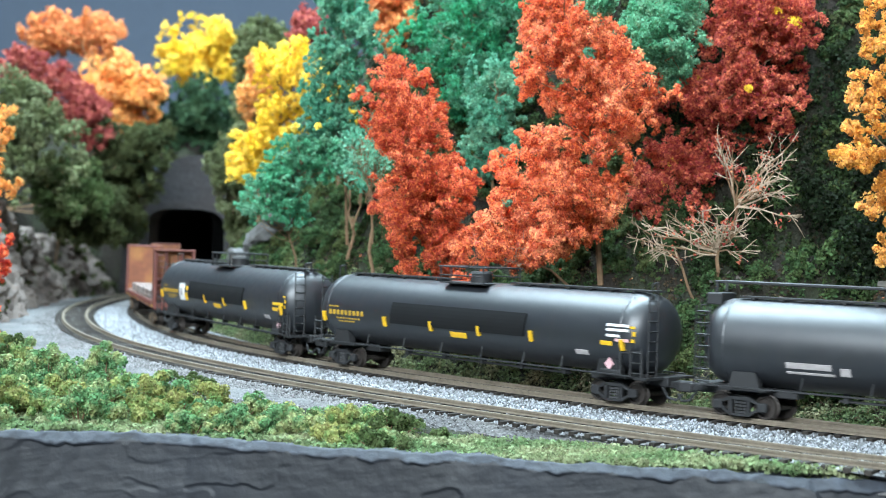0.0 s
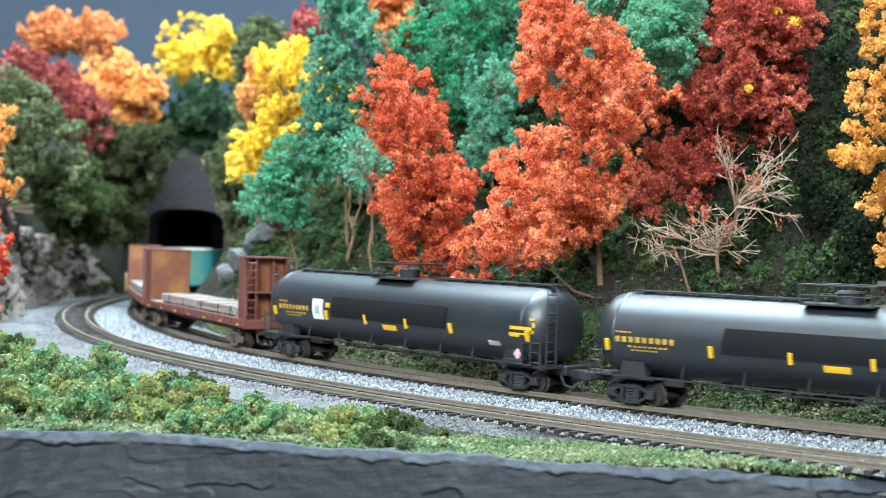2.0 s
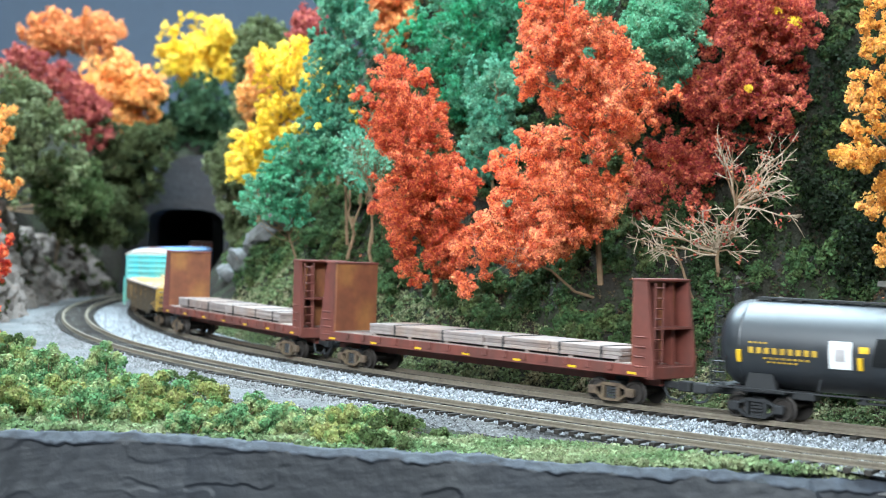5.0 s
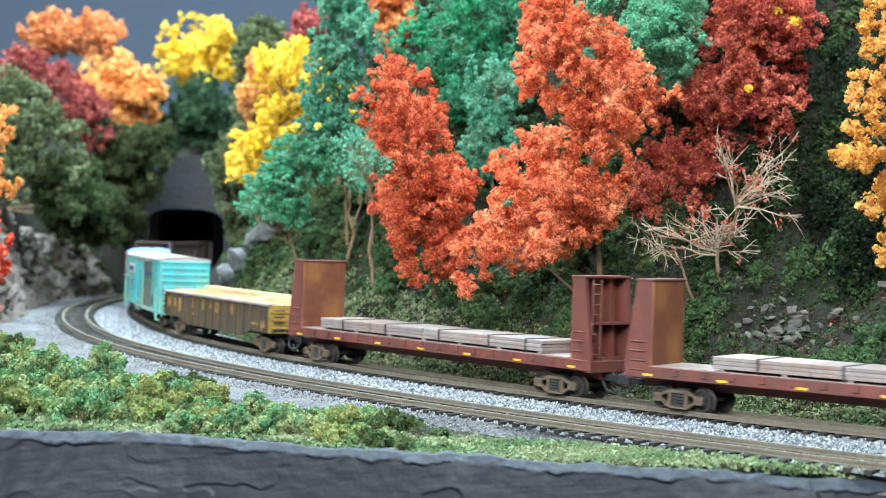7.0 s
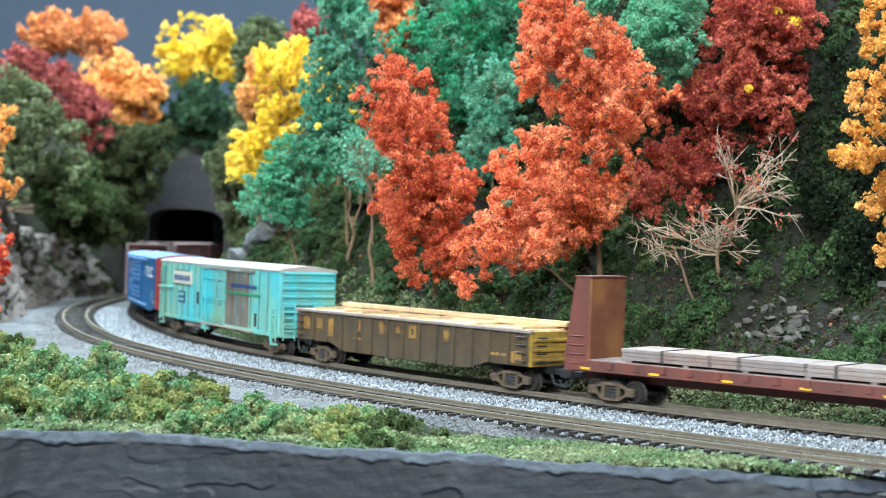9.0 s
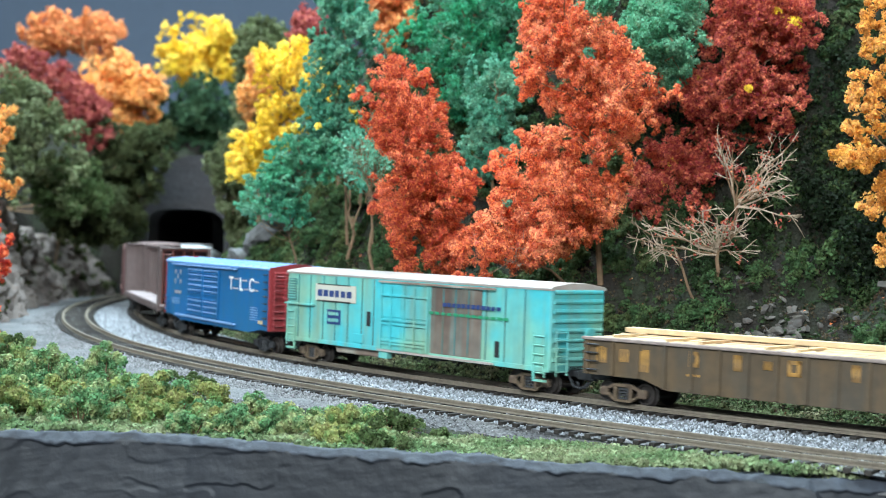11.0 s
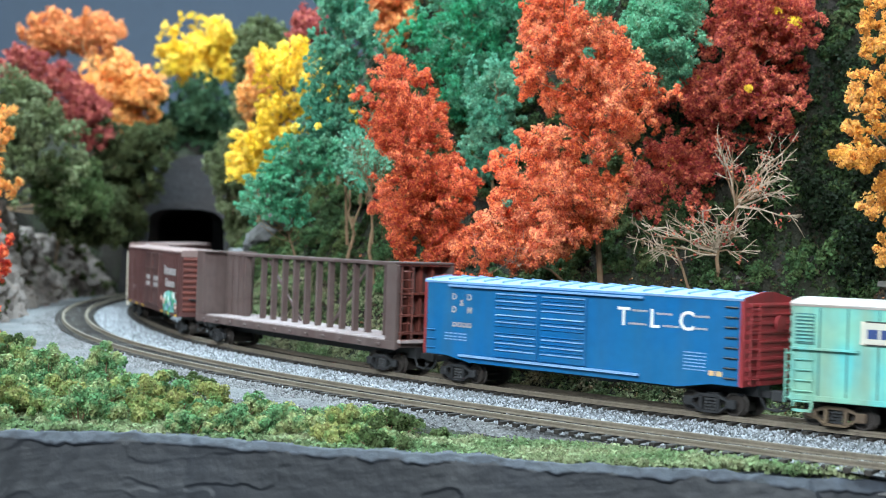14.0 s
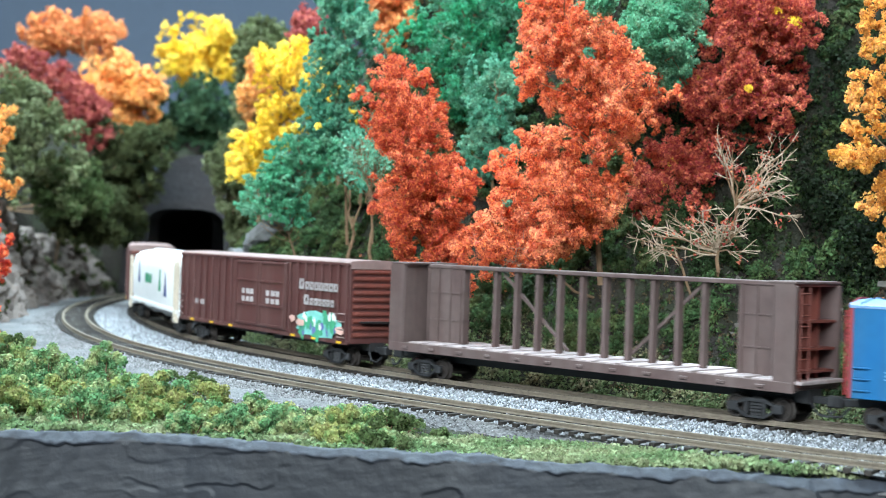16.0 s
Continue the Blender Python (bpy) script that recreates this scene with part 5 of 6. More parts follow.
        if placard:
            P("placard", WHITE_MARK, -0.0730, -0.0640, 0.0235, 0.0340, 0.0006, "white paper placard")
            P("placard_mark", GREY_MARK, -0.0705, -0.0665, 0.0265, 0.0310, 0.0008)
            P("lettering", YELLOW_MARK, -0.0612, -0.0575, 0.0300, 0.0325)
            P("lettering", YELLOW_MARK, 0.0860, 0.1000, 0.0285, 0.0300)
            P("lettering", YELLOW_MARK, 0.0860, 0.0960, 0.0262, 0.0270)
        else:
            for z, x1 in ((0.0335, 0.1010), (0.0315, 0.1010), (0.0290, 0.0960)):
                P("lettering", WHITE_MARK, 0.0885, x1, z, z + 0.0011)
            P("lettering", PINK_MARK, 0.0935, 0.1010, 0.0272, 0.0284)
        for x0, x1, z0, z1 in ((0.1040, 0.1095, 0.0330, 0.0340), (0.1050, 0.1095, 0.0298, 0.0318), (0.1045, 0.1090, 0.0270, 0.0285)):
            lettering(car, YELLOW_MARK, x0, x1, z0, z1, -0.0166 + (x0 - 0.104) * 0.3)
        hz = Shape().add([(0.0880, -0.0150, 0.0142), (0.0906, -0.0150, 0.0170), (0.0880, -0.0150, 0.0198), (0.0854, -0.0150, 0.0170),
                          (0.0880, -0.0146, 0.0142), (0.0906, -0.0146, 0.0170), (0.0880, -0.0146, 0.0198), (0.0854, -0.0146, 0.0170)],
                         [(0, 1, 2, 3), (7, 6, 5, 4), (0, 4, 5, 1), (1, 5, 6, 2), (2, 6, 7, 3), (3, 7, 4, 0)])
        part("hazard_diamond", hz, PINK_MARK, car, "pale pink diamond placard").location = (marks, 0, 0)
        part("valve_box", Shape().box(0.0900, 0.1010, -0.0165, -0.0125, 0.0125, 0.0148, 0.0005), IRON, car)
        brace = Shape()
        pts = [(0.1020, -0.0168, 0.0120), (0.1020, -0.0168, 0.0225), (0.1120, -0.0150, 0.0232), (0.1130, -0.0150, 0.0120)]
        for a, b in zip(pts, pts[1:]):
            brace.rod(a, b, 0.0006, sides=5)
        part("brace", brace, IRON, car)
    finish(car, centre, half + 0.001, 0.0940, IRON)


tank_car(1.1630, "plain black tank car with crown handrails on the main track", first=True)
tank_car(0.9130, "glossy black tank car with yellow marks and white stencils")
tank_car(0.6605, "glossy black tank car with a white paper placard", placard=True)


def bulkhead_flat(centre, label, load, truck_x=0.0905, set_back=0.0):
    half = 0.1125
    car = thing("bulkhead_flatcar", label, "flatcar", "freight train")
    frame_sh = Shape().box(-half, half, -0.0168, 0.0168, 0.0140, 0.0172, 0.0004)
    frame_sh.box(-half + 0.002, half - 0.002, -0.0045, 0.0045, 0.0085, 0.0141)
    part("frame", frame_sh, OXIDE, car)
    for side in (-1, 1):
        part("side_sill", Shape().box(-half, half, side * 0.0168, side * 0.0180, 0.0128, 0.0176, 0.0002) if side > 0 else Shape().box(-half, half, -0.0180, -0.0168, 0.0128, 0.0176, 0.0002), OXIDE, car)
        for k in range(15):
            x = -half + 0.022 + k * 0.0130
            y0, y1 = sorted((side * 0.0179, side * 0.0190))
            part("stake_pocket", Shape().box(x - 0.0013, x + 0.0013, y0, y1, 0.0145, 0.0176, 0.0002), OXIDE, car)
    for k in range(7):
        x = -half + 0.009 + k * (2 * half - 0.018) / 6
        part("reflector", Shape().box(x - 0.0024, x + 0.0024, -0.01815, -0.0178, 0.0136, 0.0146), YELLOW_MARK, car)
    deck = part("deck", Shape().box(-half + 0.006, half - 0.006, -0.0170, 0.0170, 0.0172, 0.0180), DECK, car, "grey worn wooden deck")
    for d in (-1, 1):
        xf = d * (half - 0.0092)
        bulk = part("bulkhead", Shape().box(*sorted((xf - d * 0.0012, xf)), -0.0172, 0.0172, 0.0150, 0.0535, 0.0003), RUSTY_PLATE, car, "tall rust-stained bulkhead plate")
        for side in (-1, 1):
            y0, y1 = sorted((side * 0.0155, side * 0.0176))
            post = Shape().prism([(xf, 0.0130), (xf + d * 0.0115, 0.0130), (xf + d * 0.0115, 0.0200), (xf + d * 0.0065, 0.0545), (xf - d * 0.0006, 0.0545)], y0, y1)
            part("bulkhead_post", post, OXIDE, bulk)
        for y in (-0.0065, 0.0065):
            part("end_stiffener", Shape().prism([(xf, 0.0150), (xf + d * 0.0070, 0.0150), (xf + d * 0.0040, 0.0530), (xf, 0.0530)], y - 0.0012, y + 0.0012), OXIDE, bulk)
        for z in (0.0165, 0.0330):
            part("cross_beam", Shape().box(*sorted((xf, xf + d * 0.0098)), -0.0160, 0.0160, z, z + 0.0010), OXIDE, bulk)
        part("top_cap", Shape().box(*sorted((xf - d * 0.0016, xf + d * 0.0070)), -0.0178, 0.0178, 0.0535, 0.0547, 0.0003), OXIDE, bulk)
        if d > 0:
            ladder(bulk, OXIDE, *sorted((xf + d * 0.0016, xf + d * 0.0072)), -0.0183, 0.0150, 0.0320, 4, stiles=False, name="grab_irons")
            ladder(bulk, OXIDE, -0.0150, -0.0085, xf + d * 0.0098, 0.0135, 0.0530, 9, across=True)
        else:
            ladder(bulk, OXIDE, *sorted((xf + d * 0.0016, xf + d * 0.0085)), -0.0183, 0.0140, 0.0300, 4, stiles=False, name="grab_irons")
        part("end_sill", Shape().box(*sorted((d * (half - 0.002), d * (half + 0.002))), -0.0172, 0.0172, 0.0120, 0.0172, 0.0003), OXIDE, car)
    finish(car, centre, half, truck_x, TAN_TRUCK, 0.83)
    # the load: flat bundles of boards on bearers, strapped down
    cargo = thing("board_stack", load, "lumber load", "board loads")
    rng = random.Random(int(abs(centre) * 1000))
    for k, x in enumerate(np.linspace(-0.082, 0.082, 7)):
        part("bearer", Shape().box(x - 0.0012, x + 0.0012, -0.0134, 0.0134, 0.0180, 0.0190), DECK, cargo)
    for b in range(4):
        x0, x1 = -0.0860 + b * 0.0425, -0.0860 + b * 0.0425 + 0.0420
        for j, (z0, z1) in enumerate(((0.0190, 0.0206), (0.0207, 0.0223), (0.0224, 0.0240))):
            e = rng.uniform(-0.0006, 0.0006)
            part("board", Shape().box(x0 + e, x1 + e, -0.0136 + e * 0.5, 0.0136, z0, z1, 0.0002), BOARD, cargo)
    for x in (-0.0660, -0.0300, 0.0120, 0.0480, 0.0730):
        strap = Shape().box(x - 0.0005, x + 0.0005, -0.0140, 0.0140, 0.0240, 0.0243)
        for y in (-0.0140, 0.0137):
            strap.box(x - 0.0005, x + 0.0005, y, y + 0.0003, 0.0180, 0.0243)
        part("strap", strap, IRON, cargo)
    for piece in cargo.children:
        piece.matrix_basis = Matrix.Translation((set_back, 0, 0)) @ piece.matrix_basis
    TRAIN.append((cargo, centre, 2 * truck_x, [], []))


bulkhead_flat(0.4066, "red-oxide bulkhead flatcar carrying strapped boards", "pinkish grey boards strapped in low stacks on a flatcar", 0.0890, 0.012)
bulkhead_flat(0.1612, "red-oxide bulkhead flatcar with rust-orange bulkheads", "pinkish grey boards strapped in low stacks on a flatcar")


def gondola(centre):
    half = 0.0925
    car = thing("gondola", "grimy brown gondola with worn yellow letter shapes", "gondola", "freight train")
    part("floor_pan", Shape().box(-half, half, -0.0165, 0.0165, 0.0125, 0.0140), GONDOLA, car)
    part("centre_sill", Shape().box(-half, half, -0.0045, 0.0045, 0.0085, 0.0126), IRON, car)
    belly = [(-half, 0.0275), (half, 0.0275), (half, 0.0120), (0.062, 0.0118), (0.050, 0.0080), (-0.050, 0.0080), (-0.062, 0.0118), (-half, 0.0120)]
    for side in (-1, 1):
        y0, y1 = sorted((side * 0.0160, side * 0.0168))
        wall = part("side_wall", Shape().prism(belly, y0, y1), GONDOLA, car)
        for k in range(15):
            x = -half + 0.0025 + k * (2 * half - 0.005) / 14
            low = 0.0122 if abs(x) > 0.06 else 0.0084
            a, b = sorted((side * 0.0168, side * 0.0178))
            part("rib", Shape().box(x - 0.0008, x + 0.0008, a, b, low, 0.0272, 0.0002), GONDOLA, wall)
        a, b = sorted((side * 0.0158, side * 0.0182))
        part("top_rail", Shape().box(-half - 0.0005, half + 0.0005, a, b, 0.0270, 0.0284, 0.0003), DECK, wall, "rust-worn top rail")
    for d in (-1, 1):
        mat = GON_YELLOW if d > 0 else GONDOLA
        x0, x1 = sorted((d * half, d * (half - 0.0010)))
        end = part("end_wall", Shape().box(x0, x1, -0.0166, 0.0166, 0.0120, 0.0280, 0.0002), mat, car, "worn yellow end wall" if d > 0 else "")
        for z in (0.0150, 0.0195, 0.0240):
            a, b = sorted((d * half, d * (half + 0.0010)))
            part("end_rib", Shape().box(a, b, -0.0160, 0.0160, z - 0.0007, z + 0.0007, 0.0002), mat, end)
        ladder(car, IRON, *sorted((d * (half - 0.0085), d * (half - 0.0025))), -0.0186, 0.0125, 0.0270, 4, stiles=False, name="grab_irons")
        ladder(car, IRON, -0.0150, -0.0090, d * (half + 0.0018), 0.0125, 0.0270, 4, across=True, stiles=False, name="grab_irons")
    part("corner_panel", Shape().box(half - 0.0015, half + 0.0002, -0.0172, -0.0160, 0.0120, 0.0272), GON_YELLOW, car)
    for x0, x1, z0, z1 in ((-0.0402, -0.0345, 0.0190, 0.0255), (-0.0195, -0.0150, 0.0190, 0.0255), (-0.0062, -0.0015, 0.0205, 0.0240), (0.0040, 0.0112, 0.0188, 0.0252), (0.0310, 0.0355, 0.0188, 0.0255)):
        lettering(car, GON_LETTER, x0, x1, z0, z1, -0.01705, 1, 0, hollow=0.0016)
    for x0, x1, z0, z1 in ((-0.0860, -0.0800, 0.0175, 0.0245), (-0.0740, -0.0690, 0.0185, 0.0240), (-0.0640, -0.0590, 0.0150, 0.0245), (-0.0410, -0.0340, 0.0150, 0.0160), (0.0640, 0.0760, 0.0155, 0.0170), (0.0790, 0.0865, 0.0130, 0.0185)):
        lettering(car, GON_LETTER, x0, x1, z0, z1, -0.01702, 3, int(1e4 * abs(x0)))
    finish(car, centre, half, 0.0735, TAN_TRUCK)
    cargo = thing("lumber_load", "pale fresh lumber filling a gondola to its rim", "lumber load", "board loads")
    rng = random.Random(4)
    for layer in range(2):
        for k in range(9):
            y = -0.0150 + k * 0.00335
            for x0, x1 in ((-0.089, -0.046), (-0.045, 0.001), (0.002, 0.046), (0.047, 0.088)):
                e = rng.uniform(-0.0012, 0.0012)
                z = 0.0225 + layer * 0.0030 + (0.0008 if k in (7, 8) else 0)
                part("plank", Shape().box(x0 + e, x1 + e, y, y + 0.0031, z, z + 0.0026 + rng.uniform(0, 0.0006), 0.0002), WOOD, cargo)
    for x in (-0.078, -0.052, -0.036, -0.006, 0.008, 0.052, 0.084):
        part("cross_stick", Shape().box(x - 0.0008, x + 0.0008, -0.0150, 0.0150, 0.0286, 0.0296), WOOD, cargo)
    for y in (0.0095, 0.0130):
        part("loose_plank", Shape().box(-0.088, 0.088, y, y + 0.0028, 0.0296, 0.0318, 0.0002), WOOD, cargo)
    part("loose_plank", Shape().box(-0.020, 0.020, -0.0013, 0.0013, 0.0296, 0.0312, 0.0002, pose(0.071, 0.003, 0, 0, 0, 14)), WOOD, cargo)
    part("bed", Shape().box(-0.089, 0.089, -0.0155, 0.0155, 0.0140, 0.0225), WOOD, cargo)
    TRAIN.append((cargo, centre, 2 * 0.0735, [], []))


gondola(-0.0615)


def house_roof(half, eave, peak, w):
    """Cross-section rings of a low-pitched roof with rounded edges."""
    prof = [(-w, eave - 0.0008), (-w - 0.0002, eave + 0.0002), (-w + 0.0012, eave + 0.0010), (-0.005, peak), (0.005, peak), (w - 0.0012, eave + 0.0010), (w + 0.0002, eave + 0.0002), (w, eave - 0.0008)]
    return [[(x, y, z) for y, z in prof] for x in (-half, half)]


def underbody(car, half, z1=0.0130):
    part("centre_sill", Shape().box(-half, half, -0.0045, 0.0045, 0.0085, z1), IRON, car)
    gear = Shape().rod((-0.03, 0.006, 0.0105), (-0.012, 0.006, 0.0105), 0.0022, sides=10)
    gear.box(0.012, 0.022, -0.0110, -0.0060, 0.0085, z1).box(-0.004, 0.004, -0.012, -0.008, 0.0095, z1)
    gear.rod((-0.05, -0.007, 0.0100), (0.05, -0.007, 0.0100), 0.0004, sides=4)
    part("brake_gear", gear, IRON, car)


def reefer(centre):
    half, w, low, eave = 0.1035, 0.0174, 0.0105, 0.0483
    car = thing("refrigerator_car", "faded cyan refrigerator car with a rust-stained panel", "boxcar", "freight train")
    part("body", Shape().box(-half, half, -w, w, low, eave, 0.0008), CYAN, car)
    part("roof", Shape().loft(house_roof(half + 0.0004, eave - 0.0004, eave + 0.0022, w + 0.0003)), REEFER_ROOF, car, "chalky white weathered roof")
    underbody(car, half)
    for x in (-0.0920, -0.0810, -0.0690, -0.0580, -0.0470, -0.0350, -0.0250, 0.0350, 0.0480, 0.0610, 0.0740, 0.0870):
        part("side_seam", Shape().box(x - 0.0003, x + 0.0003, -w - 0.00035, -w, low + 0.001, eave - 0.0015), SEAM_GRIME, car)
        part("side_seam", Shape().box(x - 0.0003, x + 0.0003, w, w + 0.00035, low + 0.001, eave - 0.0015), CYAN, car)
    part("bottom_sill", Shape().box(-half, half, -w - 0.0006, -w, low, low + 0.0022, 0.0002), CYAN, car)
    door = part("plug_door", Shape().box(-0.0180, 0.0200, -w - 0.0009, -w, low + 0.0012, eave - 0.0030, 0.0004), CYAN, car, "cyan plug door with raised frames")
    for x in (-0.0172, 0.0010, 0.0192):
        part("door_post", Shape().box(x - 0.0006, x + 0.0006, -w - 0.0018, -w - 0.0009, low + 0.002, eave - 0.004), CYAN, door)
    for z in (0.0150, 0.0165, 0.0250, 0.0270, 0.0395):
        part("door_bar", Shape().box(-0.0172, 0.0192, -w - 0.0020, -w - 0.0010, z - 0.0005, z + 0.0005), CYAN, door)
    lettering(door, AMBER_MARK, -0.0080, -0.0020, 0.0300, 0.0330, -w - 0.0010, 3)
    lettering(door, AMBER_MARK, -0.0110, -0.0075, 0.0180, 0.0225, -w - 0.0010)
    for z in (low + 0.0008, eave - 0.0022):
        part("door_track", Shape().box(-0.0190, 0.0680, -w - 0.0022, -w - 0.0010, z - 0.0005, z + 0.0005), REEFER_ROOF if z < 0.02 else DOOR_RUST, car)
    part("stained_panel", Shape().box(0.0210, 0.0580, -w - 0.0006, -w, low + 0.0022, eave - 0.0032, 0.0002), STAINED, car, "brown rust-stained wall panel")
    for x in (0.0305, 0.0395, 0.0490):
        part("side_seam", Shape().box(x - 0.0003, x + 0.0003, -w - 0.0009, -w - 0.0006, low + 0.0025, eave - 0.0035), SEAM_GRIME, car)
    sign = part("sign_board", Shape().box(-0.0760, -0.0400, -w - 0.0007, -w - 0.0003, 0.0335, 0.0425, 0.0002), CREAM_TRIM, car, "cream sign with a dark border")
    lettering(sign, CREAM_SIGN, -0.0752, -0.0408, 0.0342, 0.0418, -w - 0.00075)
    lettering(sign, NAVY_MARK, -0.0738, -0.0428, 0.0360, 0.0396, -w - 0.0009, 6, 2)
    lettering(sign, IRON, -0.0762, -0.0398, 0.0333, 0.0427, -w - 0.0006, 1, hollow=0.0006)
    plate = part("plate", Shape().box(-0.0650, -0.0535, -w - 0.0005, -w, 0.0215, 0.0292), NAVY_MARK, car)
    lettering(plate, CYAN, -0.0640, -0.0545, 0.0262, 0.0280, -w - 0.0006, 4)
    lettering(plate, CYAN, -0.0640, -0.0545, 0.0228, 0.0246, -w - 0.0006, 4)
    for x, z in ((-0.0290, 0.0225), (0.0690, 0.0145)):
        part("label_plate", Shape().box(x - 0.0014, x + 0.0014, -w - 0.0005, -w, z, z + 0.0075), IRON, car)
    lettering(car, NAVY_MARK, 0.0300, 0.0720, 0.0360, 0.0380, -w - 0.0010, 12, 3)
    lettering(car, GREEN_MARK, 0.0200, 0.0780, 0.0318, 0.0332, -w - 0.0010, 13, 5)
    for z in np.linspace(0.016, 0.0465, 8):
        for d in (-1, 1):
            part("end_corrugation", Shape().rod((d * half, -0.0155, z), (d * half, 0.0155, z), 0.0011, sides=8), CYAN, car)
    for d in (-1, 1):
        ladder(car, CYAN, *sorted((d * (half - 0.0095), d * (half - 0.0020))), -w - 0.0010, 0.0080, 0.0285, 5)
        ladder(car, CYAN, -0.0155, -0.0085, d * (half + 0.0024), 0.0090, 0.0300, 6, across=True)
        part("step", Shape().box(*sorted((d * (half - 0.0095), d * (half - 0.0020))), -w - 0.0012, -w + 0.0006, 0.0060, 0.0070).box(*sorted((d * (half - 0.0095), d * (half - 0.0088))), -w - 0.0012, -w, 0.0060, 0.0110), CYAN, car)
    grille = part("vent_grille", Shape().box(-half + 0.0018, -half + 0.0095, -w - 0.0006, -w, 0.0325, 0.0445, 0.0002), SEAM_GRIME, car, "grimy louvred vent")
    for k in range(8):
        z = 0.0335 + k * 0.0014
        part("louvre", Shape().box(-half + 0.0022, -half + 0.0091, -w - 0.0012, -w - 0.0005, z, z + 0.0006), CYAN, grille)
    part("side_ledge", Shape().box(-half + 0.0006, -half + 0.0270, -w - 0.0022, -w, 0.0304, 0.0312), CYAN, car)
    for x0, x1 in ((-0.0160, -0.0005), (0.0025, 0.0180)):
        for z0, z1 in ((0.0178, 0.0240), (0.0282, 0.0385)):
            part("door_panel", Shape().box(x0, x1, -w - 0.0014, -w - 0.0008, z0, z1, 0.0005), CYAN, door)
    for x in (-0.0085, 0.0100):
        part("lock_rod", Shape().rod((x, -w - 0.0022, low + 0.003), (x, -w - 0.0022, eave - 0.0045), 0.0004, sides=6), CYAN, door)
    part("hatch", Shape().box(-0.0420, -0.0325, -w - 0.0007, -w, 0.0135, 0.0180, 0.0002), CYAN, car)
    part("brake_wheel", Shape().rod((half + 0.0020, 0.006, 0.0270), (half + 0.0032, 0.006, 0.0270), 0.0034, sides=14), CYAN, car)
    part("walkway_step", Shape().box(-0.0185, -0.0115, -w - 0.0014, -w + 0.002, 0.0072, 0.0106, 0.0002), CYAN, car)
    part("fuel_tank", Shape().box(-0.0600, -0.0200, -0.0150, -0.0060, 0.0068, 0.0106, 0.0006), DOOR_RUST, car)
    finish(car, centre, half, 0.0850, TAN_TRUCK)


CREAM_SIGN = material("cream_sign_paint", (0.55, 0.52, 0.43), 0.6, vary=0.12)
AMBER_MARK = material("faded_orange_lettering", (0.62, 0.42, 0.20), 0.6, vary=0.2)
reefer(-0.2735)


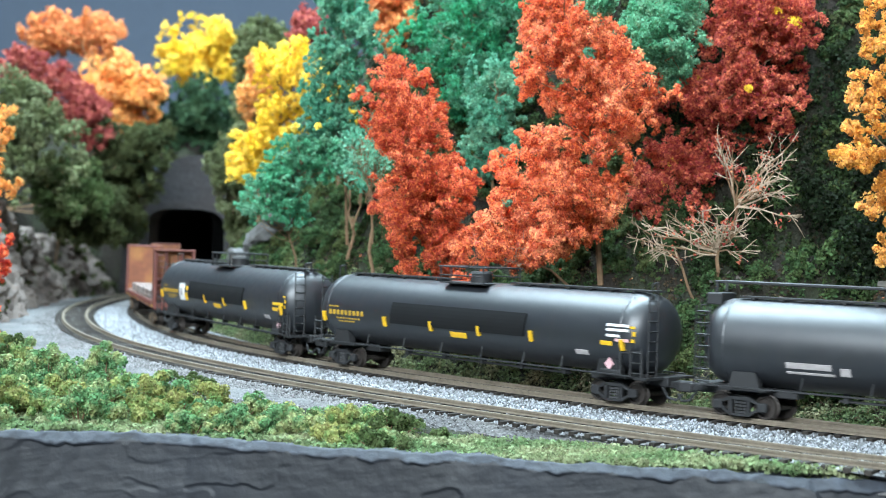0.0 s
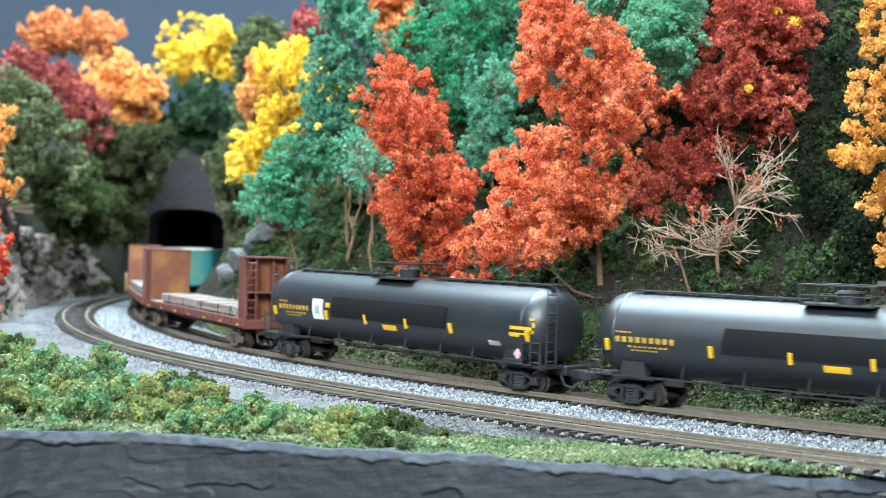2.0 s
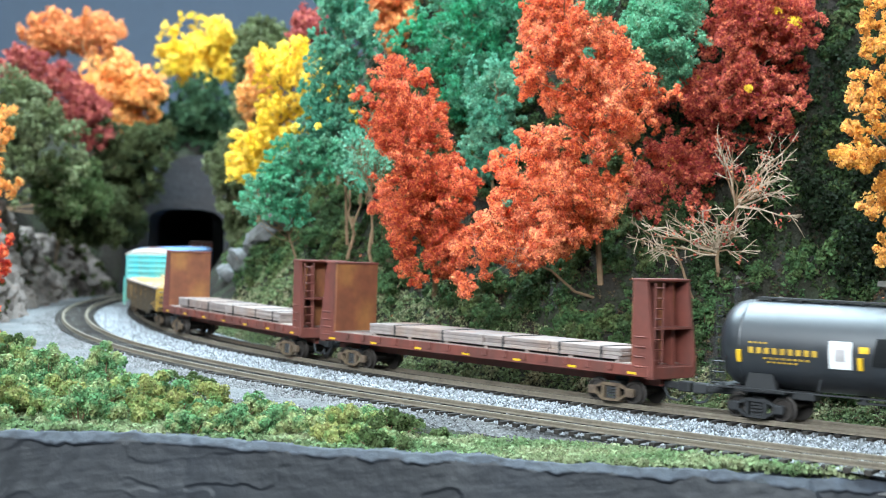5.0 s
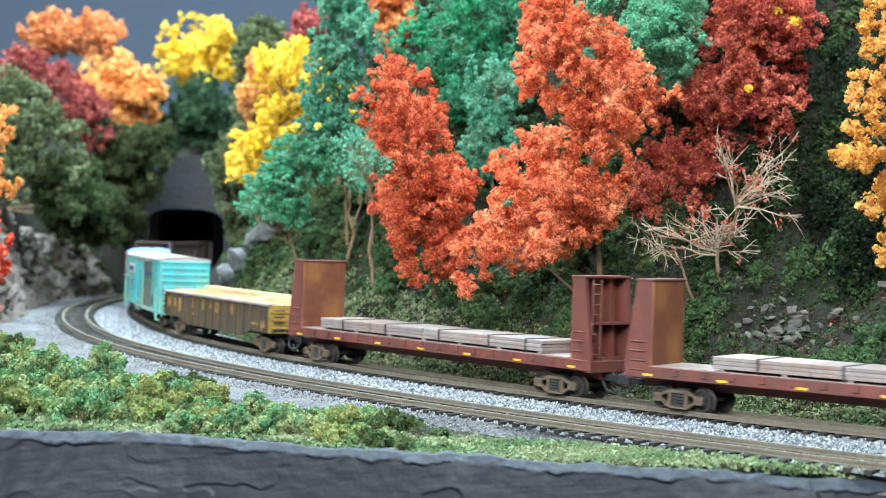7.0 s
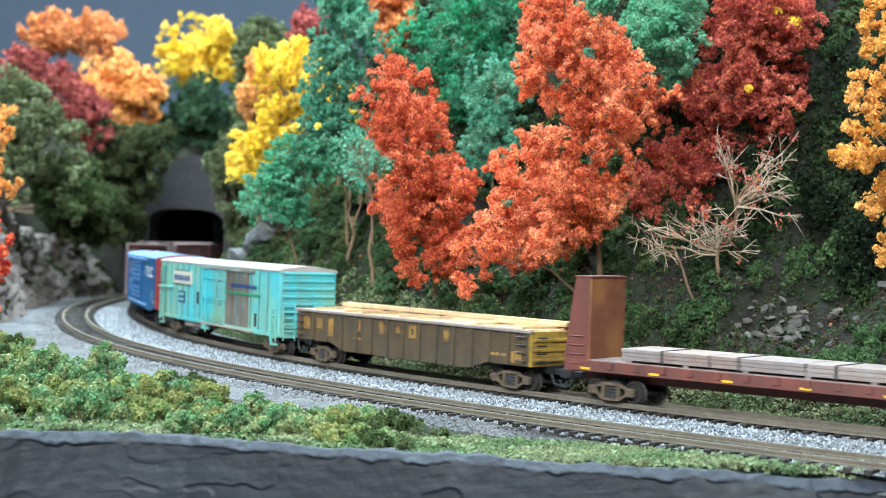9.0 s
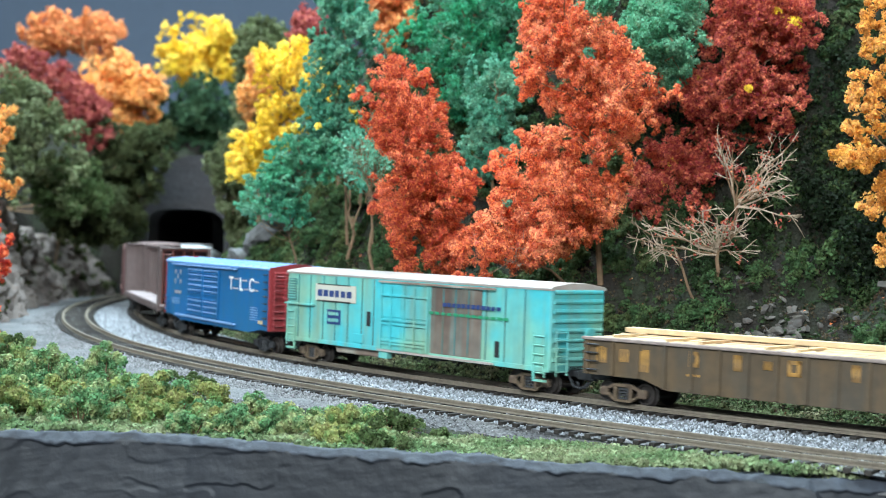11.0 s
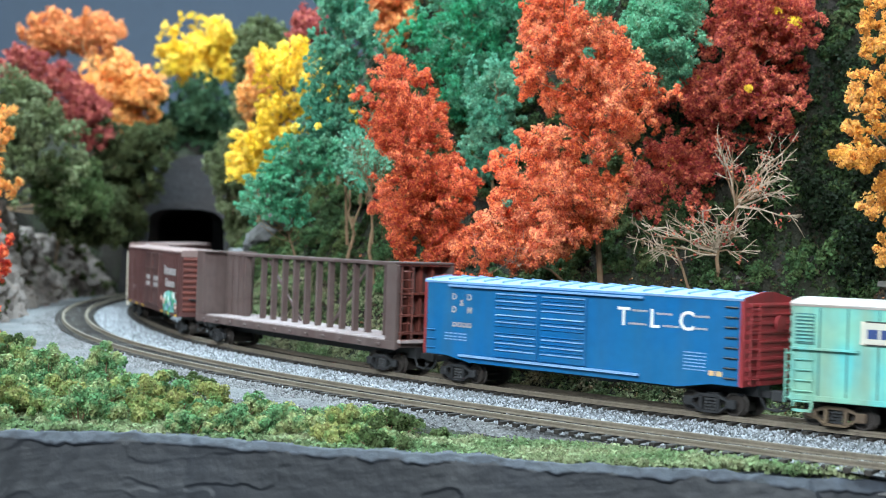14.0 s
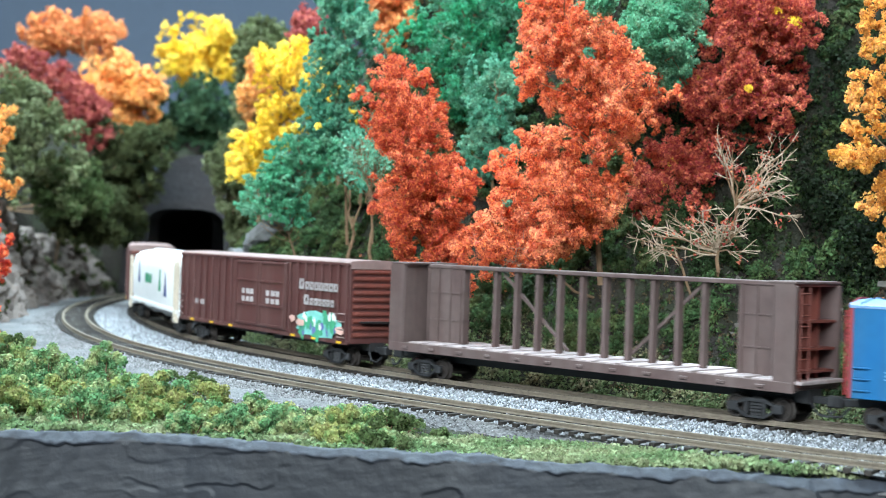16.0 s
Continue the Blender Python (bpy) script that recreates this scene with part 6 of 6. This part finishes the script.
def blue_boxcar(centre):
    half, w, low, eave = 0.0905, 0.0172, 0.0130, 0.0484
    car = thing("boxcar", "bright blue double-door boxcar with red ends", "boxcar", "freight train")
    part("body", Shape().box(-half, half, -w, w, low, eave, 0.0003), BLUE, car)
    skirt = [(-0.078, low + 0.0004), (0.078, low + 0.0004), (0.060, low - 0.0024), (-0.060, low - 0.0024)]
    part("side_skirt", Shape().prism(skirt, -w, -w + 0.0010), BLUE, car)
    part("side_skirt", Shape().prism(skirt, w - 0.0010, w), BLUE, car)
    part("roof", Shape().loft(house_roof(half + 0.0003, eave, eave + 0.0022, w + 0.0004)), PALE_BLUE, car, "pale dusty blue ribbed roof")
    for x in np.linspace(-half + 0.004, half - 0.004, 16):
        sh = Shape()
        for s in (-1, 1):
            sh.rod((x, s * (w - 0.0002), eave + 0.0011), (x, s * 0.004, eave + 0.0024), 0.0007, sides=6)
        part("roof_rib", sh, PALE_BLUE, car)
    underbody(car, half)
    for d in (-1, 1):
        end = part("end_panel", Shape().box(*sorted((d * half, d * (half + 0.0006))), -w - 0.0002, w + 0.0002, low, eave + 0.0008, 0.0002), RED_END, car, "red corrugated end")
        part("corner_post", Shape().box(*sorted((d * (half - 0.0012), d * (half + 0.0004))), -w - 0.0004, -w + 0.0010, low, eave), RED_END, end)
        for z in np.linspace(0.0165, 0.0460, 9):
            part("end_rib", Shape().rod((d * (half + 0.0006), -0.0155, z), (d * (half + 0.0006), 0.0155, z), 0.0010, sides=8), RED_END, end)
        part("end_cap", Shape().prism([(-w, eave + 0.0006), (w, eave + 0.0006), (0.004, eave + 0.0030), (-0.004, eave + 0.0030)], d * half, d * (half + 0.0008), pose(0, 0, 0, 0, 0, 90) @ Matrix.Diagonal((1, -1, 1, 1))), RED_END, end)
        ladder(car, IRON if d > 0 else BLUE, *sorted((d * (half - 0.0080), d * (half - 0.0020))), -w - 0.0009, 0.0140, 0.0470 if d > 0 else 0.0270, 8 if d > 0 else 3, stiles=False)
        ladder(end, RED_END, -0.0150, -0.0085, d * (half + 0.0022), 0.0140, 0.0465, 8, across=True)
    brake = part("brake_wheel", Shape().rod((half + 0.002, 0.0065, 0.0385), (half + 0.003, 0.0065, 0.0385), 0.0035, sides=14), RED_END, car)
    for x0, x1 in ((-0.0440, -0.0175), (-0.0160, 0.0105)):
        door = part("door", Shape().box(x0, x1, -w - 0.0010, -w, 0.0148, 0.0452, 0.0003), BLUE, car, "blue louvred sliding door")
        for k in range(17):
            z = 0.0180 + k * 0.00162
            if k in (6, 11):
                continue
            # every second slat is paler, a highlight on the louvres done in colour
            part("slat", Shape().prism([(-w - 0.0010, z + 0.0005), (-w - 0.0019, z), (-w - 0.0010, z - 0.0003)], x0 + 0.0010, x1 - 0.0010, Matrix(((0, 1, 0, 0), (1, 0, 0, 0), (0, 0, 1, 0), (0, 0, 0, 1)))), PALE_BLUE if k % 2 == 0 else BLUE, door)
    part("door_track", Shape().box(-0.0735, 0.0410, -w - 0.0022, -w - 0.0004, 0.0462, 0.0470), PALE_BLUE, car)
    part("door_track", Shape().box(-0.0660, 0.0400, -w - 0.0020, -w - 0.0004, 0.0132, 0.0142), PALE_BLUE, car)
    for word, x, z in (("D", -0.0710, 0.0400), ("D", -0.0612, 0.0400), ("&", -0.0660, 0.0372), ("D", -0.0710, 0.0338), ("M", -0.0608, 0.0338)):
        text(car, word, x, -w - 0.0002, z, 0.0042, GREY_MARK)
    lettering(car, GREY_MARK, -0.0720, -0.0590, 0.0270, 0.0292, -w - 0.0001, 4, hollow=0.0006)
    for z in (0.0235, 0.0220, 0.0206):
        lettering(car, PALE_BLUE, -0.0770, -0.0620, z, z + 0.0006, -w - 0.0001, 5, int(z * 1e5))
    # three tall initials with short words after them
    for word, x in (("T", 0.0305), ("L", 0.0468), ("C", 0.0632)):
        text(car, word, x, -w - 0.0002, 0.0343, 0.0112, WHITE_MARK)
    for x0, x1, z, n in ((0.0350, 0.0430, 0.0405, 5), (0.0330, 0.0430, 0.0348, 6), (0.0475, 0.0560, 0.0398, 5), (0.0510, 0.0595, 0.0348, 5), (0.0665, 0.0745, 0.0398, 5), (0.0665, 0.0735, 0.0348, 5)):
        lettering(car, GREY_MARK, x0, x1, z, z + 0.0009, -w - 0.0001, n, int(x0 * 1e4))
    for k in range(6):
        lettering(car, PALE_BLUE, 0.0620, 0.0735, 0.0250 - k * 0.0014, 0.0255 - k * 0.0014, -w - 0.0001, 6, k)
    lettering(car, AMBER_MARK, 0.0745, 0.0815, 0.0165, 0.0185, -w - 0.0001, 2)
    finish(car, centre, half, 0.0715, IRON)


blue_boxcar(-0.4850)


def centre_beam(centre):
    half = 0.1150
    car = thing("centre_beam_flatcar", "empty brown centre-beam flatcar with an open post frame", "flatcar", "freight train")
    part("frame", Shape().box(-half, half, -0.0165, 0.0165, 0.0135, 0.0160, 0.0003), BEAM, car)
    part("centre_sill", Shape().box(-half, half, -0.0050, 0.0050, 0.0080, 0.0136), IRON, car)
    for side in (-1, 1):
        y0, y1 = sorted((side * 0.0165, side * 0.0178))
        sill = part("side_sill", Shape().box(-half, half, y0, y1, 0.0125, 0.0168, 0.0002), BEAM, car)
        for k in range(12):
            x = -half + 0.012 + k * 0.0185
            a, b = sorted((side * 0.0177, side * 0.0188))
            part("winch", Shape().box(x - 0.0018, x + 0.0018, a, b, 0.0138, 0.0152, 0.0003), BEAM, sill)
    for k in range(17):
        x = -half + 0.0125 + k * 0.0132
        part("deck_plate", Shape().box(x, x + 0.0098, -0.0163, 0.0163, 0.0160, 0.0174, 0.0002), BEAM_DECK, car)
    top = part("top_beam", Shape().box(-half + 0.006, half - 0.006, -0.0030, 0.0030, 0.0540, 0.0560, 0.0004), BEAM, car)
    for x in np.linspace(-0.0590, 0.0610, 10):
        part("post", Shape().box(x - 0.0011, x + 0.0011, -0.0016, 0.0016, 0.0170, 0.0542), BEAM, car)
    for x0, x1, z0, z1 in ((-0.0560, -0.0150, 0.0525, 0.0190), (0.0580, 0.0200, 0.0525, 0.0190)):
        L = math.hypot(x1 - x0, z1 - z0)
        a = math.degrees(math.atan2(z1 - z0, x1 - x0))
        part("diagonal", Shape().box(0, L, 0.0012, 0.0022, -0.0007, 0.0007, 0, pose(x0, 0, z0, 0, -a, 0)), BEAM, car)
    for d in (-1, 1):
        x0, x1 = sorted((d * 0.0790, d * 0.1035))
        panel = part("end_panel", Shape().box(x0, x1, -0.0022, 0.0022, 0.0170, 0.0542, 0.0002), BEAM, car)
        for x in (0.0810, 0.0880, 0.0960, 0.1030):
            part("panel_rib", Shape().box(d * x - 0.0005, d * x + 0.0005, -0.0030, 0.0030, 0.0172, 0.0540), BEAM, panel)
        for z in (0.0285, 0.0420):
            part("panel_rib", Shape().box(x0, x1, -0.0028, 0.0028, z - 0.0003, z + 0.0003), BEAM, panel)
        xf = d * (half - 0.0085)
        bulk = part("bulkhead", Shape().box(*sorted((xf, xf - d * 0.0012)), -0.0172, 0.0172, 0.0168, 0.0555, 0.0002), BEAM, car)
        for side in (-1, 1):
            a, b = sorted((side * 0.0156, side * 0.0176))
            part("bulkhead_post", Shape().prism([(xf, 0.0130), (xf + d * 0.0088, 0.0130), (xf + d * 0.0088, 0.0545), (xf + d * 0.0066, 0.0562), (xf - d * 0.0010, 0.0562)], a, b), BEAM, bulk)
        for y in (-0.0070, 0.0, 0.0070):
            part("end_stiffener", Shape().box(*sorted((xf, xf + d * 0.0045)), y - 0.0007, y + 0.0007, 0.0160, 0.0550), OXIDE if d > 0 else BEAM, bulk)
        for z in (0.0200, 0.0290, 0.0400, 0.0545):
            part("cross_beam", Shape().box(*sorted((xf, xf + d * 0.0075)), -0.0160, 0.0160, z, z + 0.0010), OXIDE if d > 0 else BEAM, bulk)
        ladder(bulk, OXIDE, -0.0150, -0.0085, d * (half + 0.0012), 0.0150, 0.0540, 9, across=True)
        part("top_cap", Shape().box(*sorted((xf - d * 0.004, d * half)), -0.0178, 0.0178, 0.0555, 0.0566, 0.0003), BEAM, bulk)
    finish(car, centre, half, 0.0940, IRON)


centre_beam(-0.7090)


def blob(rng, cx, cz, rx, rz, y, n=14, jag=0.3):
    pts = []
    for i in range(n):
        a = 2 * math.pi * i / n
        k = 1 + rng.uniform(-jag, jag)
        pts.append((cx + rx * k * math.cos(a), cz + rz * k * math.sin(a)))
    return pts


def brown_boxcar(centre, decorated=True):
    half, w, low, eave = 0.1110, 0.0175, 0.0125, 0.0545
    car = thing("boxcar", "dark brown high boxcar with ribs and teal graffiti" if decorated else "weathered brown boxcar at the tail of the train", "boxcar", "freight train")
    part("body", Shape().box(-half, half, -w, w, low, eave, 0.0003), BROWN_BOX, car)
    part("roof", Shape().loft(house_roof(half + 0.0004, eave, eave + 0.0016, w + 0.0005)), BROWN_ROOF, car, "dusty pinkish brown roof")
    underbody(car, half)
    for side in (-1, 1):
        a, b = sorted((side * w, side * (w + 0.0012)))
        for x in list(np.linspace(-0.1085, -0.0340, 9)) + list(np.linspace(0.0440, 0.1085, 8)):
            part("side_post", Shape().box(x - 0.0009, x + 0.0009, a, b, low + 0.0010, eave - 0.0012, 0.0002), BROWN_BOX, car)
        part("bottom_sill", Shape().box(-half, half, a, b, low - 0.0006, low + 0.0016, 0.0002), BROWN_BOX, car)
        part("top_sill", Shape().box(-half, half, a, b, eave - 0.0014, eave, 0.0002), BROWN_BOX, car)
        for x0, x1 in ((-0.0250, 0.0060), (0.0070, 0.0400)):
            a2, b2 = sorted((side * w, side * (w + 0.0015)))
            door = part("door", Shape().box(x0, x1, a2, b2, low + 0.0020, eave - 0.0020, 0.0003), BROWN_BOX, car)
            a3, b3 = sorted((side * (w + 0.0014), side * (w + 0.0024)))
            for z in (0.0160, 0.0270, 0.0410, 0.0515):
                part("door_bar", Shape().box(x0 + 0.001, x1 - 0.001, a3, b3, z - 0.0004, z + 0.0006), BROWN_BOX, door)
            for x in (x0 + 0.0010, x1 - 0.0010):
                part("door_bar", Shape().box(x - 0.0007, x + 0.0007, a3, b3, low + 0.003, eave - 0.003), BROWN_BOX, door)
            if side < 0 and decorated:
                for z in (0.0285, 0.0330):
                    lettering(door, GREY_MARK, x0 + 0.0080, x1 - 0.0060, z, z + 0.0030, -w - 0.0016, 3, int(z * 1e4))
    for d in (-1, 1):
        for z in np.linspace(0.0170, 0.0500, 10):
            part("end_corrugation", Shape().rod((d * half, -0.0158, z), (d * half, 0.0158, z), 0.0013, sides=8), OXIDE, car)
        part("end_top", Shape().box(*sorted((d * half, d * (half + 0.0008))), -w, w, 0.0515, eave + 0.0006), BROWN_ROOF, car)
        part("crossover", Shape().box(*sorted((d * half, d * (half + 0.0042))), -0.0120, 0.0120, 0.0235, 0.0243), IRON, car)
        for side in (-1, 1):
            ladder(car, BROWN_ROOF, *sorted((d * (half - 0.0085), d * (half - 0.0015))), side * (w + 0.0020), 0.0135, 0.0300, 4, stiles=False, name="grab_irons")
    for x in (-0.0900, -0.0600, -0.0320, 0.0500, 0.0750, 0.1030):
        part("reflector", Shape().box(x - 0.0024, x + 0.0024, -w - 0.0016, -w - 0.0010, low - 0.0002, low + 0.0010), YELLOW_MARK, car)
    if decorated:
        lettering(car, GREY_MARK, 0.0560, 0.0625, 0.0388, 0.0446, -w - 0.0013, 1, hollow=0.0016)
        lettering(car, GREY_MARK, 0.0630, 0.1010, 0.0388, 0.0432, -w - 0.0013, 7, hollow=0.0013)
        lettering(car, GREY_MARK, 0.0620, 0.0685, 0.0306, 0.0360, -w - 0.0013, 1, hollow=0.0016)
        lettering(car, GREY_MARK, 0.0690, 0.0970, 0.0306, 0.0344, -w - 0.0013, 6, hollow=0.0012)
        lettering(car, GREY_MARK, -0.0880, -0.0700, 0.0230, 0.0262, -w - 0.0002, 5, 10)
        rng = random.Random(12)
        y = -w - 0.0013
        tag = part("graffiti", Shape().prism(blob(rng, 0.0790, 0.0205, 0.0260, 0.0070, 0, 26, 0.12), y - 0.0001, y + 0.0001), TEAL_SPRAY, car, "teal, green and peach graffiti")
        for mat, n, r in ((LIME_SPRAY, 9, 0.0030), (BLUE_SPRAY, 6, 0.0019), (WHITE_MARK, 6, 0.0016), (LIME_SPRAY, 6, 0.0018)):
            for k in range(n):
                y -= 0.00002
                cx = 0.0580 + 0.0420 * (k + rng.random()) / n
                cz = 0.0205 + rng.uniform(-0.0050, 0.0050)
                part("spray_stroke", Shape().prism(blob(rng, cx, cz, r * rng.uniform(0.5, 1.2), r * rng.uniform(0.8, 1.7), 0, 11, 0.35), y - 0.0001, y + 0.0001), mat, tag)
        for cx, cz in ((0.0500, 0.0225), (0.0600, 0.0205), (0.1040, 0.0190)):
            y -= 0.00002
            part("spray_stroke", Shape().prism(blob(rng, cx, cz, 0.0040, 0.0022, 0, 11, 0.3), y - 0.0001, y + 0.0001), PEACH_SPRAY, tag)
    finish(car, centre, half, 0.0880, IRON)


brown_boxcar(-0.9654)


def covered_hopper(centre):
    half, eave = 0.0990, 0.0520
    car = thing("covered_hopper", "clean white covered hopper car with cream end ladders", "hopper car", "freight train")
    prof = [(-0.0168, 0.0150), (-0.0176, 0.0200), (-0.0178, 0.0420), (-0.0160, 0.0485), (-0.0120, 0.0515), (-0.005, eave + 0.0008), (0.005, eave + 0.0008), (0.0120, 0.0515), (0.0160, 0.0485), (0.0178, 0.0420), (0.0176, 0.0200), (0.0168, 0.0150)]
    part("body", Shape().loft([[(x, y, z) for y, z in prof] for x in (-half + 0.012, half - 0.012)]), WHITE_CAR, car, smooth=True)
    for x in (-0.050, 0.0, 0.050):
        part("discharge_bay", Shape().loft([[(x - k, -y, z), (x + k, -y, z), (x + k, y, z), (x - k, y, z)] for k, y, z in ((0.024, 0.0165, 0.0152), (0.006, 0.006, 0.0070))]), WHITE_CAR, car)
    for d in (-1, 1):
        part("end_frame", Shape().box(*sorted((d * (half - 0.0120), d * half)), -0.0176, 0.0176, 0.0115, 0.0160, 0.0003), WHITE_CAR, car)
        slope = Shape().prism([(d * (half - 0.0121), 0.0160), (d * (half - 0.0121), 0.0440), (d * (half - 0.0110), 0.0440), (d * (half - 0.001), 0.0160)], -0.0010, 0.0010)
        part("end_web", slope, WHITE_CAR, car)
        for side in (-1, 1):
            a, b = sorted((side * 0.0164, side * 0.0176))
            part("corner_post", Shape().box(*sorted((d * (half - 0.0020), d * half)), a, b, 0.0080, 0.0480), CREAM_TRIM, car)
        ladder(car, CREAM_TRIM, *sorted((d * (half - 0.0080), d * (half - 0.0010))), -0.0182, 0.0080, 0.0480, 8)
        part("ladder_plate", Shape().box(*sorted((d * (half - 0.0090), d * (half - 0.0005))), -0.0178, -0.0174, 0.0090, 0.0470), CREAM_TRIM, car)
    part("side_sill", Shape().box(-half, half, -0.0181, -0.0170, 0.0140, 0.0165), WHITE_CAR, car)
    part("side_sill", Shape().box(-half, half, 0.0170, 0.0181, 0.0140, 0.0165), WHITE_CAR, car)
    part("roof_hatch", Shape().box(-half + 0.016, half - 0.016, -0.0030, 0.0030, eave + 0.0006, eave + 0.0022, 0.0004), WHITE_CAR, car)
    for x0, z0 in ((-0.062, 0.029), (0.050, 0.023)):
        part("stripe", Shape().prism([(x0, z0), (x0 + 0.010, z0), (x0 + 0.005, z0 + 0.017)], -0.01795, -0.0174), NAVY_MARK, car)
    part("stripe", Shape().prism([(0.028, 0.026), (0.036, 0.026), (0.036, 0.041), (0.032, 0.041)], -0.01795, -0.0174), GREEN_MARK, car)
    lettering(car, GREEN_MARK, -0.030, 0.000, 0.030, 0.037, -0.01785, 4, 3)
    part("centre_sill", Shape().box(-half, half, -0.0045, 0.0045, 0.0085, 0.0120), IRON, car)
    finish(car, centre, half, 0.0800, IRON)


covered_hopper(-1.1850)
brown_boxcar(-1.4150, decorated=False)


def motions():
    """The train rolls along the main track; its trucks swivel and its wheels turn."""
    times = [i * 0.25 for i in range(65)]
    fine = [i / 15.0 for i in range(241)]
    for car, centre, base, trucks, axles in TRAIN:
        rows = []
        swivel = [[] for _ in trucks]
        for t in times:
            s = centre + travel(t)
            xa, ya, ha = line(s - base / 2)
            xb, yb, hb = line(s + base / 2)
            h = math.atan2(yb - ya, xb - xa)
            rows.append((t, pose((xa + xb) / 2, (ya + yb) / 2, 0, 0, 0, math.degrees(h))))
            for k, (truck, x) in enumerate(trucks):
                swivel[k].append((t, pose(x, 0, 0, 0, 0, math.degrees((ha if x < 0 else hb) - h))))
        walk(car, rows)
        for (truck, x), turn in zip(trucks, swivel):
            walk(truck, turn)
        for wheel, x in axles:
            walk(wheel, [(t, pose(x, 0, 0.0048, 0, math.degrees(travel(t) / 0.0048) % 360.0, 0)) for t in fine])


motions()
